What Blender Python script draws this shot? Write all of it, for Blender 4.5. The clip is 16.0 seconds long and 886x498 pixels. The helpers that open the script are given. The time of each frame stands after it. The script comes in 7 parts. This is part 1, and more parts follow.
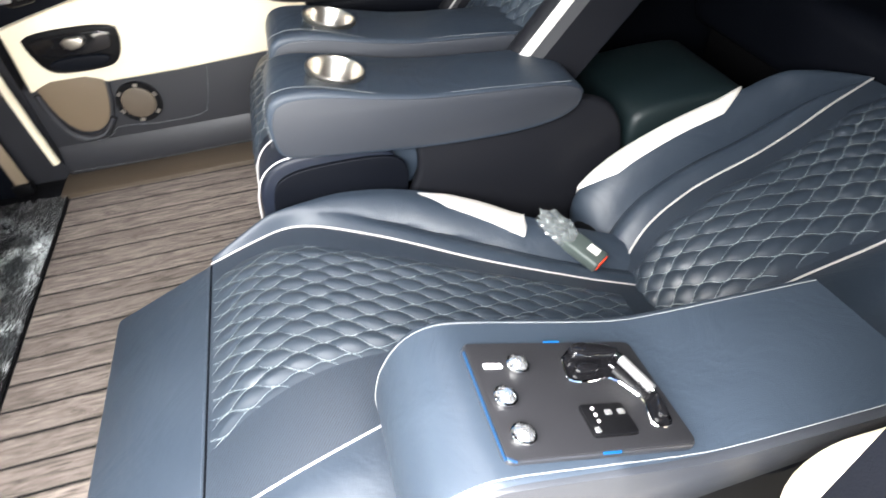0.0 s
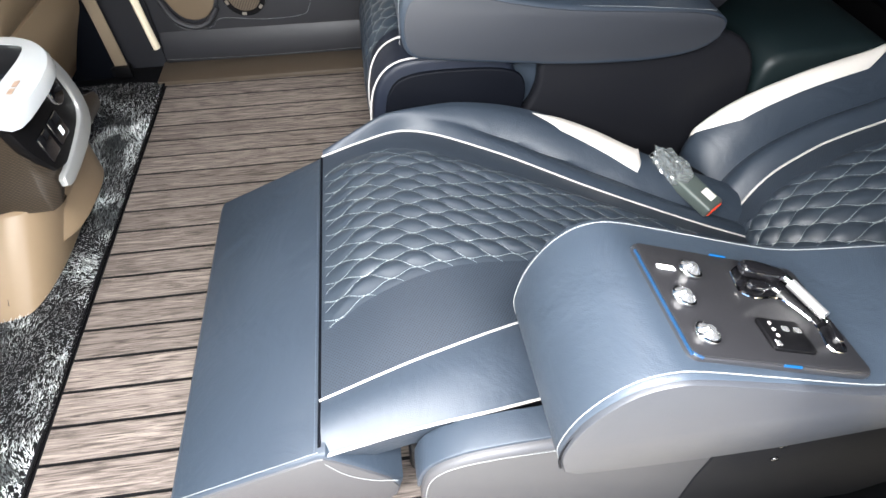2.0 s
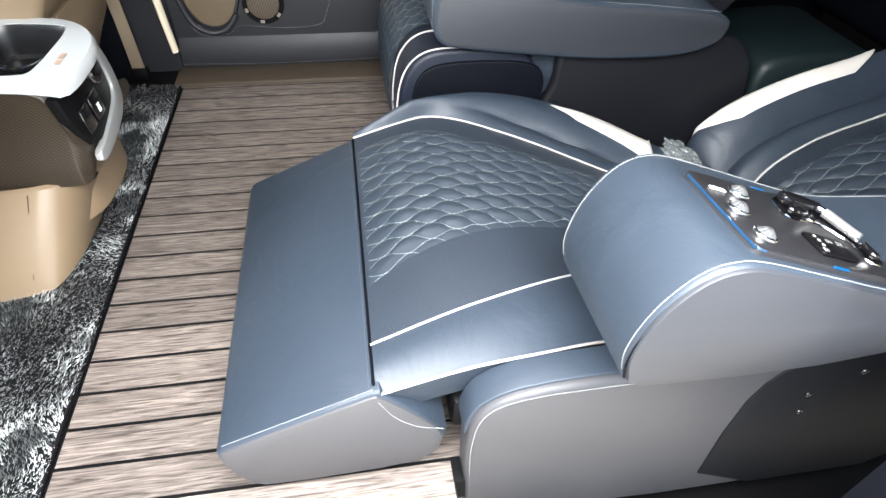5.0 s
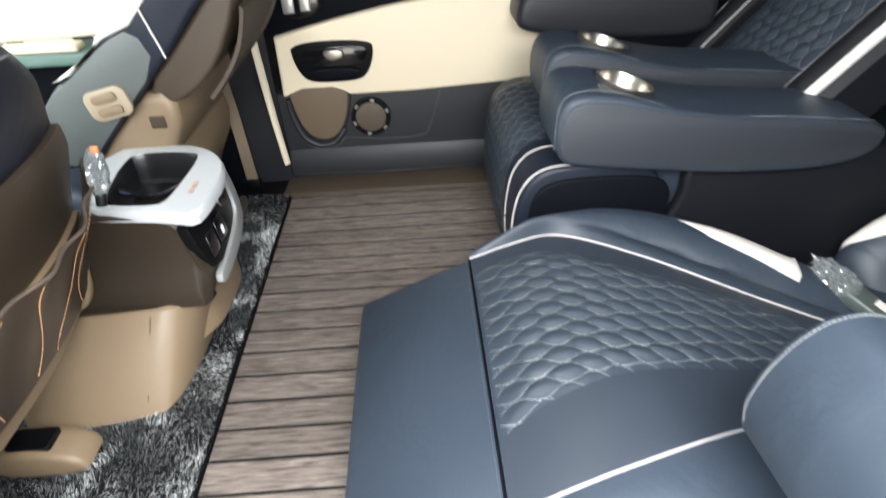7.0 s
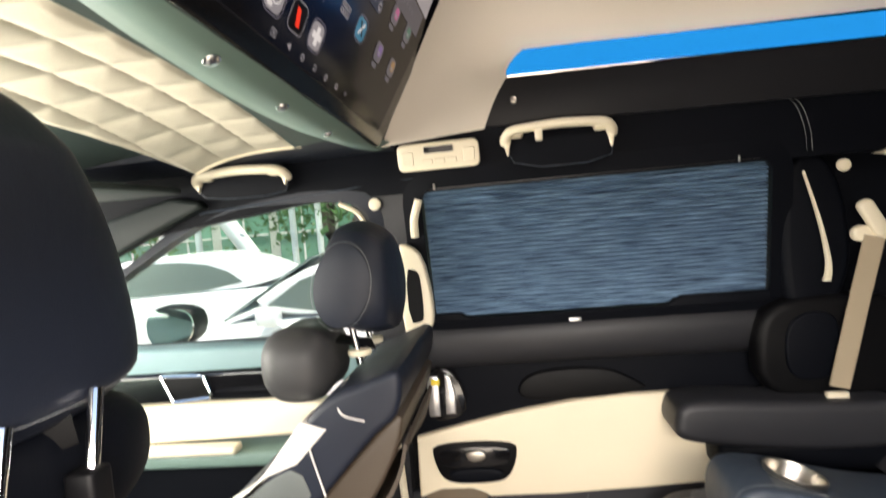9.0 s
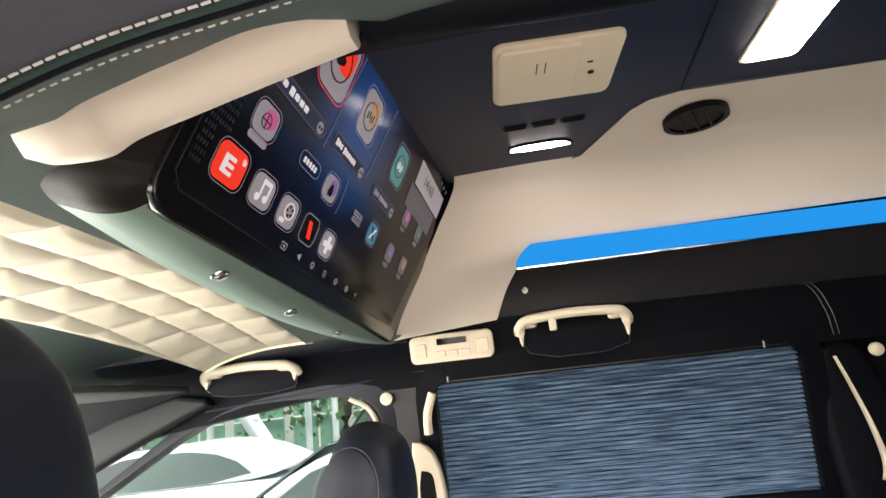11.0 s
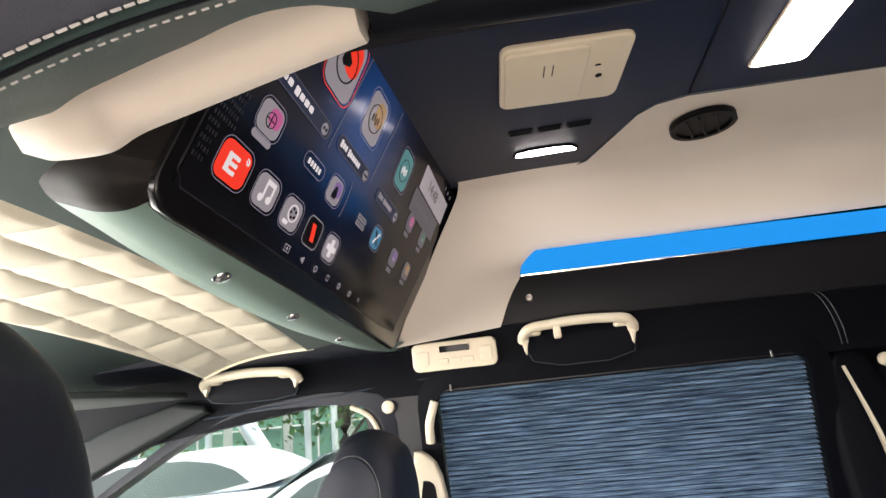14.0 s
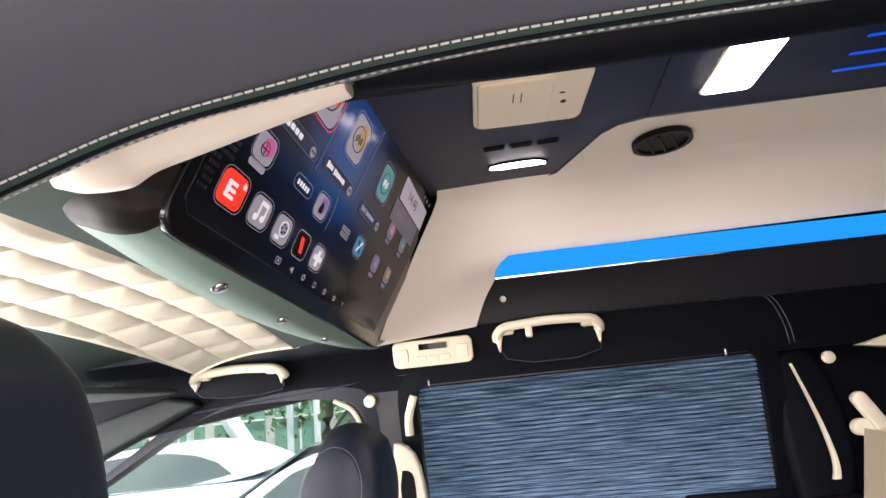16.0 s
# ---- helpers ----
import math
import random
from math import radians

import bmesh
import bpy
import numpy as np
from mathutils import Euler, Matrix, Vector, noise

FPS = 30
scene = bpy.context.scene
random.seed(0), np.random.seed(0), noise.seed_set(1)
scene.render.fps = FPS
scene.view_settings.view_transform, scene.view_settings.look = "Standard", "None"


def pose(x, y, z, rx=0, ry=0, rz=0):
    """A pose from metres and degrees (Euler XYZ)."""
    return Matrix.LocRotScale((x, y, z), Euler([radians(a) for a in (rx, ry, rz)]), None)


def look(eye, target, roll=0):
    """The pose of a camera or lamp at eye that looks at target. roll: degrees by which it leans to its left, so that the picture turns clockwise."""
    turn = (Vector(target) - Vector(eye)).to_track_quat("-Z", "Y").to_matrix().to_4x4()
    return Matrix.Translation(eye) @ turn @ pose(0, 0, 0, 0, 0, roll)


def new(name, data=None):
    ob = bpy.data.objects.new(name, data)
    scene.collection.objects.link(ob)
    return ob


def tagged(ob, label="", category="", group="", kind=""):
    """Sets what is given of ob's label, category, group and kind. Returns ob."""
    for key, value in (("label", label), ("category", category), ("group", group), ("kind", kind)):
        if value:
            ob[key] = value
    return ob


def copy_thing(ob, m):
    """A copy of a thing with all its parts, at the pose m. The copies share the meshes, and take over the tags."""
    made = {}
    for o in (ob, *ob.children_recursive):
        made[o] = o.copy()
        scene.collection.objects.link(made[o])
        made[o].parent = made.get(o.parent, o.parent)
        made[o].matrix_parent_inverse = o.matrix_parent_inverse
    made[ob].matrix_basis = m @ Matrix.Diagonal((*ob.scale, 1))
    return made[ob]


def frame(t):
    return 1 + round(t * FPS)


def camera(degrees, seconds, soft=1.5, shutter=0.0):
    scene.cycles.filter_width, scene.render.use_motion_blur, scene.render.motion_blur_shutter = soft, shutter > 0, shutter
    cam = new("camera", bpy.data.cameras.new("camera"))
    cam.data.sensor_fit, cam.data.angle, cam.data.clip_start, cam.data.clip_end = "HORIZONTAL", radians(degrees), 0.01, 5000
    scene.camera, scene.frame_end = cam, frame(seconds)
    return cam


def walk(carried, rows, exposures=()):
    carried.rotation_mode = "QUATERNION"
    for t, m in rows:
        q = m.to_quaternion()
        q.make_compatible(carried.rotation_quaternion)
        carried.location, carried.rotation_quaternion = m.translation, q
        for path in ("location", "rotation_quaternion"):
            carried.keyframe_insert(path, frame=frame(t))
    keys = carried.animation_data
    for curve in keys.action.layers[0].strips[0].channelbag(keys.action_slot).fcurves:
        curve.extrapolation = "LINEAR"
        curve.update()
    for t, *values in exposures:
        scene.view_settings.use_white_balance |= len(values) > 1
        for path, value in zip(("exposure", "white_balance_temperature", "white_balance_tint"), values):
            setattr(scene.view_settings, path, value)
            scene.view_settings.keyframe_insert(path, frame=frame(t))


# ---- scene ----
cam = camera(75.4, 16.0, shutter=0.5)
PATH = [
    (0, (0.754, -0.22, 0.982), (1.063, 1.194, -0.398), -4.3),
    (0.5, (0.739, -0.238, 0.958), (0.916, 1.168, -0.453), -3.8),
    (1, (0.703, -0.233, 0.949), (0.851, 1.137, -0.5), -3.7),
    (1.5, (0.655, -0.237, 0.94), (0.818, 1.113, -0.527), -2.1),
    (2, (0.605, -0.228, 0.92), (0.781, 1.098, -0.567), -0.2),
    (2.5, (0.567, -0.228, 0.912), (0.797, 1.125, -0.542), 2.4),
    (3, (0.527, -0.253, 0.891), (0.743, 1.15, -0.519), 1.7),
    (3.2, (0.529, -0.266, 0.872), (0.745, 1.134, -0.54), 2.1),
    (5.3, (0.476, -0.332, 0.856), (0.755, 1.099, -0.513), 2.7),
    (5.5, (0.463, -0.324, 0.862), (0.73, 1.116, -0.5), 2.8),
    (6, (0.417, -0.293, 0.853), (0.58, 1.195, -0.473), 0.5),
    (6.5, (0.411, -0.26, 0.854), (0.519, 1.281, -0.416), -1.5),
    (7, (0.419, -0.216, 0.874), (0.46, 1.413, -0.286), -2.8),
    (7.5, (0.4, -0.166, 0.891), (0.34, 1.59, -0.066), -3.9),
    (8, (0.370, -0.140, 0.950), (0.210, 1.732, 0.264), -3.8),
    (8.5, (0.323, -0.113, 1.014), (0.146, 1.845, 0.643), -3.9),
    (9, (0.315, -0.093, 1.048), (0.085, 1.891, 0.940), -5.0),
    (9.5, (0.321, -0.075, 1.069), (0.069, 1.905, 1.196), -5.5),
    (10, (0.329, -0.069, 1.083), (0.084, 1.891, 1.397), -6.0),
    (10.2, (0.331, -0.069, 1.087), (0.100, 1.883, 1.453), -6.1),
    (12.3, (0.322, -0.052, 1.086), (0.084, 1.851, 1.654), -6.6),
    (12.5, (0.321, -0.048, 1.086), (0.091, 1.855, 1.657), -6.3),
    (13, (0.321, -0.048, 1.086), (0.095, 1.855, 1.659), -6.3),
    (13.5, (0.319, -0.042, 1.082), (0.091, 1.867, 1.631), -6.2),
    (14, (0.32, -0.054, 1.084), (0.095, 1.861, 1.614), -5.9),
    (14.5, (0.328, -0.074, 1.082), (0.138, 1.849, 1.595), -5.9),
    (15, (0.339, -0.103, 1.084), (0.151, 1.824, 1.585), -6.1),
    (15.5, (0.347, -0.125, 1.086), (0.171, 1.805, 1.578), -6.2),
    (16, (0.343, -0.138, 1.088), (0.171, 1.79, 1.588), -5.9),
]
EXPOSURES = [(0.0, 1.74, 6450, 10), (1.0, 1.50, 6400, 10), (3.0, 1.4, 6450, 10), (6.0, 1.25, 6350, 9), (7.5, 0.96, 6450, 9), (8.5, 1.08, 7300, 12), (12.5, 1.08, 7000, 18), (14.5, 1.16, 6900, 20), (16.0, 1.28, 6700, 23)]
walk(cam, [(t, look(eye, target, roll)) for t, eye, target, roll in PATH], EXPOSURES)

# ---- world, sun and large lights ----
world = bpy.data.worlds.new("world")
scene.world = world
world.use_nodes = True
wn = world.node_tree.nodes
sky = wn.new("ShaderNodeTexSky")
sky.sky_type, sky.sun_disc = "NISHITA", False
sky.sun_elevation, sky.sun_rotation = radians(80), radians(150)
wn["Background"].inputs[1].default_value = 0.15
world.node_tree.links.new(sky.outputs[0], wn["Background"].inputs[0])

sun_data = bpy.data.lights.new("sun", "SUN")
sun_data.energy, sun_data.angle, sun_data.color = 5.0, radians(1.0), (1.0, 0.95, 0.87)
sun_lamp = new("sun", sun_data)
sun_lamp.matrix_world = look((0.9, -1.0, 8), (0, 0, 0))


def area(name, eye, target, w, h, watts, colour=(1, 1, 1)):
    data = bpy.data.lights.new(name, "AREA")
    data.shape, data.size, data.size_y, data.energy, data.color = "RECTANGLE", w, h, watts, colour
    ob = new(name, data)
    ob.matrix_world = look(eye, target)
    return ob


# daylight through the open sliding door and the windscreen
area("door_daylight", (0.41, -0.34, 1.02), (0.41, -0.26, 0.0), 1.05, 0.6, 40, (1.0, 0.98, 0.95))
area("driver_window_daylight", (-0.62, -0.17, 0.94), (-0.50, 0.8, 0.80), 0.85, 0.34, 9, (0.97, 1.0, 0.97))
area("ground_daylight", (0.22, -0.44, 0.10), (0.22, 0.40, 0.75), 0.85, 0.35, 2.6, (1.0, 0.93, 0.83))
area("windscreen_daylight", (-1.42, 0.75, 0.93), (0.0, 0.75, 1.12), 1.2, 0.42, 16, (1.0, 1.0, 0.96))

# ---- materials ----
MATS = {}


def mat(name, colour, rough=0.5, metal=0.0, grain=0.0, grain_size=600.0, vary=0.12, stain=3.0, coat=0.0, emit=None, power=0.0, sheen=0.0, bump=0.25, spec=0.5, crease=0.0, holes=0.0):
    """A surface with fine relief, and colour that varies at two scales."""
    m = bpy.data.materials.new(name)
    m.use_nodes = True
    nt = m.node_tree
    n, ln = nt.nodes, nt.links
    p = n["Principled BSDF"]
    p.inputs["Roughness"].default_value = rough
    p.inputs["Metallic"].default_value = metal
    p.inputs["Coat Weight"].default_value = coat
    p.inputs["Specular IOR Level"].default_value = spec
    p.inputs["Sheen Weight"].default_value = sheen
    co = n.new("ShaderNodeTexCoord")
    big = n.new("ShaderNodeTexNoise")
    big.inputs["Scale"].default_value, big.inputs["Detail"].default_value = stain, 5
    ln.new(co.outputs["Object"], big.inputs["Vector"])
    ramp = n.new("ShaderNodeMix")
    ramp.data_type = "RGBA"
    c = Vector(colour)
    ramp.inputs[6].default_value = (*(c * (1 - vary)), 1)
    ramp.inputs[7].default_value = (*[min(1, v * (1 + vary)) for v in c], 1)
    ln.new(big.outputs["Fac"], ramp.inputs[0])
    ln.new(ramp.outputs[2], p.inputs["Base Color"])
    rr = n.new("ShaderNodeMapRange")
    rr.inputs["To Min"].default_value, rr.inputs["To Max"].default_value = max(0, rough - 0.08), min(1, rough + 0.08)
    ln.new(big.outputs["Fac"], rr.inputs["Value"])
    ln.new(rr.outputs[0], p.inputs["Roughness"])
    if grain > 0:
        fine = n.new("ShaderNodeTexVoronoi")
        fine.inputs["Scale"].default_value = grain_size
        ln.new(co.outputs["Object"], fine.inputs["Vector"])
        b = n.new("ShaderNodeBump")
        b.inputs["Strength"].default_value, b.inputs["Distance"].default_value = bump, grain
        ln.new(fine.outputs["Distance"], b.inputs["Height"])
        if holes > 0:
            fine.inputs["Randomness"].default_value = 0.0
            plan = n.new("ShaderNodeMapping")
            plan.inputs["Rotation"].default_value, plan.inputs["Scale"].default_value = (0, 0, 0.62), (1, 1, 0)
            ln.new(co.outputs["Object"], plan.inputs["Vector"])
            ln.new(plan.outputs[0], fine.inputs["Vector"])
            dot, dim = n.new("ShaderNodeMath"), n.new("ShaderNodeMix")
            dot.operation, dim.data_type = "LESS_THAN", "RGBA"
            dot.inputs[1].default_value = holes
            dim.inputs[7].default_value = (0.006, 0.008, 0.012, 1)
            ln.new(fine.outputs["Distance"], dot.inputs[0])
            ln.new(dot.outputs[0], dim.inputs[0])
            ln.new(ramp.outputs[2], dim.inputs[6])
            ln.new(dim.outputs[2], p.inputs["Base Color"])
        ln.new(b.outputs[0], p.inputs["Normal"])
        if crease > 0:
            soft = n.new("ShaderNodeTexNoise")
            soft.inputs["Scale"].default_value, soft.inputs["Detail"].default_value, soft.inputs["Distortion"].default_value = 9, 4, 0.8
            ln.new(co.outputs["Object"], soft.inputs["Vector"])
            b2 = n.new("ShaderNodeBump")
            b2.inputs["Strength"].default_value, b2.inputs["Distance"].default_value = 0.35, crease
            ln.new(soft.outputs["Fac"], b2.inputs["Height"])
            ln.new(b2.outputs[0], b.inputs["Normal"])
    if emit:
        p.inputs["Emission Color"].default_value = (*emit, 1)
        p.inputs["Emission Strength"].default_value = power
    MATS[name] = m
    return m


NAVY = mat("navy_leather", (0.0225, 0.0320, 0.0460), 0.48, grain=0.0006, grain_size=700, vary=0.22, spec=0.45, crease=0.013)
NAVY_PERF = mat("navy_perforated_leather", (0.021, 0.029, 0.041), 0.46, grain=0.0008, grain_size=270, bump=0.25, holes=0.24)
# darker copy of the navy leather, with shade put into its colour
NAVY_DIM = mat("dimmed_navy_leather", (0.0085, 0.0115, 0.0205), 0.47, grain=0.0006, grain_size=700, vary=0.2, spec=0.32, crease=0.006)
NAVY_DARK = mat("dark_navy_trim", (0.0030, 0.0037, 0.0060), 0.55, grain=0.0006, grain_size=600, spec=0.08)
GREY_TRIM = mat("grey_navy_trim", (0.046, 0.047, 0.052), 0.5, grain=0.0006, grain_size=700)
# the armrests' navy leather, greyed for warm light off the ground
ARM_SIDE_LIT = mat("ground_lit_navy_leather", (0.026, 0.029, 0.036), 0.48, grain=0.0006, grain_size=700, vary=0.15)
BLACK = mat("black_plastic", (0.0032, 0.0032, 0.0038), 0.45, grain=0.0004, grain_size=900, spec=0.14)
GLOSS = mat("gloss_black", (0.006, 0.006, 0.007), 0.08, coat=0.5, vary=0.05)
CREAM = mat("cream_leather", (0.80, 0.70, 0.52), 0.5, grain=0.0005, grain_size=700, vary=0.05)
CREAM_PLASTIC = mat("cream_plastic", (0.74, 0.66, 0.50), 0.4, vary=0.04)
CREAM_SUEDE = mat("cream_suede", (0.72, 0.655, 0.56), 0.85, grain=0.0005, grain_size=1200, vary=0.04, sheen=0.2)
WHITE = mat("white_leather", (0.62, 0.59, 0.55), 0.45, vary=0.03)
PIPE = mat("white_piping", (0.44, 0.42, 0.405), 0.5, vary=0.05)
THREAD = mat("white_thread", (0.22, 0.232, 0.236), 0.7, vary=0.1)
TAN = mat("tan_plastic", (0.190, 0.138, 0.086), 0.45, grain=0.0004, grain_size=900, vary=0.08)
BROWN = mat("brown_plastic", (0.046, 0.033, 0.022), 0.5, grain=0.0005, grain_size=700)
SILVER = mat("brushed_silver", (0.72, 0.72, 0.72), 0.28, metal=0.85)
PEARL = mat("pearl_white_plastic", (0.42, 0.44, 0.45), 0.22, coat=0.4, vary=0.02)
CHROME = mat("chrome", (0.88, 0.88, 0.88), 0.06, metal=1.0, vary=0.02)
STEEL = mat("satin_steel", (0.50, 0.47, 0.42), 0.32, metal=1.0)
STRAP = mat("tan_webbing", (0.36, 0.29, 0.2), 0.75, grain=0.001, grain_size=500)
# navy headliner with the green daylight it reflects put into its colour
TEAL_SHEEN = mat("headliner_green_sheen", (0.045, 0.070, 0.064), 0.55, grain=0.0006)
# on the screen housing this green is daylight mirrored in dark plastic
SAGE = mat("sage_trim", (0.135, 0.21, 0.18), 0.5, grain=0.0004, grain_size=900)
RED = mat("red_plastic", (0.75, 0.06, 0.02), 0.35)
GREEN_GREY = mat("buckle_grey", (0.06, 0.075, 0.07), 0.4)
LED = mat("blue_led_strip", (0.0, 0.02, 0.06), 0.4, emit=(0.0, 0.29, 0.82), power=0.50, spec=0.05)
BAND = mat("satin_dark_band", (0.011, 0.011, 0.013), 0.36, grain=0.0003, grain_size=900, spec=0.3)
LED_PANEL = mat("blue_panel_edge", (0.004, 0.02, 0.05), 0.4, emit=(0.0, 0.27, 0.75), power=0.12)
SLIT = mat("blue_slit", (0.0, 0.01, 0.04), 0.4, emit=(0.0, 0.10, 0.85), power=0.30)
LAMP_W = mat("white_lamp_diffuser", (0.9, 0.9, 0.9), 0.4, emit=(1.0, 0.97, 0.95), power=22.0)


def wood_mat():
    m = bpy.data.materials.new("grey_oak_plank")
    m.use_nodes = True
    n, ln = m.node_tree.nodes, m.node_tree.links
    p = n["Principled BSDF"]
    co, ob = n.new("ShaderNodeTexCoord"), n.new("ShaderNodeObjectInfo")
    mp = n.new("ShaderNodeMapping")
    mp.inputs["Scale"].default_value = (5.5, 100, 100)
    off = n.new("ShaderNodeVectorMath")
    off.operation = "MULTIPLY_ADD"
    comb = n.new("ShaderNodeCombineXYZ")
    for i in range(3):
        ln.new(ob.outputs["Random"], comb.inputs[i])
    ln.new(comb.outputs[0], off.inputs[0])
    off.inputs[1].default_value = (37, 11, 5)
    ln.new(co.outputs["Object"], off.inputs[2])
    ln.new(off.outputs[0], mp.inputs["Vector"])
    a = n.new("ShaderNodeTexNoise")
    a.inputs["Scale"].default_value, a.inputs["Detail"].default_value, a.inputs["Distortion"].default_value = 1.7, 10, 1.9
    ln.new(mp.outputs[0], a.inputs["Vector"])
    r = n.new("ShaderNodeValToRGB")
    r.color_ramp.elements[0].position, r.color_ramp.elements[0].color = 0.34, (0.042, 0.034, 0.030, 1)
    r.color_ramp.elements[1].position, r.color_ramp.elements[1].color = 0.70, (0.230, 0.195, 0.173, 1)
    ln.new(a.outputs["Fac"], r.inputs["Fac"])
    hv = n.new("ShaderNodeHueSaturation")
    mr = n.new("ShaderNodeMapRange")
    mr.inputs["To Min"].default_value, mr.inputs["To Max"].default_value = 0.8, 1.18
    ln.new(ob.outputs["Random"], mr.inputs["Value"])
    ln.new(mr.outputs[0], hv.inputs["Value"])
    ln.new(r.outputs[0], hv.inputs["Color"])
    ln.new(hv.outputs[0], p.inputs["Base Color"])
    p.inputs["Roughness"].default_value, p.inputs["Specular IOR Level"].default_value = 0.58, 0.22
    b = n.new("ShaderNodeBump")
    b.inputs["Strength"].default_value, b.inputs["Distance"].default_value = 0.3, 0.001
    ln.new(a.outputs["Fac"], b.inputs["Height"])
    ln.new(b.outputs[0], p.inputs["Normal"])
    return m


WOOD = wood_mat()


def quilt_mat(name, base, thread, rough=0.42, line=0.025, dash=11.0, strength=0.75):
    """Leather with sewn lines along whole numbers of its UV map."""
    m = bpy.data.materials.new(name)
    m.use_nodes = True
    n, ln = m.node_tree.nodes, m.node_tree.links
    p = n["Principled BSDF"]
    uv = n.new("ShaderNodeUVMap")
    uv.uv_map = "quilt"
    sep = n.new("ShaderNodeSeparateXYZ")
    ln.new(uv.outputs[0], sep.inputs[0])

    def op(kind, a, b=None):
        o = n.new("ShaderNodeMath")
        o.operation = kind
        for i, v in enumerate((a, b)):
            if v is None:
                continue
            if isinstance(v, (int, float)):
                o.inputs[i].default_value = v
            else:
                ln.new(v, o.inputs[i])
        return o.outputs[0]

    marks = []
    for i, j in ((0, 1), (1, 0)):
        near = op("PINGPONG", sep.outputs[i], 0.5)
        on = op("LESS_THAN", near, line)
        gap = op("LESS_THAN", op("FRACT", op("MULTIPLY", sep.outputs[j], dash)), 0.8)
        marks.append(op("MULTIPLY", on, gap))
    both = op("MULTIPLY", op("MAXIMUM", *marks), strength)
    mix = n.new("ShaderNodeMix")
    mix.data_type = "RGBA"
    mix.inputs[6].default_value, mix.inputs[7].default_value = (*base, 1), (*thread, 1)
    ln.new(both, mix.inputs[0])
    ln.new(mix.outputs[2], p.inputs["Base Color"])
    p.inputs["Roughness"].default_value = rough
    co, v = n.new("ShaderNodeTexCoord"), n.new("ShaderNodeTexVoronoi")
    v.inputs["Scale"].default_value = 600
    ln.new(co.outputs["Object"], v.inputs["Vector"])
    b = n.new("ShaderNodeBump")
    b.inputs["Strength"].default_value, b.inputs["Distance"].default_value = 0.25, 0.0006
    ln.new(v.outputs["Distance"], b.inputs["Height"])
    ln.new(b.outputs[0], p.inputs["Normal"])
    return m


QUILT = quilt_mat("navy_quilted_leather", (0.020, 0.028, 0.039), (0.36, 0.41, 0.41), line=0.013, dash=9.0)
QUILT_CREAM = quilt_mat("cream_quilted_headliner", (0.60, 0.55, 0.43), (0.43, 0.39, 0.30), 0.6, line=0.010, dash=0.0001)


def glass_mat(name, tint, rough=0.0):
    m = bpy.data.materials.new(name)
    m.use_nodes = True
    p = m.node_tree.nodes["Principled BSDF"]
    p.inputs["Base Color"].default_value = (*tint, 1)
    p.inputs["Transmission Weight"].default_value, p.inputs["Roughness"].default_value, p.inputs["IOR"].default_value = 1.0, rough, 1.45
    return m


GLASS = glass_mat("window_glass", (0.80, 0.93, 0.88))
FILM = mat("clear_film", (0.42, 0.46, 0.47), 0.14, vary=0.05, coat=0.4)
FILM.node_tree.nodes["Principled BSDF"].inputs["Transmission Weight"].default_value = 0.75

# ---- mesh helpers ----


def finish(bm, material, smooth=True, angle=35):
    bmesh.ops.recalc_face_normals(bm, faces=bm.faces[:])
    me = bpy.data.meshes.new("mesh")
    bm.to_mesh(me)
    bm.free()
    me.materials.append(material)
    if smooth:
        me.polygons.foreach_set("use_smooth", [True] * len(me.polygons))
        me.set_sharp_from_angle(angle=radians(angle))
    return me


def part(name, bm, material, parent=None, label="", smooth=True, angle=35):
    """Links a bmesh as one mesh object, under its thing where one is given."""
    ob = new(name, finish(bm, material, smooth, angle))
    if parent:
        ob.parent = parent
        ob.matrix_parent_inverse = parent.matrix_world.inverted()
    if label:
        ob["label"] = label
    return ob


def thing(name, at, label, category, group="", kind=""):
    ob = new(name)
    ob.location = at
    ob.empty_display_size = 0.05
    bpy.context.view_layer.update()
    ob.matrix_world = Matrix.Translation(at)
    return tagged(ob, label, category, group, kind)


def solid(name, bm, material, label, category, group="", kind="", angle=35):
    return tagged(part(name, bm, material, angle=angle), label, category, group, kind)


def box(lo, hi, bevel=0.0, seg=3, bm=None):
    bm = bm or bmesh.new()
    lo, hi = Vector(lo), Vector(hi)
    r = bmesh.ops.create_cube(bm, size=1, matrix=Matrix.Translation((lo + hi) / 2) @ Matrix.Diagonal((*(hi - lo), 1)))
    if bevel:
        es = list({e for v in r["verts"] for e in v.link_edges})
        bmesh.ops.bevel(bm, geom=es, offset=bevel, segments=seg, affect="EDGES", profile=0.5)
    return bm


def smooth_loop(pts, n=2, closed=True):
    """Corner cutting: a rounder outline through near the same points."""
    pts = [Vector(p) for p in pts]
    for _ in range(n):
        out = [] if closed else [pts[0]]
        for i in range(len(pts) if closed else len(pts) - 1):
            a, b = pts[i], pts[(i + 1) % len(pts)]
            out += [a.lerp(b, 0.25), a.lerp(b, 0.75)]
        if not closed:
            out.append(pts[-1])
        pts = out
    return pts


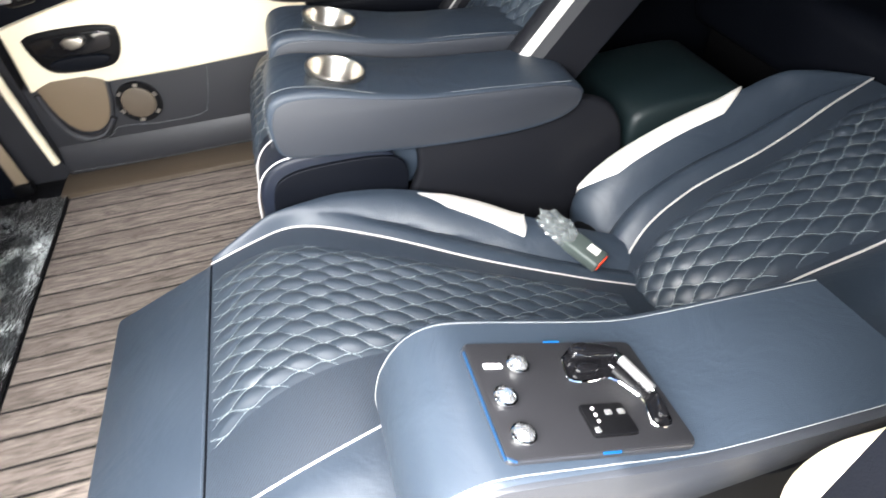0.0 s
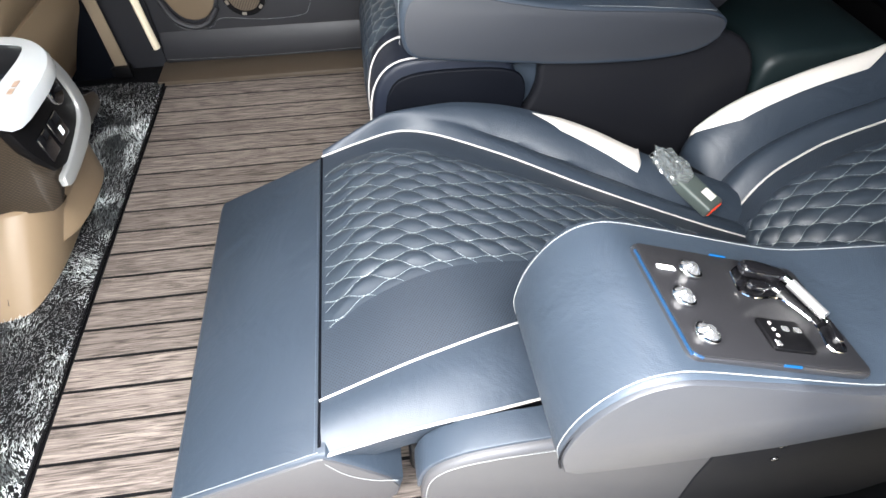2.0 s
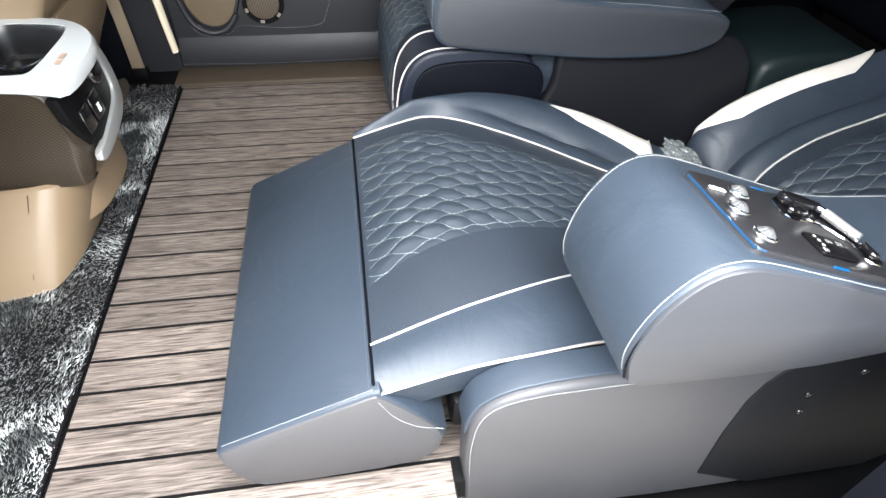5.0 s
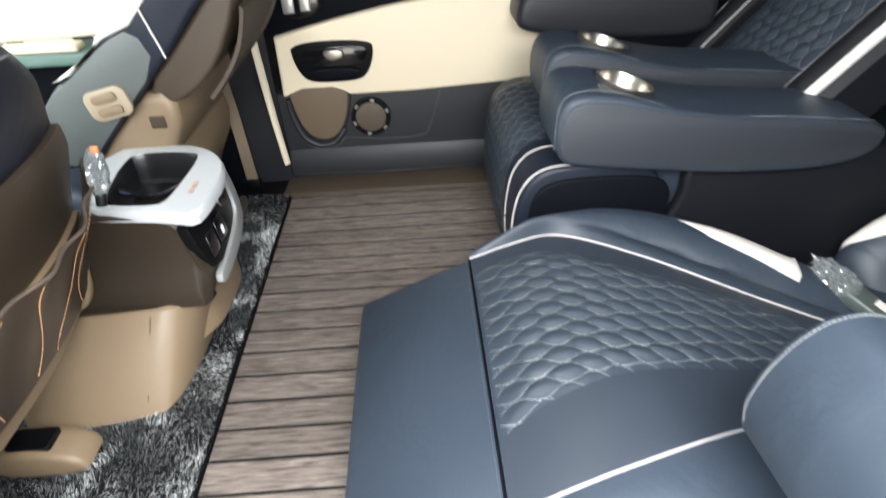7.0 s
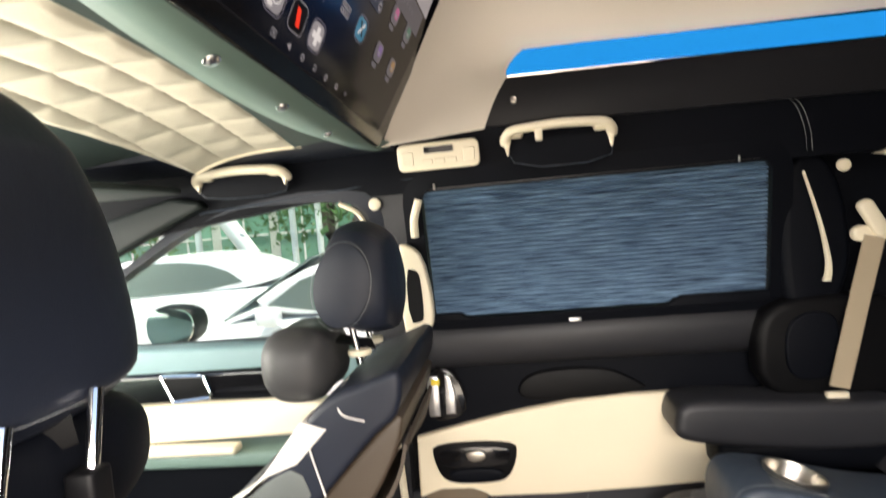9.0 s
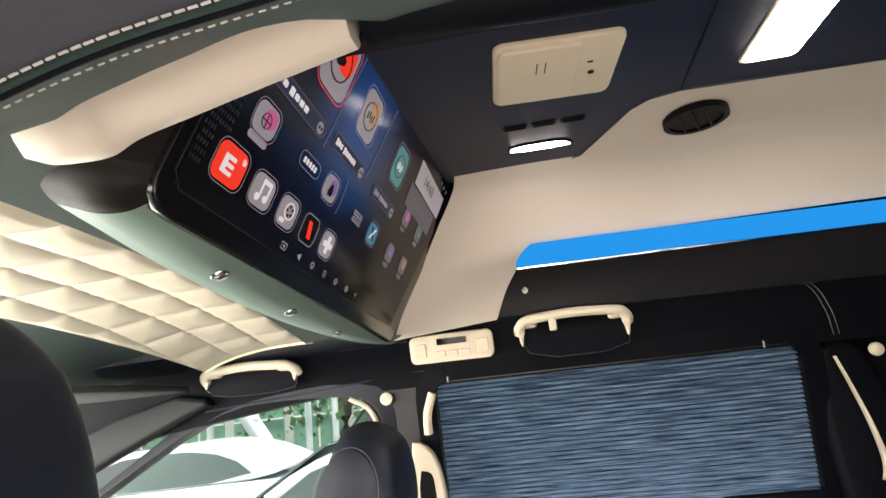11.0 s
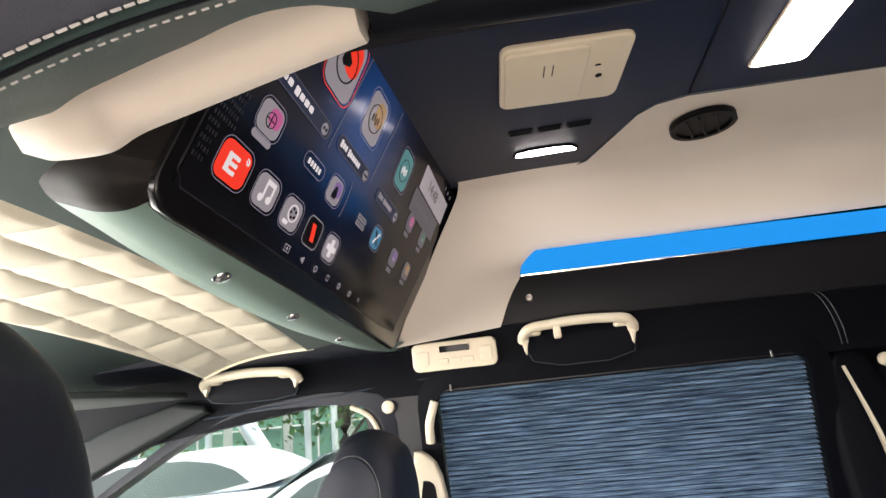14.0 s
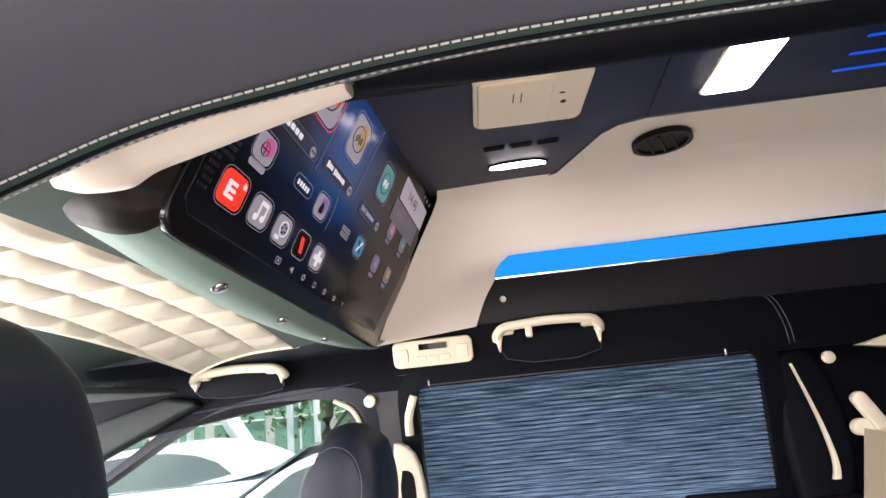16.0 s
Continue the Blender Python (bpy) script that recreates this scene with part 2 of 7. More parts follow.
def prism(outline, lo, hi, axis="y", bevel=0.0, seg=3, bm=None, taper=None):
    """An outline in the plane across axis, drawn out from lo to hi along it, with rounded rims."""
    bm = bm or bmesh.new()

    def at(p, d):
        return {"y": (p[0], d, p[1]), "x": (d, p[0], p[1]), "z": (p[0], p[1], d)}[axis]

    a = [bm.verts.new(at(p, lo)) for p in outline]
    b = [bm.verts.new(at(p, hi)) for p in outline]
    k = len(outline)
    fa, fb = bm.faces.new(a), bm.faces.new(b[::-1])
    for i in range(k):
        bm.faces.new((a[i], a[(i + 1) % k], b[(i + 1) % k], b[i]))
    bmesh.ops.recalc_face_normals(bm, faces=bm.faces[:])
    if bevel:
        es = list(set(fa.edges) | set(fb.edges))
        bmesh.ops.bevel(bm, geom=es, offset=bevel, segments=seg, affect="EDGES", profile=0.5, clamp_overlap=True)
    return bm


def rrect(w, h, r, n=5, cx=0.0, cy=0.0):
    """A rounded rectangle's outline."""
    out = []
    for sx, sy, a0 in ((1, 1, 0), (-1, 1, 90), (-1, -1, 180), (1, -1, 270)):
        for i in range(n + 1):
            a = radians(a0 + 90 * i / n)
            out.append((cx + sx * (w / 2 - r) + r * math.cos(a), cy + sy * (h / 2 - r) + r * math.sin(a)))
    return out


def tube(points, radius, sides=8, bm=None, flat=1.0):
    """A round cord along a line of points."""
    bm = bm or bmesh.new()
    pts = [Vector(p) for p in points]
    rings = []
    up = Vector((0, 0, 1))
    for i, p in enumerate(pts):
        d = (pts[min(i + 1, len(pts) - 1)] - pts[max(i - 1, 0)]).normalized()
        s = d.cross(up)
        s = s.normalized() if s.length > 1e-3 else Vector((1, 0, 0))
        u = s.cross(d).normalized()
        rings.append([bm.verts.new(p + radius * (math.cos(2 * math.pi * k / sides) * s + flat * math.sin(2 * math.pi * k / sides) * u)) for k in range(sides)])
    for a, b in zip(rings, rings[1:]):
        for k in range(sides):
            bm.faces.new((a[k], a[(k + 1) % sides], b[(k + 1) % sides], b[k]))
    bm.faces.new(rings[0][::-1])
    bm.faces.new(rings[-1])
    return bm


def curve(points, n=10):
    """Points along a smooth line through the given ones."""
    p = [Vector(q) for q in points]
    p = [2 * p[0] - p[1], *p, 2 * p[-1] - p[-2]]
    out = []
    for i in range(1, len(p) - 2):
        for k in range(n):
            t = k / n
            a, b, c, d = p[i - 1], p[i], p[i + 1], p[i + 2]
            out.append(0.5 * (2 * b + (c - a) * t + (2 * a - 5 * b + 4 * c - d) * t * t + (3 * b - a - 3 * c + d) * t ** 3))
    return out + [p[-2]]


def stitches(points, parent, size=0.0006, length=0.0036, gap=0.0012, material=None, name="stitching"):
    """A sewn line: short thread ends one after another along a curve."""
    pts = [Vector(p) for p in points]
    bm = bmesh.new()
    run = 0.0
    step = length + gap
    nxt = 0.0
    for a, b in zip(pts, pts[1:]):
        d = b - a
        L = d.length
        if L < 1e-6:
            continue
        d /= L
        while nxt < run + L:
            q = a + d * (nxt - run)
            m = Matrix.Translation(q) @ d.to_track_quat("X", "Z").to_matrix().to_4x4() @ Matrix.Diagonal((length, size * 1.6, size * 1.2, 1))
            bmesh.ops.create_cube(bm, size=1, matrix=m)
            nxt += step
        run += L
    return part(name, bm, material or THREAD, parent, smooth=False)


def sheet(f, nu, nv, thick=0.0, bm=None, quilt=None):
    """A surface f(u, v), u and v from 0 to 1, with thickness to its underside; quilt(u, v) gives its sewing map."""
    bm = bm or bmesh.new()
    lay = bm.loops.layers.uv.new("quilt") if quilt else None
    vs = [[bm.verts.new(f(i / nu, j / nv)) for j in range(nv + 1)] for i in range(nu + 1)]
    faces = []
    for i in range(nu):
        for j in range(nv):
            fc = bm.faces.new((vs[i][j], vs[i + 1][j], vs[i + 1][j + 1], vs[i][j + 1]))
            if lay:
                for lp, (a, b) in zip(fc.loops, ((i, j), (i + 1, j), (i + 1, j + 1), (i, j + 1))):
                    lp[lay].uv = quilt(a / nu, b / nv)
            faces.append(fc)
    if thick:
        low = [[bm.verts.new(Vector(v.co) + Vector(thick)) for v in row] for row in vs]
        for i in range(nu):
            bm.faces.new((vs[i][0], vs[i + 1][0], low[i + 1][0], low[i][0]))
            bm.faces.new((vs[i][nv], vs[i + 1][nv], low[i + 1][nv], low[i][nv]))
        for j in range(nv):
            bm.faces.new((vs[0][j], vs[0][j + 1], low[0][j + 1], low[0][j]))
            bm.faces.new((vs[nu][j], vs[nu][j + 1], low[nu][j + 1], low[nu][j]))
    return bm


def disc(c, r, h, axis="z", n=28, bevel=0.0, bm=None):
    out = [(c[0] + r * math.cos(2 * math.pi * k / n), c[1] + r * math.sin(2 * math.pi * k / n)) for k in range(n)]
    return prism(out, c[2], c[2] + h, axis, bevel, 2, bm)


def ring(c, r0, r1, h, axis="z", n=32):
    """A flat ring of height h; c gives the two plane coordinates and the start along the axis."""
    bm = bmesh.new()

    def at(a, b, d):
        return {"y": (a, d, b), "x": (d, a, b), "z": (a, b, d)}[axis]

    rows = []
    for r, d in ((r0, 0), (r1, 0), (r1, h), (r0, h)):
        rows.append([bm.verts.new(at(c[0] + r * math.cos(2 * math.pi * k / n), c[1] + r * math.sin(2 * math.pi * k / n), c[2] + d)) for k in range(n)])
    for a, b in zip(rows, rows[1:] + rows[:1]):
        for k in range(n):
            bm.faces.new((a[k], a[(k + 1) % n], b[(k + 1) % n], b[k]))
    return bm


def laid(bm, m):
    bmesh.ops.transform(bm, matrix=m, verts=bm.verts[:])
    return bm


def lerp(a, b, t):
    return a + (b - a) * t


def along(table, x):
    """A smooth line through the table's places."""
    k = len(table)
    if x <= table[0][0]:
        return table[0][1]
    if x >= table[-1][0]:
        return table[-1][1]
    i = next(n for n in range(k - 1) if x <= table[n + 1][0])

    def slope(n):
        a, b = table[max(0, n - 1)], table[min(k - 1, n + 1)]
        return (b[1] - a[1]) / (b[0] - a[0])

    (x0, y0), (x1, y1) = table[i], table[i + 1]
    h = x1 - x0
    t = (x - x0) / h
    return (2 * t ** 3 - 3 * t * t + 1) * y0 + (t ** 3 - 2 * t * t + t) * h * slope(i) + (3 * t * t - 2 * t ** 3) * y1 + (t ** 3 - t * t) * h * slope(i + 1)


def pillow(a, b):
    """A flat cushion between sewn lines, with narrow creases."""
    x, y = abs(math.sin(math.pi * a)), abs(math.sin(math.pi * b))
    return 0.55 * (x * y) ** 0.22 + 0.45 * min(x, y) ** 0.6


def puff(a, b, h):
    """The height of one quilted diamond field at sewing place (a, b)."""
    return h * (abs(math.sin(math.pi * a)) * abs(math.sin(math.pi * b))) ** 0.45


# ---- floor, rug and sill ----
PITCH, FIRST = 0.0657, 0.1476
floor = solid("floor", prism([(-1.7, -0.14), (0.60, -0.14), (0.60, 0.045), (2.3, 0.045), (2.3, 1.50), (-1.7, 1.50)], -0.06, -0.0012, "z"), BLACK, "black van floor under the plank covering", "floor", kind="structure")
plank_mesh, short_mesh = [finish(box((0, -PITCH / 2 + 0.0030, -0.0014), (length, PITCH / 2 - 0.0030, 0.0), 0.0006, 1), WOOD) for length in (1.5, 0.594)]
for i in range(-5, 19):
    pl = new("plank", plank_mesh if i > -2 else short_mesh)
    pl.location = (0.004, FIRST + PITCH * (i + 0.5), 0.0)
    pl.parent = floor
sill = solid("door_sill", box((-0.02, FIRST + PITCH * 18 + 0.006, -0.008), (1.5, 1.450, 0.012), 0.004, 2), mat("sill_brown", (0.060, 0.045, 0.031), 0.5, grain=0.0006), "brown wooden sill strip along the far door", "sill", kind="structure")


solid("step_plate", box((0.60, -0.14, -0.24), (2.3, 0.10, -0.22), 0.006, 2), BLACK, "black step plate below the near seat", "step plate", kind="structure")


def rug():
    th = thing("rug", (-0.3, 0.6, 0.0), "dark green and silver shaggy pile rug with black edging", "rug")
    part("backing", box((-0.78, -0.12, -0.006), (-0.006, 1.352, 0.006), 0.002, 1), BLACK, th)
    part("border", tube([(-0.003, y, 0.005) for y in np.linspace(-0.12, 1.35, 30)], 0.0034), BLACK, th, "black sewn edge")
    m = bpy.data.materials.new("shaggy_pile")
    m.use_nodes = True
    n, ln = m.node_tree.nodes, m.node_tree.links
    p = n["Principled BSDF"]
    p.inputs["Roughness"].default_value = 0.55
    p.inputs["Sheen Weight"].default_value = 0.5
    g = n.new("ShaderNodeNewGeometry")
    co, big = n.new("ShaderNodeTexCoord"), n.new("ShaderNodeTexNoise")
    big.inputs["Scale"].default_value, big.inputs["Detail"].default_value, big.inputs["Roughness"].default_value = 11, 3, 0.5
    ln.new(co.outputs["Object"], big.inputs["Vector"])
    r = n.new("ShaderNodeValToRGB")
    r.color_ramp.elements[0].position, r.color_ramp.elements[0].color = 0.465, (0.006, 0.011, 0.012, 1)
    r.color_ramp.elements[1].position, r.color_ramp.elements[1].color = 0.645, (0.70, 0.74, 0.73, 1)
    ad = n.new("ShaderNodeMath")
    ad.operation = "MULTIPLY_ADD"
    ln.new(g.outputs["Random Per Island"], ad.inputs[0])
    ad.inputs[1].default_value = 0.12
    sb = n.new("ShaderNodeMath")
    sb.operation = "SUBTRACT"
    ln.new(big.outputs["Fac"], sb.inputs[0])
    sb.inputs[1].default_value = 0.06
    ln.new(sb.outputs[0], ad.inputs[2])
    # silver tips worn bare along the sewn edge
    sx, worn, both = n.new("ShaderNodeSeparateXYZ"), n.new("ShaderNodeMapRange"), n.new("ShaderNodeMath")
    ln.new(co.outputs["Object"], sx.inputs[0])
    ln.new(sx.outputs[0], worn.inputs["Value"])
    worn.inputs["From Min"].default_value, worn.inputs["From Max"].default_value = -0.05, 0.0
    worn.inputs["To Min"].default_value, worn.inputs["To Max"].default_value = 0.0, 0.10
    ln.new(ad.outputs[0], both.inputs[0])
    ln.new(worn.outputs[0], both.inputs[1])
    ln.new(both.outputs[0], r.inputs["Fac"])
    ln.new(r.outputs[0], p.inputs["Base Color"])
    rng = np.random.default_rng(4)
    k = 80000
    x, y = rng.uniform(-0.6, -0.003, k), rng.uniform(-0.12, 1.35, k)
    # the pile leans in patches
    ph = np.array([noise.noise((a * 7, b * 7, 0.3)) for a, b in zip(x, y)])
    ang = ph * 5 + rng.normal(0, 0.6, k)
    ln_ = rng.uniform(0.005, 0.012, k)
    dx, dy, dz = np.cos(ang) * ln_ * 0.8, np.sin(ang) * ln_ * 0.8, ln_ * rng.uniform(0.35, 1.0, k)
    w = 0.0009
    px, py = -np.sin(ang) * w, np.cos(ang) * w
    v = np.stack([np.stack([x + px, y + py, 0 * x + 0.005], 1), np.stack([x - px, y - py, 0 * x + 0.005], 1), np.stack([x + dx, y + dy, dz + 0.005], 1)], 1).reshape(-1, 3)
    me = bpy.data.meshes.new("pile")
    me.from_pydata(v.tolist(), [], np.arange(3 * k).reshape(-1, 3).tolist())
    me.materials.append(m)
    ob = new("shag", me)
    ob.parent = th
    ob.matrix_parent_inverse = th.matrix_world.inverted()
    tagged(ob, "long green-grey pile", kind="stuff")


rug()

# ---- far side: sliding door, pillars and window ----
DOOR_Y = 1.455
DOOR_TRIM = mat("charcoal_door_trim", (0.0165, 0.0170, 0.0205), 0.5, grain=0.0006, grain_size=700)


def far_door():
    th = thing("sliding_door", (0.5, 1.47, 0.0), "closed sliding door with cream and navy leather trim", "door", kind="structure")
    # outer skin behind all trim
    part("door_skin", box((-0.02, 1.50, -0.1), (1.25, 1.53, 0.76)), BLACK, th)
    part("lower_panel", prism([(x, z) for x, z in [(-0.012, 0.012), (-0.012, 0.285), (1.25, 0.305), (1.25, 0.012)]], DOOR_Y, 1.50, "y", 0.008), DOOR_TRIM, th, "grey-navy lower trim")
    # bulge along the foot of the door
    part("foot_roll", prism(smooth_loop([(1.43, 0.012), (1.452, 0.10), (1.47, 0.12), (1.48, 0.012)], 1), -0.008, 1.25, "x", 0.004), DOOR_TRIM, th)
    cream = [(0.012, 0.277), (0.018, 0.445), (0.09, 0.463), (0.2, 0.487), (0.33, 0.512), (0.46, 0.53), (0.58, 0.539), (0.75, 0.54), (1.0, 0.535), (1.25, 0.53), (1.25, 0.32), (0.85, 0.297), (0.62, 0.283), (0.4, 0.273), (0.2, 0.272)]
    part("cream_panel", prism(cream, 1.443, 1.48, "y", 0.009, 4), CREAM, th, "smooth cream leather panel")
    part("upper_panel", prism([(0.0, 0.44), (0.0, 0.70), (1.25, 0.69), (1.25, 0.44)], 1.468, 1.50, "y", 0.004), NAVY_DARK, th)
    # gloss console between panel and belt line
    part("gloss_insert", prism(smooth_loop([(0.30, 0.535), (0.32, 0.60), (0.42, 0.618), (0.55, 0.612), (0.62, 0.575), (0.66, 0.545), (0.45, 0.53)], 2), 1.452, 1.475, "y", 0.008), BLACK, th)
    part("belt_ledge", prism(smooth_loop([(1.435, 0.755), (1.418, 0.72), (1.43, 0.655), (1.468, 0.63), (1.49, 0.63), (1.49, 0.755)], 2), 0.04, 1.02, "x", 0.004), DOOR_TRIM, th, "soft dark ledge below the window")
    part("label_plate", box((0.455, 1.425, 0.748), (0.487, 1.432, 0.757), 0.002, 2), SILVER, th)
    # pull cup
    cup = smooth_loop([(0.062, 0.432), (0.288, 0.432), (0.292, 0.39), (0.27, 0.335), (0.235, 0.316), (0.115, 0.316), (0.08, 0.335), (0.06, 0.39)], 2)
    bz = part("pull_cup", prism(cup, 1.432, 1.446, "y", 0.005), BLACK, th, "black recessed pull cup")
    inner = smooth_loop([(0.078, 0.420), (0.272, 0.420), (0.274, 0.392), (0.258, 0.362), (0.092, 0.362), (0.076, 0.392)], 2)
    part("cup_recess", prism(inner, 1.428, 1.436, "y", 0.003), GLOSS, bz)
    part("lever", prism(smooth_loop([(0.15, 0.412), (0.21, 0.412), (0.205, 0.385), (0.16, 0.38)], 1), 1.416, 1.430, "y", 0.004), STEEL, bz, "satin release lever")
    part("lip", prism(smooth_loop([(0.095, 0.362), (0.255, 0.362), (0.245, 0.325), (0.11, 0.325)], 2), 1.420, 1.437, "y", 0.006), NAVY_DARK, bz)
    # speaker
    sp = part("speaker", ring((0.262, 0.200, 1.444), 0.046, 0.060, 0.012, "y"), BLACK, th, "round speaker with tan grille")
    part("grille", disc((0.262, 0.200, 1.441), 0.046, 0.014, "y", 32, 0.004), mat("grille_taupe", (0.115, 0.09, 0.066), 0.5, grain=0.0004), sp, "tan ribbed grille")
    ribs = bmesh.new()
    for k in range(-6, 7):
        h = math.sqrt(0.044 ** 2 - (0.0066 * k) ** 2)
        c, d = Vector((0.262 + 0.0066 * k * 0.87, 1.4405, 0.200 - 0.0066 * k * 0.5)), Vector((0.5, 0, 0.87)) * h
        tube([c - d, c + d], 0.0011, 5, ribs)
    part("grille_ribs", ribs, BROWN, sp)
    for k in range(6):
        a = radians(60 * k + 20)
        m = box((-0.006, -0.001, -0.004), (0.006, 0.001, 0.004))
        bmesh.ops.transform(m, matrix=Matrix.Translation((0.262 + 0.053 * math.cos(a), 1.4425, 0.2 + 0.053 * math.sin(a))) @ Matrix.Rotation(-a + math.pi / 2, 4, "Y"), verts=m.verts[:])
        part("tick", m, STEEL, sp)
    # map pocket open at the top, tan inside, with a soft leather rim
    pi = smooth_loop([(0.030, 0.300), (0.205, 0.300), (0.196, 0.235), (0.176, 0.178), (0.150, 0.146), (0.115, 0.136), (0.080, 0.146), (0.052, 0.185), (0.038, 0.240)], 1)
    po = part("map_pocket", prism([(0.115 + (x - 0.115) * 1.10, 0.29 + (z - 0.29) * 1.10) for x, z in pi], 1.4435, 1.457, "y", 0.005), DOOR_TRIM, th)
    part("pocket_lining", prism(pi, 1.4405, 1.446, "y", 0.002), mat("dark_tan_lining", (0.13, 0.095, 0.060), 0.55, grain=0.0004), po, "tan pocket lining")
    part("pocket_rim", tube(curve([(0.026, 1.440, 0.27), (0.032, 1.438, 0.215), (0.054, 1.434, 0.155), (0.085, 1.431, 0.130), (0.115, 1.431, 0.124), (0.148, 1.433, 0.134), (0.182, 1.439, 0.172)], 8), 0.0085, 10), DOOR_TRIM, po)
    stitches(curve([(0.03, 1.45, 0.26), (0.036, 1.45, 0.18), (0.055, 1.45, 0.122), (0.10, 1.45, 0.105), (0.15, 1.45, 0.112), (0.185, 1.45, 0.135), (0.3, 1.45, 0.125), (0.41, 1.45, 0.13), (0.44, 1.45, 0.16), (0.475, 1.45, 0.27)], 12), th)
    stitches(curve([(0.0, 1.428, 0.03), (0.3, 1.428, 0.024), (0.7, 1.428, 0.03)], 14), th)
    return th


far_side = far_door()


def door_arm(th):
    o = smooth_loop([(0.672, 0.50), (0.69, 0.555), (0.76, 0.558), (0.92, 0.548), (1.08, 0.54), (1.19, 0.542), (1.20, 0.50), (1.19, 0.43), (1.0, 0.425), (0.83, 0.44), (0.72, 0.455), (0.68, 0.47)], 2)
    pad = part("armrest_pad", prism(o, 1.30, 1.45, "y", 0.022, 4), DOOR_TRIM, th, "dark grey padded armrest")
    part("bracket", box((0.78, 1.33, 0.36), (1.19, 1.45, 0.44), 0.02, 3), NAVY_DARK, pad)


door_arm(far_side)


def window_line(z):
    """The window leans inwards with height."""
    return lerp(1.445, 1.372, (z - 0.72) / 0.42)


def far_window():
    th = thing("window_1", (0.52, 1.44, 0.76), "sliding door window behind a drawn blue pleated blind", "window", kind="structure")
    # frame: outer border with a real opening
    def rim(name, x0, x1, z0, z1, w, material, r, d0=-0.012, d1=0.05):
        outer, inner = rrect(x1 - x0 + 2 * w, z1 - z0 + 2 * w, r + w, 5, (x0 + x1) / 2, (z0 + z1) / 2), rrect(x1 - x0, z1 - z0, r, 5, (x0 + x1) / 2, (z0 + z1) / 2)
        bm = bmesh.new()
        rows = []
        for o, d in ((outer, d0 + 0.006), (inner, d0), (inner, d1), (outer, d1)):
            rows.append([bm.verts.new((x, window_line(z) + d, z)) for x, z in o])
        k = len(outer)
        for a, b in zip(rows, rows[1:] + rows[:1]):
            for i in range(k):
                bm.faces.new((a[i], a[(i + 1) % k], b[(i + 1) % k], b[i]))
        return part(name, bm, material, th)

    rim("window_frame", 0.10, 0.955, 0.775, 1.125, 0.05, NAVY_DARK, 0.035)
    part("pane", sheet(lambda u, v: (lerp(0.09, 0.965, u), window_line(lerp(0.77, 1.13, v)) + 0.045, lerp(0.77, 1.13, v)), 1, 1, (0, 0.004, 0)), GLASS, th).visible_shadow = False
    # step in the lower frame
    part("lower_step", prism([(0.10, 0.77), (0.10, 0.79), (0.17, 0.79), (0.20, 0.776), (0.70, 0.776), (0.74, 0.797), (0.955, 0.797), (0.955, 0.77)], 1.418, 1.445, "y", 0.003), NAVY_DARK, th)


far_window()


def blind():
    th = thing("pleated_blind", (0.52, 1.40, 1.12), "drawn navy blue pleated sun blind, streaked weave", "blind")
    m = bpy.data.materials.new("blue_streaked_weave")
    m.use_nodes = True
    n, ln = m.node_tree.nodes, m.node_tree.links
    p, out = n["Principled BSDF"], n["Material Output"]
    co, mp, a = n.new("ShaderNodeTexCoord"), n.new("ShaderNodeMapping"), n.new("ShaderNodeTexNoise")
    mp.inputs["Scale"].default_value = (6, 6, 230)
    a.inputs["Scale"].default_value, a.inputs["Detail"].default_value = 2.0, 7
    ln.new(co.outputs["Object"], mp.inputs["Vector"])
    ln.new(mp.outputs[0], a.inputs["Vector"])
    r = n.new("ShaderNodeValToRGB")
    r.color_ramp.elements[0].position, r.color_ramp.elements[0].color = 0.36, (0.020, 0.050, 0.105, 1)
    r.color_ramp.elements[1].position, r.color_ramp.elements[1].color = 0.66, (0.30, 0.48, 0.68, 1)
    ln.new(a.outputs["Fac"], r.inputs["Fac"])
    ln.new(r.outputs[0], p.inputs["Base Color"])
    p.inputs["Roughness"].default_value = 0.8
    t, mx = n.new("ShaderNodeBsdfTranslucent"), n.new("ShaderNodeMixShader")
    ln.new(r.outputs[0], t.inputs["Color"])
    mx.inputs[0].default_value = 0.25
    ln.new(p.outputs[0], mx.inputs[1])
    ln.new(t.outputs[0], mx.inputs[2])
    ln.new(mx.outputs[0], out.inputs["Surface"])
    k = 31
    z0, z1 = 0.778, 1.118

    def f(u, v):
        i = round(u * k * 3)
        z = z1 - (z1 - z0) / k * (i // 3 + (0.0, 0.64, 0.82)[i % 3])
        return (lerp(0.104, 0.952, v), window_line(z) + 0.010 + (0.000, -0.010, 0.018)[i % 3], z)

    part("pleats", sheet(f, k * 3, 1), m, th, smooth=False)
    part("head_rail", tube([(0.095, 1.372, 1.126), (0.955, 1.372, 1.128)], 0.006), mat("dark_metal_rail", (0.09, 0.09, 0.095), 0.3, metal=0.7), th, "dark metal head rail")
    for x in (0.135, 0.875):
        part("hook", box((x, 1.358, 1.120), (x + 0.005, 1.366, 1.136), 0.0015, 1), STEEL, th)


blind()


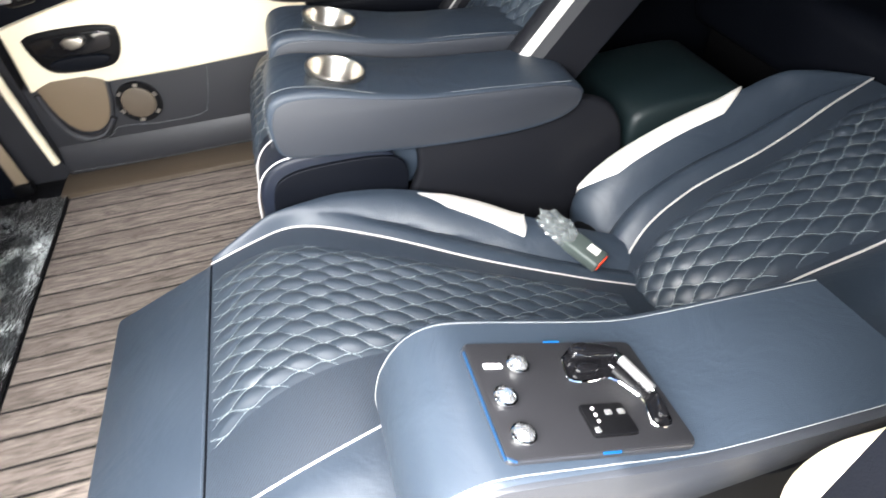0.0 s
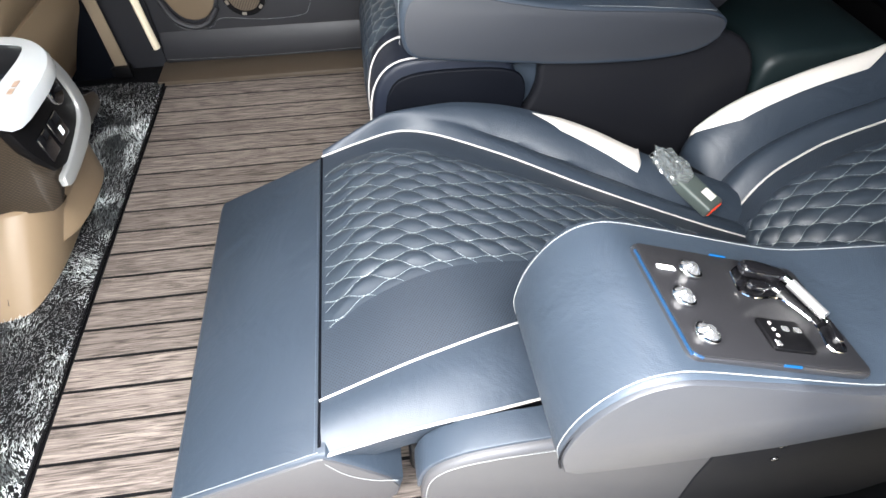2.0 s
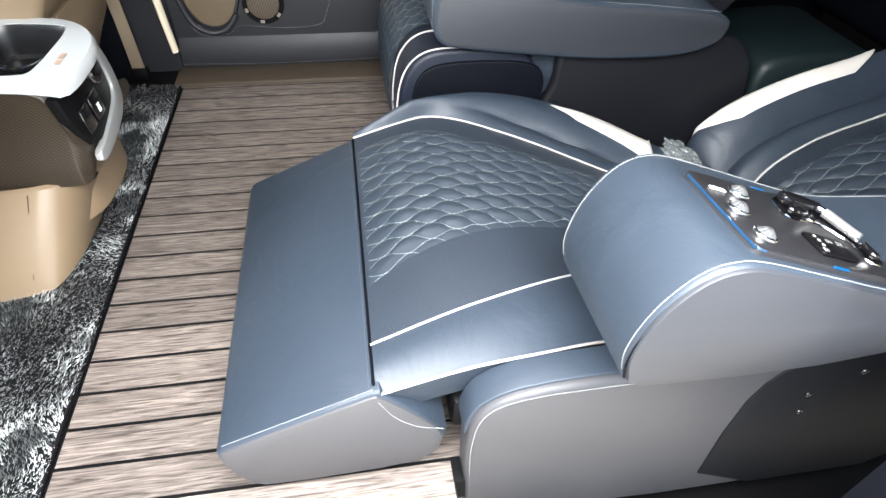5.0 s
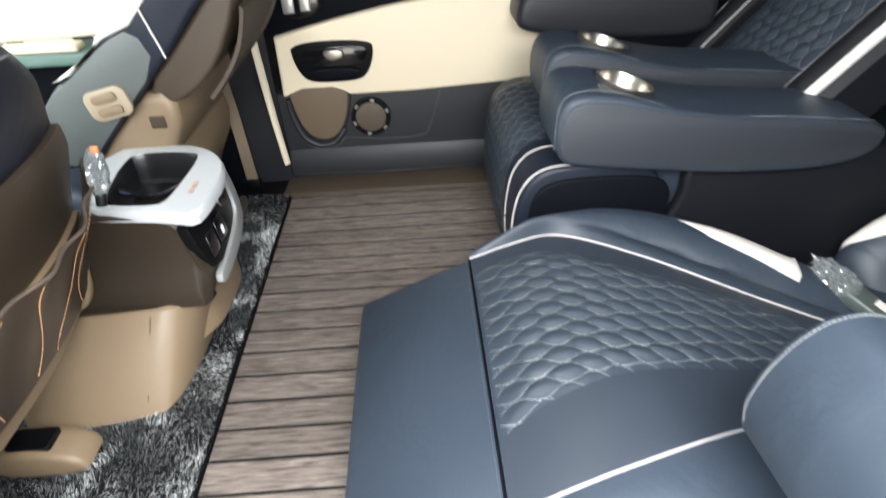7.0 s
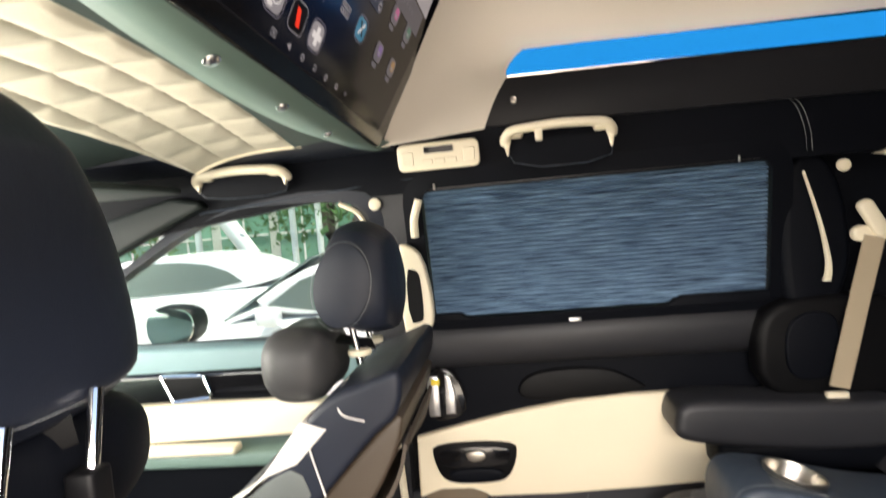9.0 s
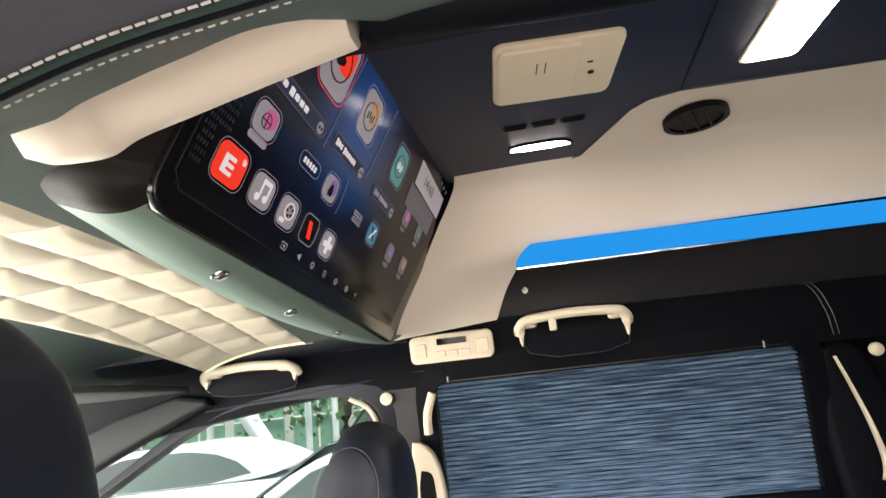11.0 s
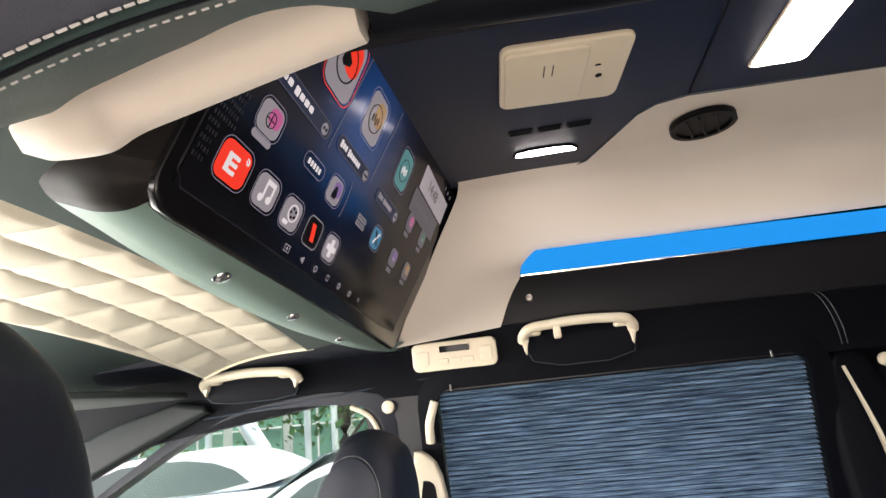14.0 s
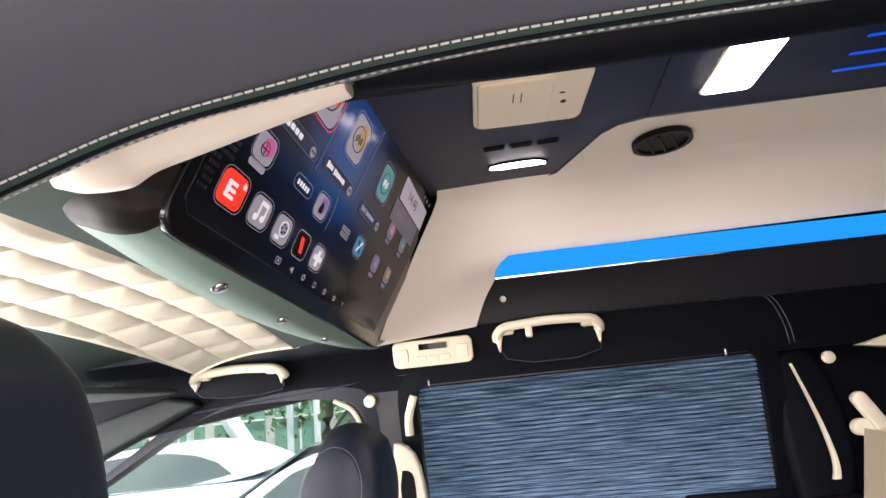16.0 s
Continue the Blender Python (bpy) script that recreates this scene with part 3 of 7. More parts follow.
def pillar_b():
    th = thing("pillar", (0.0, 1.46, 0.0), "charcoal padded door pillar with cream edge strips", "pillar", kind="structure")
    o = [(-0.19, 0.0), (-0.012, 0.0), (-0.006, 0.62), (0.03, 0.76), (0.085, 0.80), (0.10, 1.13), (-0.09, 1.13), (-0.075, 1.02), (-0.075, 0.75), (-0.14, 0.62)]
    bm = bmesh.new()
    fr = [bm.verts.new((x, window_line(z) - 0.004 if z > 0.7 else 1.447, z)) for x, z in o]
    bk = [bm.verts.new((x, 1.52, z)) for x, z in o]
    bm.faces.new(fr)
    bm.faces.new(bk[::-1])
    for i in range(len(o)):
        j = (i + 1) % len(o)
        bm.faces.new((fr[i], fr[j], bk[j], bk[i]))
    part("pillar_trim", bm, DOOR_TRIM, th)
    part("edge_strip", tube(curve([(-0.004, 1.395, 0.085), (-0.018, 1.40, 0.25), (-0.03, 1.41, 0.45), (-0.035, 1.42, 0.60)], 6), 0.0115, 8, flat=0.8), CREAM_PLASTIC, th, "cream plastic edge strip")
    part("upper_strip", tube(curve([(0.075, 1.375, 1.005), (0.078, 1.365, 1.05), (0.095, 1.36, 1.10)], 6), 0.011), CREAM_PLASTIC, th)
    part("coat_hook", disc((-0.02, 1.098, 1.356), 0.016, 0.012, "y", 20, 0.004), CREAM_PLASTIC, th, "round cream coat hook")
    loop = smooth_loop([(0.028, 0.990), (0.058, 0.988), (0.092, 0.952), (0.107, 0.86), (0.109, 0.79), (0.098, 0.762), (0.05, 0.735), (0.028, 0.735)], 1)
    h = part("grab_handle", prism(loop, 1.352, 1.392, "y", 0.007, 3), CREAM_PLASTIC, th, "cream upright grab handle")
    part("slot", prism(smooth_loop([(0.046, 0.925), (0.074, 0.922), (0.083, 0.90), (0.085, 0.80), (0.076, 0.785), (0.046, 0.785)], 1), 1.3495, 1.356, "y", 0.001, 1), BLACK, h, "dark hand slot")
    part("latch_plate", prism(smooth_loop([(0.055, 0.57), (0.075, 0.640), (0.125, 0.640), (0.166, 0.58), (0.162, 0.505), (0.06, 0.490)], 1), 1.435, 1.47, "y", 0.006), GLOSS, th)
    part("latch", box((0.062, 1.425, 0.510), (0.094, 1.436, 0.620), 0.004, 2), SILVER, th, "silver door latch")
    part("striker", prism([(0.108, 0.515), (0.112, 0.625), (0.126, 0.620), (0.138, 0.57), (0.136, 0.515)], 1.427, 1.437, "y", 0.003), SILVER, th, "silver striker plate")
    part("warning_label", box((0.075, 1.4225, 0.598), (0.098, 1.4255, 0.613)), mat("yellow_label", (0.8, 0.6, 0.05), 0.5), th)


pillar_b()


def pillar_c():
    th = thing("rear_pillar", (1.05, 1.44, 0.3), "dark rear pillar with a cream edge strip and belt guide", "pillar", kind="structure")
    o = [(1.0, 0.0), (2.3, 0.0), (2.3, 1.2), (0.97, 1.2), (0.99, 0.8), (0.93, 0.7)]
    part("pillar_trim", prism(o, 1.44, 1.50, "y", 0.004), NAVY_DARK, th)
    part("pillar_bulge", prism(smooth_loop([(0.975, 0.775), (0.985, 1.12), (1.10, 1.14), (1.15, 0.9), (1.10, 0.74), (1.02, 0.70)], 2), 1.39, 1.45, "y", 0.02, 4), NAVY_DARK, th)
    strip = curve([(1.023, 1.372, 1.085), (1.040, 1.370, 1.02), (1.057, 1.368, 0.947), (1.068, 1.370, 0.876), (1.068, 1.372, 0.84), (1.062, 1.374, 0.817)], 8)
    fan = [p + Vector((s * lerp(0.001, 0.0075, (k / (len(strip) - 1)) ** 1.3), 0, 0)) for s in (1, -1) for k, p in list(enumerate(strip))[::s]]
    part("edge_strip", prism([(p.x, p.z) for p in fan], 1.362, 1.376, "y", 0.002, 2), CREAM_PLASTIC, th, "thin cream strip widening downwards")
    part("upper_edge", prism([(1.179, 1.112), (1.255, 1.130), (1.32, 1.14), (1.32, 1.10), (1.243, 1.101)], 1.352, 1.38, "y", 0.003, 2), CREAM_PLASTIC, th, "cream trim tip")
    part("coat_hook", disc((1.108, 1.09, 1.352), 0.015, 0.014, "y", 20, 0.004), CREAM_PLASTIC, th)
    # side console of the last row
    part("side_console", prism(smooth_loop([(0.90, 0.52), (0.90, 0.72), (0.96, 0.775), (1.1, 0.785), (1.24, 0.77), (1.26, 0.66), (1.24, 0.52)], 2), 1.375, 1.45, "y", 0.02, 4), BLACK, th)
    part("console_dish", prism(smooth_loop([(0.965, 0.575), (0.96, 0.70), (1.0, 0.745), (1.075, 0.745), (1.09, 0.69), (1.08, 0.58)], 2), 1.366, 1.38, "y", 0.006), NAVY_DARK, th)


pillar_c()


def strap_mesh(points, w, normal=(0, -1, 0), t=0.0015):
    bm = bmesh.new()
    n = Vector(normal)
    pts = [Vector(p) for p in points]
    rows = []
    for i, p in enumerate(pts):
        d = (pts[min(i + 1, len(pts) - 1)] - pts[max(i - 1, 0)]).normalized()
        s = d.cross(n).normalized() * w / 2
        rows.append([bm.verts.new(p + s + n * t), bm.verts.new(p - s + n * t), bm.verts.new(p - s - n * t), bm.verts.new(p + s - n * t)])
    for a, b in zip(rows, rows[1:]):
        for k in range(4):
            bm.faces.new((a[k], a[(k + 1) % 4], b[(k + 1) % 4], b[k]))
    bm.faces.new(rows[0])
    bm.faces.new(rows[-1][::-1])
    return bm


def rear_belt():
    th = thing("seat_belt", (1.16, 1.36, 0.9), "beige seat belt hanging from the rear pillar", "seat belt")
    part("webbing", strap_mesh([(1.160, 1.345, 0.918), (1.115, 1.345, 0.75), (1.066, 1.343, 0.565)], 0.046), STRAP, th)
    part("guide_base", prism(smooth_loop([(1.118, 0.915), (1.118, 0.935), (1.135, 0.948), (1.17, 0.940), (1.20, 0.945), (1.212, 0.925), (1.20, 0.908), (1.135, 0.905)], 2), 1.345, 1.372, "y", 0.006, 3), CREAM_PLASTIC, th, "cream belt guide")
    part("guide_arm", laid(prism(rrect(0.034, 0.095, 0.014, 5), -0.012, 0.012, "y", 0.006, 3), Matrix.Translation((1.157, 1.343, 0.962)) @ Matrix.Rotation(radians(-28), 4, "Y")), CREAM_PLASTIC, th, "cream guide arm")
    part("buckle_tongue", box((1.035, 1.335, 0.525), (1.085, 1.352, 0.555), 0.004, 2), CREAM_PLASTIC, th)


rear_belt()


def front_belt():
    th = thing("front_seat_belt", (-0.13, 1.40, 0.0), "tan front seat belt strap beside the pillar", "seat belt")
    part("webbing", strap_mesh([(-0.130, 1.405, 0.02), (-0.137, 1.402, 0.25), (-0.155, 1.40, 0.5)], 0.045), mat("dark_tan_webbing", (0.20, 0.155, 0.105), 0.75, grain=0.001, grain_size=500), th)
    part("anchor", box((-0.155, 1.39, 0.0), (-0.10, 1.42, 0.035), 0.006, 2), BLACK, th)


front_belt()


def front_door():
    th = thing("front_door", (-0.6, 1.45, 0.3), "front passenger door with cream and teal trim and chrome handle", "door", kind="structure")
    part("lower_trim", prism([(-1.5, -0.05), (-1.5, 0.46), (-0.14, 0.46), (-0.14, -0.05)], 1.40, 1.48, "y", 0.01), NAVY_DARK, th)
    part("cream_trim", prism(smooth_loop([(-1.4, 0.47), (-1.3, 0.575), (-0.7, 0.60), (-0.2, 0.60), (-0.16, 0.50), (-0.5, 0.49)], 1), 1.375, 1.45, "y", 0.012), CREAM, th, "cream leather door panel")
    part("arm_ledge", box((-1.2, 1.33, 0.43), (-0.3, 1.45, 0.47), 0.012, 3), SAGE, th)
    part("pull", box((-0.75, 1.32, 0.468), (-0.45, 1.37, 0.49), 0.008, 3), CREAM_PLASTIC, th)
    part("upper_trim", prism(smooth_loop([(-1.5, 0.60), (-1.5, 0.76), (-0.8, 0.755), (-0.10, 0.745), (-0.1, 0.61)], 1), 1.37, 1.46, "y", 0.015), mat("teal_trim", (0.16, 0.26, 0.27), 0.5, grain=0.0005), th, "teal-grey upper trim")
    part("gloss_strip", box((-1.2, 1.355, 0.605), (-0.25, 1.38, 0.69), 0.012, 3), GLOSS, th)
    hd = [(-0.652, 0.680), (-0.646, 0.684), (-0.538, 0.681), (-0.531, 0.677), (-0.513, 0.625), (-0.517, 0.620), (-0.617, 0.612), (-0.625, 0.616)]
    hdl = part("door_handle", tube([(x, 1.348, z) for x, z in [*hd, hd[0]]], 0.006, 8), CHROME, th, "chrome inner door handle")
    part("handle_recess", prism([(-0.58 + (x + 0.58) * 0.95, 0.65 + (z - 0.65) * 0.92) for x, z in hd], 1.350, 1.358, "y", 0.001), BLACK, hdl)


front_door()


def front_window():
    th = thing("window_2", (-0.4, 1.42, 0.75), "clear front side window", "window", kind="structure")
    # opening outline, sloping forward with the windscreen pillar
    o = smooth_loop([(-0.05, 0.75), (-0.03, 1.02), (-0.05, 1.095), (-0.13, 1.116), (-0.30, 1.122), (-0.42, 1.116), (-0.555, 1.068), (-0.752, 0.963), (-1.15, 0.75)], 1)
    cx, cz = -0.45, 0.9
    outer = [(cx + (x - cx) * 1.07, cz + (z - cz) * 1.16) for x, z in o]
    bm = bmesh.new()
    rows = [[bm.verts.new((x, window_line(z) + d, z)) for x, z in q] for q, d in ((outer, -0.006), (o, -0.012), (o, 0.05), (outer, 0.05))]
    k = len(o)
    for a, b in zip(rows, rows[1:] + rows[:1]):
        for i in range(k):
            bm.faces.new((a[i], a[(i + 1) % k], b[(i + 1) % k], b[i]))
    # lighter navy than the rear window's frame, for light from the windscreen
    part("window_frame", bm, NAVY_DIM, th)
    part("edge_strip", tube(curve([(-0.052, window_line(0.80) - 0.014, 0.80), (-0.048, window_line(1.0) - 0.014, 1.0), (-0.066, window_line(1.075) - 0.014, 1.075), (-0.115, window_line(1.105) - 0.014, 1.108)], 6), 0.006, 8), CREAM_PLASTIC, th, "cream edge strip")
    bm = bmesh.new()
    inner, outside = [[bm.verts.new((x, window_line(z) + d, z)) for x, z in o] for d in (0.036, 0.040)]
    bm.faces.new(inner)
    bm.faces.new(outside[::-1])
    for i in range(k):
        bm.faces.new((inner[i], inner[(i + 1) % k], outside[(i + 1) % k], outside[i]))
    bmesh.ops.recalc_face_normals(bm, faces=bm.faces[:])
    g = part("pane", bm, GLASS, th)
    g.visible_shadow = False


front_window()


def door_mirror():
    th = thing("door_mirror", (-0.86, 1.74, 0.62), "dark door mirror outside the front window", "mirror")
    face = smooth_loop([(-0.955, 0.83), (-0.79, 0.822), (-0.762, 0.757), (-0.800, 0.684), (-0.95, 0.672)], 2)
    part("mirror_housing", prism(face, 1.745, 1.85, "y", 0.03, 4), BLACK, th, "black mirror housing")
    part("mirror_glass", prism([(-0.86 + (x + 0.86) * 0.92, 0.75 + (z - 0.75) * 0.9) for x, z in face], 1.738, 1.748, "y"), mat("mirror_glass", (0.75, 0.8, 0.78), 0.03, metal=1.0, vary=0.02), th, "mirror glass")
    part("mirror_arm", box((-0.92, 1.46, 0.655), (-0.84, 1.78, 0.69), 0.012, 3), BLACK, th)


door_mirror()

# ---- near seat ----
FAR_PIPE = [(0.49, 0.655), (0.56, 0.674), (0.66, 0.690), (0.80, 0.638), (1.0, 0.548), (1.2, 0.492), (1.33, 0.47)]
NEAR_PIPE = [(0.49, 0.146), (0.65, 0.188), (0.82, 0.243), (1.0, 0.285), (1.2, 0.31), (1.33, 0.32)]
FAR_EDGE = [(0.49, 0.668), (0.60, 0.703), (0.69, 0.724), (0.75, 0.738), (0.82, 0.740), (0.88, 0.735), (0.96, 0.718), (1.04, 0.690), (1.105, 0.655), (1.2, 0.62), (1.33, 0.59)]
NEAR_EDGE = [(0.49, 0.076), (0.7, 0.10), (0.82, 0.122), (1.0, 0.14), (1.33, 0.15)]
MIDZ = [(0.49, 0.226), (0.64, 0.244), (0.8, 0.226), (1.0, 0.178), (1.2, 0.115), (1.33, 0.07)]
QUILT_TOP = [(0.49, 0.605), (0.56, 0.632), (0.64, 0.635), (0.8, 0.575), (1.0, 0.505), (1.25, 0.44)]
QUILT_LOW = [(0.49, 0.250), (0.58, 0.298), (0.7, 0.334), (0.85, 0.347), (1.0, 0.365), (1.25, 0.37)]


def quilt_ab(x, y, lx=0.080, ly=0.0345, arch=None):
    """Sewing map: almond cells whose rows follow an arch."""
    t = x / lx
    g = t - 0.55 * math.sin(4 * math.pi * t) / (4 * math.pi)
    q = ((arch or 0.0) - y) / ly
    return (g + q, g - q)


def cord(table, n, up, x0=None, x1=None):
    """Points over a plan line, lifted to the cushion."""
    xs = np.linspace(x0 or table[0][0], x1 or table[-1][0], n)
    return [(x, along(table, x), along(MIDZ, x) + up) for x in xs]


def recliner():
    th = thing("reclining_seat", (0.8, 0.4, 0.0), "navy leather reclining captain seat with quilted cushion and white piping, reclined", "seat", "captain seats")
    # footrest, raised
    o = [(0.274, 0.118), (0.283, 0.132), (0.485, 0.2215), (0.497, 0.222), (0.54, 0.17), (0.588, 0.105), (0.578, 0.055), (0.545, 0.022), (0.33, 0.012), (0.30, 0.03), (0.278, 0.085)]
    leg = part("footrest", prism(o, 0.072, 0.660, "y", 0.007, 3), NAVY, th, "plain navy leather footrest")
    edge = smooth_loop([(0.279, 0.118), (0.284, 0.128), (0.485, 0.2165), (0.496, 0.216), (0.538, 0.168), (0.584, 0.106), (0.575, 0.058), (0.543, 0.026), (0.33, 0.016), (0.303, 0.033), (0.281, 0.087)], 1)
    part("side_panel", prism(edge, 0.0695, 0.080, "y", 0.003, 2), GREY_TRIM, leg, "warm grey leather side")
    stitches([(lerp(0.285, 0.487, t), 0.0775, lerp(0.1325, 0.2235, t) + 0.0005) for t in np.linspace(0, 1, 20)], leg)
    stitches([(0.4835, y, 0.2225) for y in np.linspace(0.08, 0.655, 30)], leg, 0.0005, material=mat("blue_thread", (0.06, 0.075, 0.10), 0.7))
    stitches(curve([(0.495, 0.0688, 0.205), (0.515, 0.0688, 0.165), (0.545, 0.0688, 0.135), (0.583, 0.0688, 0.12)], 8), leg)
    part("seam", tube([(0.4895, 0.085, 0.2235), (0.4895, 0.655, 0.2245)], 0.0022), NAVY_DARK, leg)

    # middle of the cushion, perforated
    def mid(u, v):
        x = lerp(0.492, 1.33, u)
        y = lerp(along(NEAR_PIPE, x), along(FAR_PIPE, x), v)
        return (x, y, along(MIDZ, x) + 0.010 * math.sin(math.pi * v) * min(1, u * 12))

    part("cushion", sheet(mid, 50, 24, (0, 0, -0.08)), NAVY_PERF, th, "perforated navy leather cushion")

    def far(u, v):
        x = lerp(0.492, 1.33, u)
        y = lerp(along(FAR_PIPE, x), along(FAR_EDGE, x), v)
        plain = 0.033 * math.sin(math.pi / 2 * min(1, v * 1.15)) ** 1.3
        cut = 0.46 - 0.10 * min(1, max(0, (x - 0.75) / 0.3))
        split = 0.009 * math.sin(math.pi * v / cut) if v < cut else 0.040 * (1 - (1 - min(1, (v - cut) / (1 - cut) * 1.25)) ** 2)
        k = min(1, max(0, (x - 0.66) / 0.26))
        return (x, y, along(MIDZ, x) + lerp(plain, split, k * k * (3 - 2 * k)) * min(1, 0.15 + u * 6))

    fb = part("side_bolster", sheet(far, 80, 30, (0, 0, -0.10)), NAVY, th)

    def near(u, v):
        x = lerp(0.492, 1.33, u)
        y = lerp(along(NEAR_PIPE, x), along(NEAR_EDGE, x), v)
        return (x, y, along(MIDZ, x) + 0.008 * math.sin(math.pi * v) - 0.012 * v)

    nb = part("side_bolster", sheet(near, 50, 12, (0, 0.012, -0.07)), NAVY, th)
    part("piping", tube(cord(FAR_PIPE, 60, 0.0014), 0.0018), PIPE, fb, "white piping")
    part("piping", tube(cord(NEAR_PIPE, 50, 0.0014), 0.0018), PIPE, nb, "white piping")
    part("edge_piping", tube([(x, along(NEAR_EDGE, x) - 0.001, along(MIDZ, x) - 0.012) for x in np.linspace(0.494, 1.2, 36)], 0.0021), PIPE, nb, "white edge piping")

    # white insert on the far bolster
    def ins(u, v):
        x = lerp(0.875, 1.125, u)
        w = 0.066 * math.sin(math.pi / 2 * u) ** 0.7 * min(1.0, ((1 - u) * 14) ** 0.5)
        y1 = along(FAR_EDGE, x) + 0.002
        return (x, lerp(y1 - w, y1, v), along(MIDZ, x) + lerp(0.029, 0.038, min(1.0, u * 2.5)) + 0.006 * math.sin(math.pi * v) + 0.003 * v)

    part("white_insert", sheet(ins, 40, 8, (0, 0.002, -0.03)), WHITE, fb, "white leather insert")

    # quilted field
    def q(u, v):
        x = lerp(0.494, 1.25, u)
        y = lerp(along(QUILT_LOW, x), along(QUILT_TOP, x), v)
        w = (y - along(NEAR_PIPE, x)) / (along(FAR_PIPE, x) - along(NEAR_PIPE, x))
        rim = min(1, v * 10, (1 - v) * 10, u * 14)
        return (x, y, along(MIDZ, x) + 0.010 * math.sin(math.pi * w) * min(1, u * 12) + (0.0015 + puff(*quilt_ab(x, y, arch=0.8 * along(QUILT_TOP, x)), 0.0062)) * rim)

    def qa(u, v):
        x = lerp(0.494, 1.25, u)
        return quilt_ab(x, lerp(along(QUILT_LOW, x), along(QUILT_TOP, x), v), arch=0.8 * along(QUILT_TOP, x))

    part("quilted_insert", sheet(q, 170, 110, quilt=qa), QUILT, th, "diamond quilted leather with pale stitching")

    # reclined backrest
    line = curve([(1.30, 0, 0.03), (1.335, 0, 0.095), (1.40, 0, 0.150), (1.52, 0, 0.198), (1.65, 0, 0.232), (1.75, 0, 0.268), (1.83, 0, 0.300), (1.93, 0, 0.335)], 10)

    def bk(s, y, lift=0.0):
        """Place at the share s of the backrest's length."""
        k = max(0.0, min(1.0, s)) * (len(line) - 1)
        i = min(int(k), len(line) - 2)
        p, d = line[i].lerp(line[i + 1], k - i), (line[i + 1] - line[i]).normalized()
        return (p.x - d.z * lift, y, p.z + d.x * lift)

    def lo(s):
        return 0.335 - 0.03 * min(1, s * 3)

    def hi(s):
        return 0.52 + 0.08 * min(1, s * 2.5) + 0.06 * max(0.0, (s - 0.4) / 0.6)

    part("backrest", sheet(lambda u, v: bk(u, lerp(lo(u), hi(u), v), 0.012 * math.sin(math.pi * v)), 40, 16, (0.03, 0, -0.10)), NAVY_PERF, th, "perforated reclined backrest")

    FAR_RIM = [(0.0, 0.725), (0.3, 0.745), (0.71, 0.756), (0.857, 0.725), (0.95, 0.690), (1.0, 0.667)]

    def back_far(u, v):
        y1 = max(along(FAR_RIM, u), hi(u) + 0.004)
        rise = min(1, 0.35 + u * 4)
        cut = 0.40
        h = 0.020 * math.sin(math.pi * v / cut) if v < cut else 0.056 * (1 - (1 - min(1, 1.4 * (v - cut) / (1 - cut))) ** 2) * (1 - 0.3 * max(0, (v - 0.85) / 0.15) ** 2)
        thin = min(1.0, (y1 - hi(u)) / 0.10)
        return bk(u, lerp(hi(u), y1, v), (h * rise + 0.020 * v * min(1, 0.5 + u * 4)) * thin)

    bf = part("back_bolster", sheet(back_far, 48, 30, (0.05, 0.0, -0.12)), NAVY, th)

    def back_near(u, v):
        return bk(u, lerp(lo(u), 0.07, v), 0.05 * math.sin(math.pi * min(1, v * 0.75)) + 0.03 * v)

    bn = part("back_bolster", sheet(back_near, 40, 12, (0.05, 0, -0.12)), NAVY, th)
    part("piping", tube([Vector(back_far(u, 0.0)) + Vector((0, 0, 0.003)) for u in np.linspace(0.02, 1, 60)], 0.0024), PIPE, bf, "white piping")
    part("piping", tube([Vector(back_near(u, 0.0)) + Vector((0, 0, 0.003)) for u in np.linspace(0.02, 1, 60)], 0.0024), PIPE, bn, "white piping")
    def back_white(u, v):
        w = 0.34 * min(1, u * 4) ** 0.6 * min(1, (1 - u) * 5) ** 0.6
        x = back_far(0.15 + 0.50 * u, lerp(1.0 - w, 1.0, v))
        return (x[0], x[1] + 0.003, x[2] + 0.004 + 0.006 * math.sin(math.pi * v))

    part("white_insert", sheet(back_white, 40, 8, (0.0, 0.003, -0.035)), WHITE, bf, "white leather insert")

    def bqy(u, v):
        s = lerp(0.02, 0.97, u)
        s = s + 0.10 * (2 * v - 1) ** 2 * (1 - u) * 0.6
        return s, lerp(lo(s) + 0.012, hi(s) - 0.03, v)

    def bqa(u, v):
        s, y = bqy(u, v)
        return quilt_ab(s * 0.72 + 0.9 * (y - 0.44) ** 2, y, 0.078, 0.040)

    def bq(u, v):
        s, y = bqy(u, v)
        rim = min(1, v * 8, (1 - v) * 8, u * 10)
        return bk(s, y, 0.012 * math.sin(math.pi * v) + (0.002 + puff(*bqa(u, v), 0.0075)) * rim)

    part("quilted_back", sheet(bq, 170, 80, quilt=bqa), QUILT, th, "diamond quilted backrest centre")
    # pedestal under the cushion
    part("pedestal", box((0.66, 0.14, 0.0), (1.5, 0.68, 0.07), 0.01, 2), BLACK, th)
    part("mechanism", box((0.60, 0.10, 0.06), (0.9, 0.62, 0.13), 0.01, 2), BLACK, th)
    part("bolt", disc((0.665, 0.155, 0.085), 0.008, 0.012, "y", 10, 0.002), STEEL, th)

    # side shell with rounded nose
    sh = smooth_loop([(0.624, -0.16), (0.610, 0.06), (0.612, 0.165), (0.632, 0.205), (0.69, 0.231), (0.85, 0.238), (1.0, 0.24), (1.55, 0.25), (1.55, -0.16)], 2)
    shell = part("side_shell", prism(sh, 0.040, 0.094, "y", 0.010, 4), GREY_TRIM, th, "grey leather side shell")
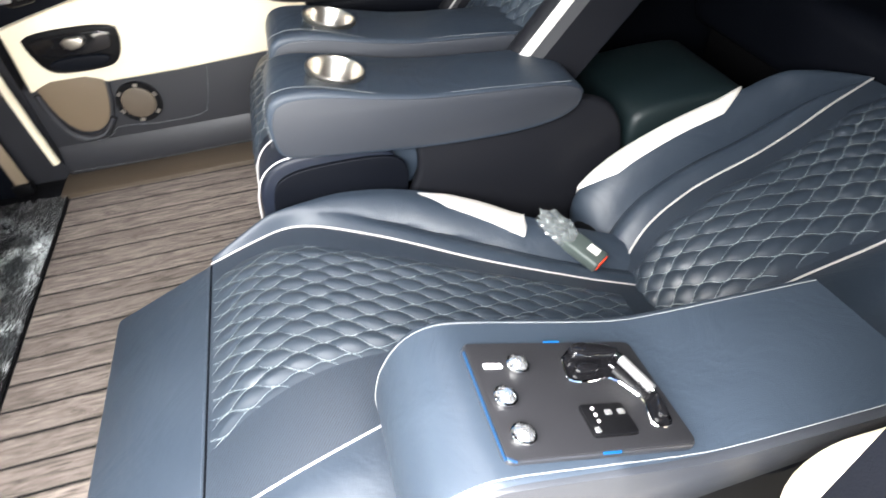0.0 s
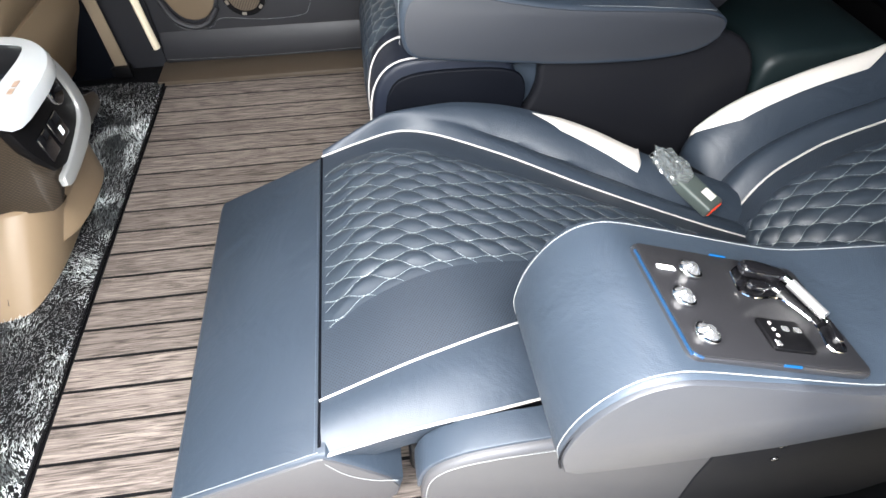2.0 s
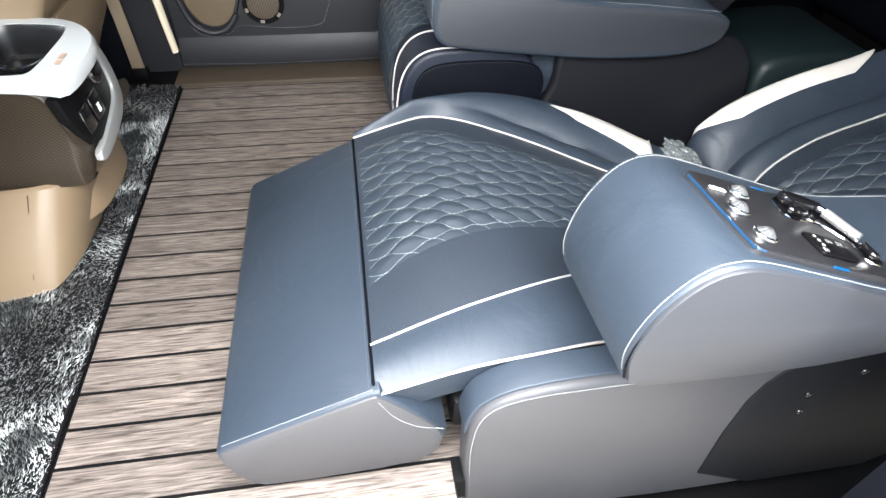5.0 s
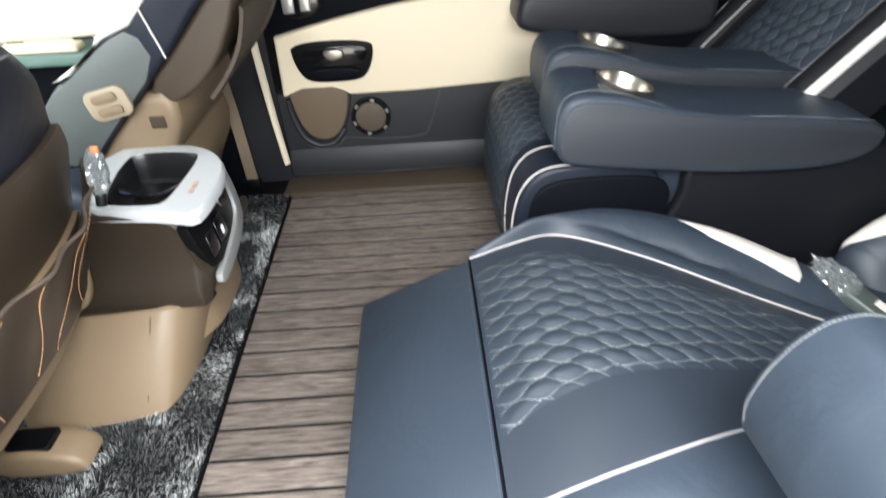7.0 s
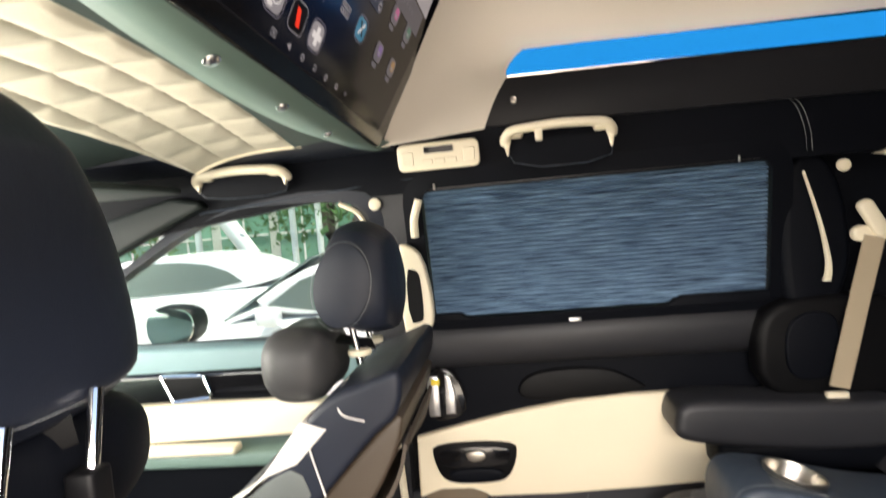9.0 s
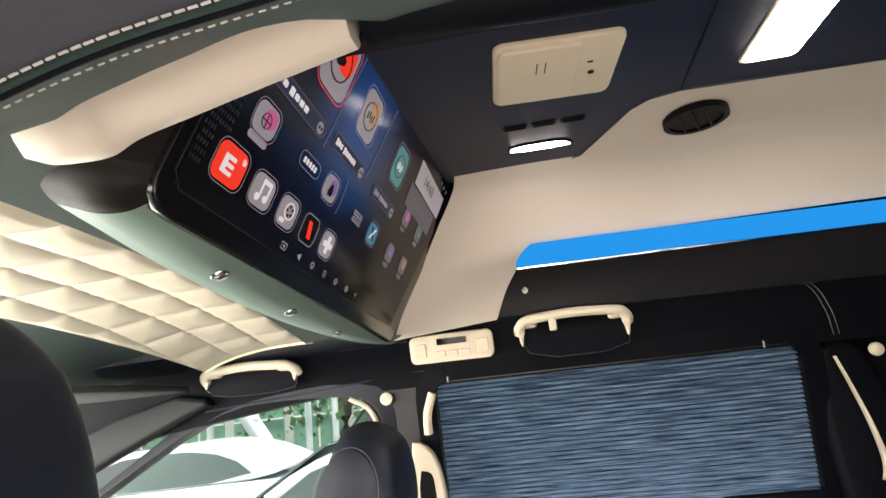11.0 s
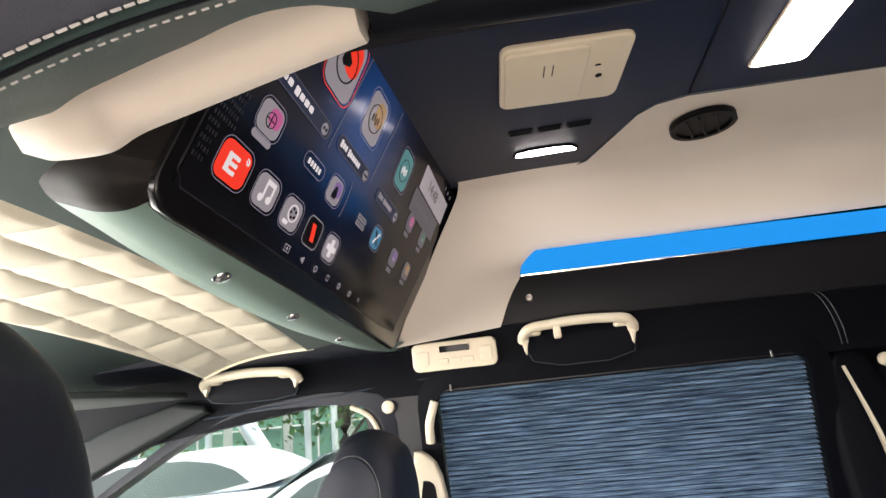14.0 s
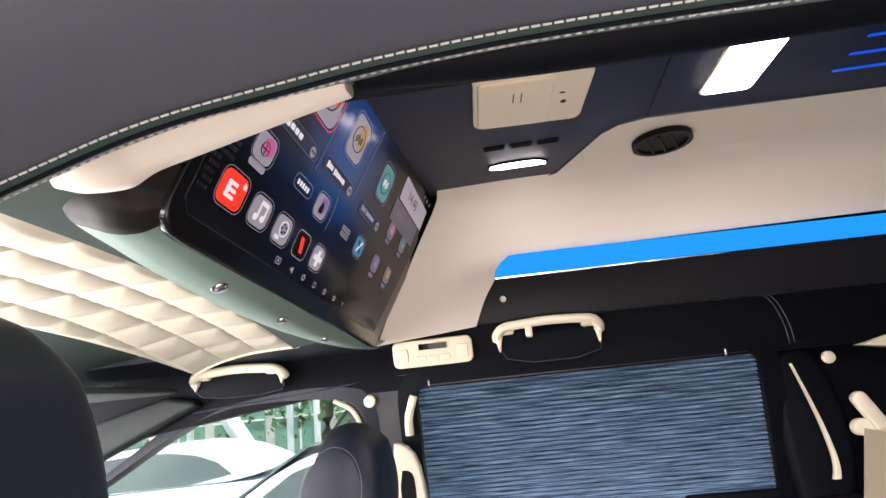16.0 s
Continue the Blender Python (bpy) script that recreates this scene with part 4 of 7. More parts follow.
    stitches(curve([(0.619, 0.0392, 0.03), (0.616, 0.0392, 0.10), (0.622, 0.0392, 0.172), (0.645, 0.0392, 0.207), (0.695, 0.0392, 0.222), (0.771, 0.0392, 0.226), (1.0, 0.0392, 0.229), (1.4, 0.0392, 0.236)], 10), shell)
    part("shell_top", prism(smooth_loop([(0.606, 0.12), (0.608, 0.168), (0.629, 0.209), (0.69, 0.2345), (0.85, 0.2415), (1.0, 0.2435), (1.5, 0.253), (1.5, 0.24), (1.0, 0.232), (0.7, 0.222), (0.64, 0.198), (0.622, 0.16)], 1), 0.052, 0.096, "y", 0.004), NAVY, shell)
    # dark panel added in place of the shadow under the armrest
    shaded = smooth_loop([(1.03, -0.155), (1.015, 0.12), (1.035, 0.205), (1.08, 0.228), (1.48, 0.240), (1.50, -0.155)], 1)
    part("arm_shade_panel", prism(shaded, 0.0365, 0.046, "y", 0.003, 2), mat("arm_shade_dark", (0.0065, 0.0072, 0.0092), 0.55, grain=0.0004, grain_size=900, spec=0.12), shell, "added dark panel for the armrest's shadow on the shell")
    for x, z in ((1.115, 0.145), (1.125, 0.095), (1.18, 0.19)):
        part("screw", disc((x, z, 0.033), 0.006, 0.006, "y", 12, 0.0015), GLOSS, shell)
    return th


recliner()


def arm_near():
    """The control armrest."""
    th = thing("control_armrest", (1.0, 0.08, 0.33), "navy leather armrest with black control panel and pale stitching", "armrest")
    front = [(0.750, 0.340), (0.7425, 0.382), (0.7505, 0.43), (0.767, 0.466), (0.789, 0.491), (0.815, 0.5005), (0.848, 0.496), (0.935, 0.4645), (1.0, 0.4405), (1.05, 0.4245), (1.10, 0.4165), (1.20, 0.4085), (1.35, 0.398)]
    o = [(p.x, p.z) for p in curve([(x, 0, z) for x, z in front], 5)]
    o += [(1.35, 0.345), (1.2, 0.348), (1.08, 0.338), (0.98, 0.325), (0.88, 0.323), (0.80, 0.326), (0.765, 0.329)]

    def roll(bm):
        for v in bm.verts:
            v.co.z += (0.0725 - v.co.y) * 0.08
        return bm

    part("pad", roll(prism(o, -0.030, 0.178, "y", 0.010, 5)), NAVY, th, "smooth navy leather pad")
    mid = (sum(x for x, z in o) / len(o), sum(z for x, z in o) / len(o))
    # same leather as the pad; the ground's light is in the greyer colour
    part("side_panel", roll(prism([(lerp(mid[0], x, 0.992), lerp(mid[1], z, 0.965)) for x, z in o], -0.0318, -0.020, "y", 0.002, 2)), ARM_SIDE_LIT, th, "navy leather side, greyed in colour for ground light")
    rim = curve([(x, 0, z) for x, z in front], 14)[5:]
    for y in (-0.020, 0.167):
        stitches([(p.x - 0.0005, y, p.z + (0.0725 - y) * 0.08 + 0.0006) for p in rim], th)
    part("piping", tube([(p.x + 0.001, -0.0275, p.z + 0.0005) for p in rim], 0.0014), NAVY_DARK, th)

    # control panel, lying on the sloping top
    ang = 0.335
    base = Matrix.Translation((0.842, 0.067, 0.5025)) @ Matrix.Rotation(-0.08, 4, "X") @ Matrix.Rotation(ang, 4, "Y")
    L, W = 0.224, 0.150
    base = base @ Matrix.Translation((0, -W / 2, 0)) @ Matrix.Diagonal((0.935, 0.925, 1, 1)) @ Matrix.Translation((0, W / 2, 0))

    def lay(bm):
        bmesh.ops.transform(bm, matrix=base, verts=bm.verts[:])
        return bm

    pan = part("control_panel", lay(prism(rrect(L, W, 0.010, 4, L / 2, 0), -0.004, 0.003, "z", 0.0015, 2)), mat("satin_black_panel", (0.016, 0.016, 0.018), 0.38, grain=0.0002, grain_size=1500, spec=0.22), th, "satin black control panel")
    part("panel_border", lay(prism(rrect(L + 0.003, W + 0.003, 0.011, 4, L / 2, 0), -0.006, 0.0012, "z", 0.001, 1)), mat("grey_panel_edge", (0.05, 0.05, 0.055), 0.3, metal=0.5), pan)
    part("light_line", lay(tube(curve([(0.010, -W / 2 - 0.0014, 0.0012), (0.001, -W / 2 + 0.004, 0.0012), (-0.0014, -W / 2 + 0.014, 0.0012), (-0.0014, W / 2 - 0.012, 0.0012)], 5), 0.0014, 6)), LED_PANEL, pan, "blue light line")
    for v in (W / 2 + 0.0012, -W / 2 - 0.0012):
        part("light_slit", lay(box((0.104, v - 0.0013, 0.001), (0.126, v + 0.0013, 0.0032), 0.0005, 1)), mat("blue_panel_slit", (0.0, 0.02, 0.05), 0.4, emit=(0.0, 0.28, 0.9), power=0.3), pan, "short blue light")
    crystal = mat("crystal_cap", (0.8, 0.82, 0.85), 0.12, metal=0.9)
    for u, v in ((0.0545, 0.0395), (0.0235, -0.0040), (0.0255, -0.0500)):
        k = part("button", lay(disc((u, v, 0.003), 0.0135, 0.005, "z", 24, 0.0015)), CHROME, pan, "round chrome button")
        cone = bmesh.new()
        bmesh.ops.create_cone(cone, cap_ends=True, segments=12, radius1=0.0112, radius2=0.0045, depth=0.005, matrix=Matrix.Translation((u, v, 0.0104)))
        part("crystal", lay(cone), crystal, k, "cut glass cap")
    part("indicator", lay(box((0.014, 0.036, 0.003), (0.036, 0.043, 0.0045), 0.001, 1)), mat("lit_indicator", (0.9, 0.9, 0.9), 0.4, emit=(1, 1, 1), power=0.4), pan, "small white light")
    # toggle handle in a chrome-edged slot
    slot = smooth_loop([(0.118, 0.058), (0.1085, 0.0226), (0.1115, 0.0142), (0.1295, 0.0113), (0.1600, 0.0190), (0.1744, 0.0095), (0.190, -0.0154), (0.186, -0.0305), (0.1803, -0.051), (0.2011, -0.0537), (0.2101, -0.0422), (0.2130, -0.0026), (0.2022, 0.0475), (0.192, 0.0611), (0.1591, 0.0641)], 1)
    part("slot", lay(prism(slot, 0.0026, 0.0034, "z")), GLOSS, pan)
    part("slot_rim", lay(tube([(*p, 0.0040) for p in [*slot, slot[0]]], 0.0012, 6)), CHROME, pan, "chrome slot rim")
    hd = part("toggle_handle", lay(prism(smooth_loop([(0.128, 0.062), (0.1245, 0.0465), (0.130, 0.0415), (0.1771, 0.0410), (0.1896, 0.0468), (0.1879, 0.0559), (0.150, 0.0635)], 1), 0.004, 0.016, "z", 0.004, 3)), GLOSS, pan, "black toggle handle")
    part("toggle_base", lay(prism(smooth_loop([(0.124, 0.034), (0.1205, 0.0232), (0.1362, 0.0205), (0.1528, 0.0250), (0.1549, 0.0341), (0.139, 0.0365)], 1), 0.004, 0.011, "z", 0.003, 2)), GLOSS, pan)
    part("toggle_neck", lay(tube([(0.183, 0.049, 0.011), (0.1885, 0.0375, 0.011)], 0.0042, 10)), CHROME, hd)
    part("toggle_bar", lay(tube([(0.1875, 0.0375, 0.011), (0.190, 0.030, 0.011), (0.201, 0.0, 0.010), (0.2035, -0.008, 0.010)], 0.0056, 12)), SILVER, hd, "silver bar")
    part("toggle_tip", lay(prism(smooth_loop([(0.2065, -0.0093), (0.197, -0.0276), (0.1912, -0.0426), (0.2045, -0.0433), (0.2089, -0.024)], 1), 0.004, 0.011, "z", 0.002, 2)), GLOSS, hd)
    sw = part("switch", lay(prism(rrect(0.055, 0.040, 0.004, 3, 0.129, -0.040), 0.003, 0.0075, "z", 0.0015, 2)), BLACK, pan, "small black seat switch")
    for i in range(3):
        part("dot", lay(disc((0.1145, -0.0270 - 0.0080 * i, 0.0074), 0.0021, 0.0006, "z", 10)), WHITE, sw)
    for u in (0.1314, 0.1476):
        part("mark", lay(prism(rrect(0.009, 0.007, 0.002, 2, u, -0.0325), 0.0074, 0.008, "z")), SILVER, sw)
    part("key", lay(box((0.104, -0.057, 0.0072), (0.111, -0.050, 0.009), 0.001, 1)), SILVER, sw)
    # pivot block joining pad and shell
    part("pivot", box((1.2, 0.0, 0.22), (1.33, 0.15, 0.38), 0.02, 3), NAVY_DARK, th)


arm_near()


def buckle():
    th = thing("belt_buckle", (1.24, 0.56, 0.1), "grey seat belt buckle with red button, half in clear wrap", "buckle")
    m = Matrix.Translation((1.220, 0.546, 0.140)) @ Matrix.Rotation(radians(-57), 4, "Z") @ Matrix.Rotation(radians(16), 4, "Y")

    def lay(bm):
        bmesh.ops.transform(bm, matrix=m, verts=bm.verts[:])
        return bm

    part("body", lay(box((-0.05, -0.024, -0.014), (0.045, 0.024, 0.014), 0.006, 3)), GREEN_GREY, th)
    part("release_button", lay(box((0.036, -0.018, -0.010), (0.0475, 0.018, 0.011), 0.003, 2)), RED, th, "red release button")
    part("label", lay(box((0.004, -0.004, 0.0138), (0.03, 0.016, 0.0146))), WHITE, th)
    part("stalk", lay(box((-0.12, -0.015, -0.012), (-0.05, 0.015, 0.006), 0.004, 2)), BLACK, th)
    bm = bmesh.new()
    bmesh.ops.create_icosphere(bm, subdivisions=4, radius=1)
    for v in bm.verts:
        n = 1 + 0.28 * noise.noise(v.co * 3.1) + 0.2 * noise.noise(v.co * 7.7)
        v.co = Vector((v.co.x * 0.048 * n - 0.070, v.co.y * 0.030 * n, v.co.z * 0.024 * n + 0.006))
    part("wrap", lay(bm), FILM, th, "crumpled clear plastic wrap", angle=12)
    part("socket", box((1.16, 0.61, 0.03), (1.30, 0.68, 0.10), 0.01, 2), BLACK, th)


buckle()

# ---- far seat ----


def arm_with_cup(dx=0.0, dy=0.0, dz=0.0):
    th = thing("cup_armrest", (0.95, 0.82, 0.33), "navy leather armrest with a steel cup holder", "armrest", "armrests with cup holders")
    o = smooth_loop([(0.655, 0.42), (0.662, 0.482), (0.690, 0.506), (0.76, 0.500), (0.86, 0.472), (0.96, 0.451), (1.10, 0.439), (1.22, 0.428), (1.268, 0.414), (1.282, 0.395), (1.265, 0.355), (1.18, 0.330), (1.0, 0.332), (0.85, 0.348), (0.72, 0.364), (0.668, 0.374)], 2)
    pad = part("pad", prism(o, 0.728, 0.905, "y", 0.012, 4), NAVY, th, "smooth leather pad")
    rim = curve([(0.6565, 0, 0.40), (0.6625, 0, 0.485), (0.70, 0, 0.5095), (0.77, 0, 0.501), (0.87, 0, 0.4685), (0.97, 0, 0.4495), (1.1, 0, 0.4385), (1.25, 0, 0.422)], 12)
    mid = (sum(x for x, z in o) / len(o), sum(z for x, z in o) / len(o))
    # side greyed like the near armrest's, for light off the ground
    part("side_panel", prism([(lerp(mid[0], x, 0.975), lerp(mid[1], z, 0.86)) for x, z in o], 0.7262, 0.740, "y", 0.003, 2), ARM_SIDE_LIT, th, "navy leather side, greyed in colour for ground light")
    stitches([(p.x - 0.001, 0.7385, p.z + 0.0012) for p in rim], th)
    tilt = Matrix.Translation((0.800, 0.820, 0.4925)) @ Matrix.Rotation(0.27, 4, "Y")

    def lay(bm):
        bmesh.ops.transform(bm, matrix=tilt, verts=bm.verts[:])
        return bm

    # round well cut into the pad
    cutter = new("cutter", finish(lay(disc((0, 0, -0.06), 0.0530, 0.12, "z", 40)), STEEL))
    cut = pad.modifiers.new("well", "BOOLEAN")
    cut.operation, cut.object = "DIFFERENCE", cutter
    bpy.context.view_layer.update()
    hollow = bpy.data.meshes.new_from_object(pad.evaluated_get(bpy.context.evaluated_depsgraph_get()))
    pad.modifiers.remove(cut)
    pad.data = hollow
    bpy.data.objects.remove(cutter)
    bm, rows = bmesh.new(), []
    for rad, z in ((0.0535, -0.010), (0.0565, 0.002), (0.0550, 0.0042), (0.0520, 0.0036), (0.0495, -0.004), (0.0455, -0.045), (0.040, -0.052), (0.006, -0.053)):
        rows.append([bm.verts.new((rad * math.cos(2 * math.pi * k / 40), rad * math.sin(2 * math.pi * k / 40), z)) for k in range(40)])
    for a, b in zip(rows, rows[1:]):
        for k in range(40):
            bm.faces.new((a[k], a[(k + 1) % 40], b[(k + 1) % 40], b[k]))
    bm.faces.new(rows[-1])
    part("cup_holder", lay(bm), STEEL, th, "brushed steel cup holder")
    return th


arm_a = arm_with_cup()
bpy.context.view_layer.update()
arm_b = copy_thing(arm_a, Matrix.Translation((0.95 + 0.018, 0.82 + 0.216, 0.33 + 0.014)))


def far_seat():
    th = thing("upright_seat", (0.95, 1.05, 0.0), "navy leather captain seat with folded quilted footrest and white piping", "seat", "captain seats")
    prof = smooth_loop([(0.612, 0.03), (0.592, 0.10), (0.592, 0.22), (0.604, 0.295), (0.64, 0.338), (0.70, 0.350), (0.80, 0.345), (0.90, 0.33), (0.90, 0.03)], 2)
    # same leather as the near seat, darkened in colour for the far side's shade
    leg = part("footrest", prism(prof, 0.772, 1.31, "y", 0.012, 4), NAVY_DIM, th, "folded leather footrest")
    edge = curve([(0.607, 0, 0.05), (0.592, 0, 0.14), (0.593, 0, 0.235), (0.61, 0, 0.303), (0.65, 0, 0.341), (0.72, 0, 0.350), (0.80, 0, 0.346)], 10)
    for y, r in ((0.776, 0.0020), (0.866, 0.0020)):
        part("piping", tube([(p.x - 0.002, y, p.z + 0.001) for p in edge], r), PIPE, leg, "white piping")

    def q(u, v):
        k = u * (len(edge) - 1)
        i = min(int(k), len(edge) - 2)
        p = edge[i].lerp(edge[i + 1], k - i)
        d = (edge[i + 1] - edge[i]).normalized()
        nrm = Vector((-d.z, 0, d.x))
        y = lerp(0.905, 1.26, v)
        rim = min(1, v * 9, (1 - v) * 9)
        h = (0.002 + puff(*quilt_ab(u * 0.42, y, 0.07, 0.04), 0.008)) * rim
        return p + nrm * h + Vector((0, y, 0))

    part("quilted_insert", sheet(q, 110, 80, quilt=lambda u, v: quilt_ab(u * 0.42, lerp(0.905, 1.26, v), 0.07, 0.04)), QUILT, leg, "diamond quilted footrest face")
    # flat end panel
    pan = smooth_loop([(0.622, 0.06), (0.615, 0.20), (0.627, 0.285), (0.66, 0.318), (0.75, 0.325), (0.88, 0.318), (0.912, 0.28), (0.90, 0.2), (0.86, 0.13), (0.85, 0.06)], 2)
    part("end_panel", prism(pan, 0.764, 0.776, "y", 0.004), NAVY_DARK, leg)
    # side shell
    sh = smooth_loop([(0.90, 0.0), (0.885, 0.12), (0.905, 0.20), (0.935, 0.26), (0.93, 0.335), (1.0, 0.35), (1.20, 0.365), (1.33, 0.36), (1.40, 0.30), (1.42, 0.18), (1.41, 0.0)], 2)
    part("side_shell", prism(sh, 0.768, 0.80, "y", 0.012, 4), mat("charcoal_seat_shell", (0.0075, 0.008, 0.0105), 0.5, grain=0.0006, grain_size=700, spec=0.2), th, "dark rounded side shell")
    part("cushion", prism(smooth_loop([(0.66, 0.2), (0.66, 0.36), (0.85, 0.375), (1.1, 0.355), (1.3, 0.34), (1.3, 0.2)], 2), 0.80, 1.30, "y", 0.03, 4), NAVY, th)
    part("pedestal", box((0.78, 0.86, 0.0), (1.38, 1.28, 0.2), 0.01, 2), BLACK, th)

    # backrest leaning back
    def bk(s, y, lift=0.0):
        return (1.17 + 0.66 * s - 0.75 * lift, y, 0.34 + 0.75 * s + 0.66 * lift)

    def body(u, v):
        return bk(0.75 * u, lerp(0.94, 1.30, v), 0.01 * math.sin(math.pi * v))

    part("backrest", sheet(body, 20, 10, (0.09, 0, -0.05)), NAVY_PERF, th)

    def bol(u, v, a, b):
        return bk(0.75 * u, lerp(a, b, v), 0.055 * math.sin(math.pi * min(1, 0.15 + 0.8 * v)))

    # bolster leather borrows the shell's charcoal, darkening it for shade
    for a, b in ((0.945, 0.845), (1.295, 1.385)):
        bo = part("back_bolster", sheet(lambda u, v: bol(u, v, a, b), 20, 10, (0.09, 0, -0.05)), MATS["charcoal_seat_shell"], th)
        part("piping", tube([bol(u, 0.1, a, b) for u in np.linspace(0, 1, 16)], 0.0026), PIPE, bo, "white piping")
        part("white_insert", sheet(lambda u, v: Vector(bol(0.04 + 0.9 * u, lerp(0.74, 0.85, v), a, b)) + Vector((-0.004, 0, 0.004)), 16, 5, (0.01, 0, -0.01)), WHITE, bo, "white leather insert")

    def q2(u, v):
        s, y = 0.02 + 0.72 * u, lerp(0.96, 1.28, v)
        return bk(s, y, 0.012 + 0.01 * math.sin(math.pi * v) + puff(*quilt_ab(s, y, 0.075, 0.04), 0.010) * min(1, v * 8, (1 - v) * 8))

    part("quilted_back", sheet(q2, 110, 60, quilt=lambda u, v: quilt_ab(0.02 + 0.72 * u, lerp(0.96, 1.28, v), 0.075, 0.04)), QUILT, th, "diamond quilted backrest centre")


far_seat()


def rear_bench():
    th = thing("rear_bench", (1.6, 0.93, 0.0), "dark leather bench behind the captain seats, greenish light in its colour", "seat")
    # teal stands for greenish light on the bench's dark leather
    teal = mat("green_lit_leather", (0.004, 0.0105, 0.012), 0.5, grain=0.0006, grain_size=700, vary=0.15)
    part("cushion", prism(smooth_loop([(1.44, 0.14), (1.425, 0.25), (1.45, 0.295), (1.60, 0.305), (1.72, 0.300), (1.75, 0.25), (1.74, 0.14)], 2), 0.775, 1.08, "y", 0.02, 3), teal, th, "smooth cushion, greenish light in its colour")
    part("base", box((1.47, 0.80, -0.0012), (1.72, 1.05, 0.15), 0.01, 2), BLACK, th)


rear_bench()

# ---- console between the front seats ----


def carbon_mat():
    """Brown twill weave: fine slanting ribs in two shades."""
    m = bpy.data.materials.new("brown_twill_weave")
    m.use_nodes = True
    n, ln = m.node_tree.nodes, m.node_tree.links
    p = n["Principled BSDF"]
    co = n.new("ShaderNodeTexCoord")
    a, b = n.new("ShaderNodeTexWave"), n.new("ShaderNodeTexWave")
    for w, d, sc in ((a, "DIAGONAL", 72), (b, "Z", 95)):
        w.bands_direction = d
        w.inputs["Scale"].default_value, w.inputs["Distortion"].default_value = sc, 0.0
        ln.new(co.outputs["Object"], w.inputs["Vector"])
    mu = n.new("ShaderNodeMath")
    mu.operation = "MULTIPLY"
    ln.new(a.outputs["Fac"], mu.inputs[0])
    ln.new(b.outputs["Fac"], mu.inputs[1])
    r = n.new("ShaderNodeValToRGB")
    r.color_ramp.elements[0].color, r.color_ramp.elements[1].color = (0.011, 0.008, 0.005, 1), (0.062, 0.045, 0.029, 1)
    ln.new(mu.outputs[0], r.inputs["Fac"])
    ln.new(r.outputs[0], p.inputs["Base Color"])
    p.inputs["Roughness"].default_value, p.inputs["Coat Weight"].default_value, p.inputs["Coat Roughness"].default_value = 0.5, 0.25, 0.35
    bp = n.new("ShaderNodeBump")
    bp.inputs["Strength"].default_value, bp.inputs["Distance"].default_value = 0.3, 0.0006
    ln.new(mu.outputs[0], bp.inputs["Height"])
    ln.new(bp.outputs[0], p.inputs["Normal"])
    return m


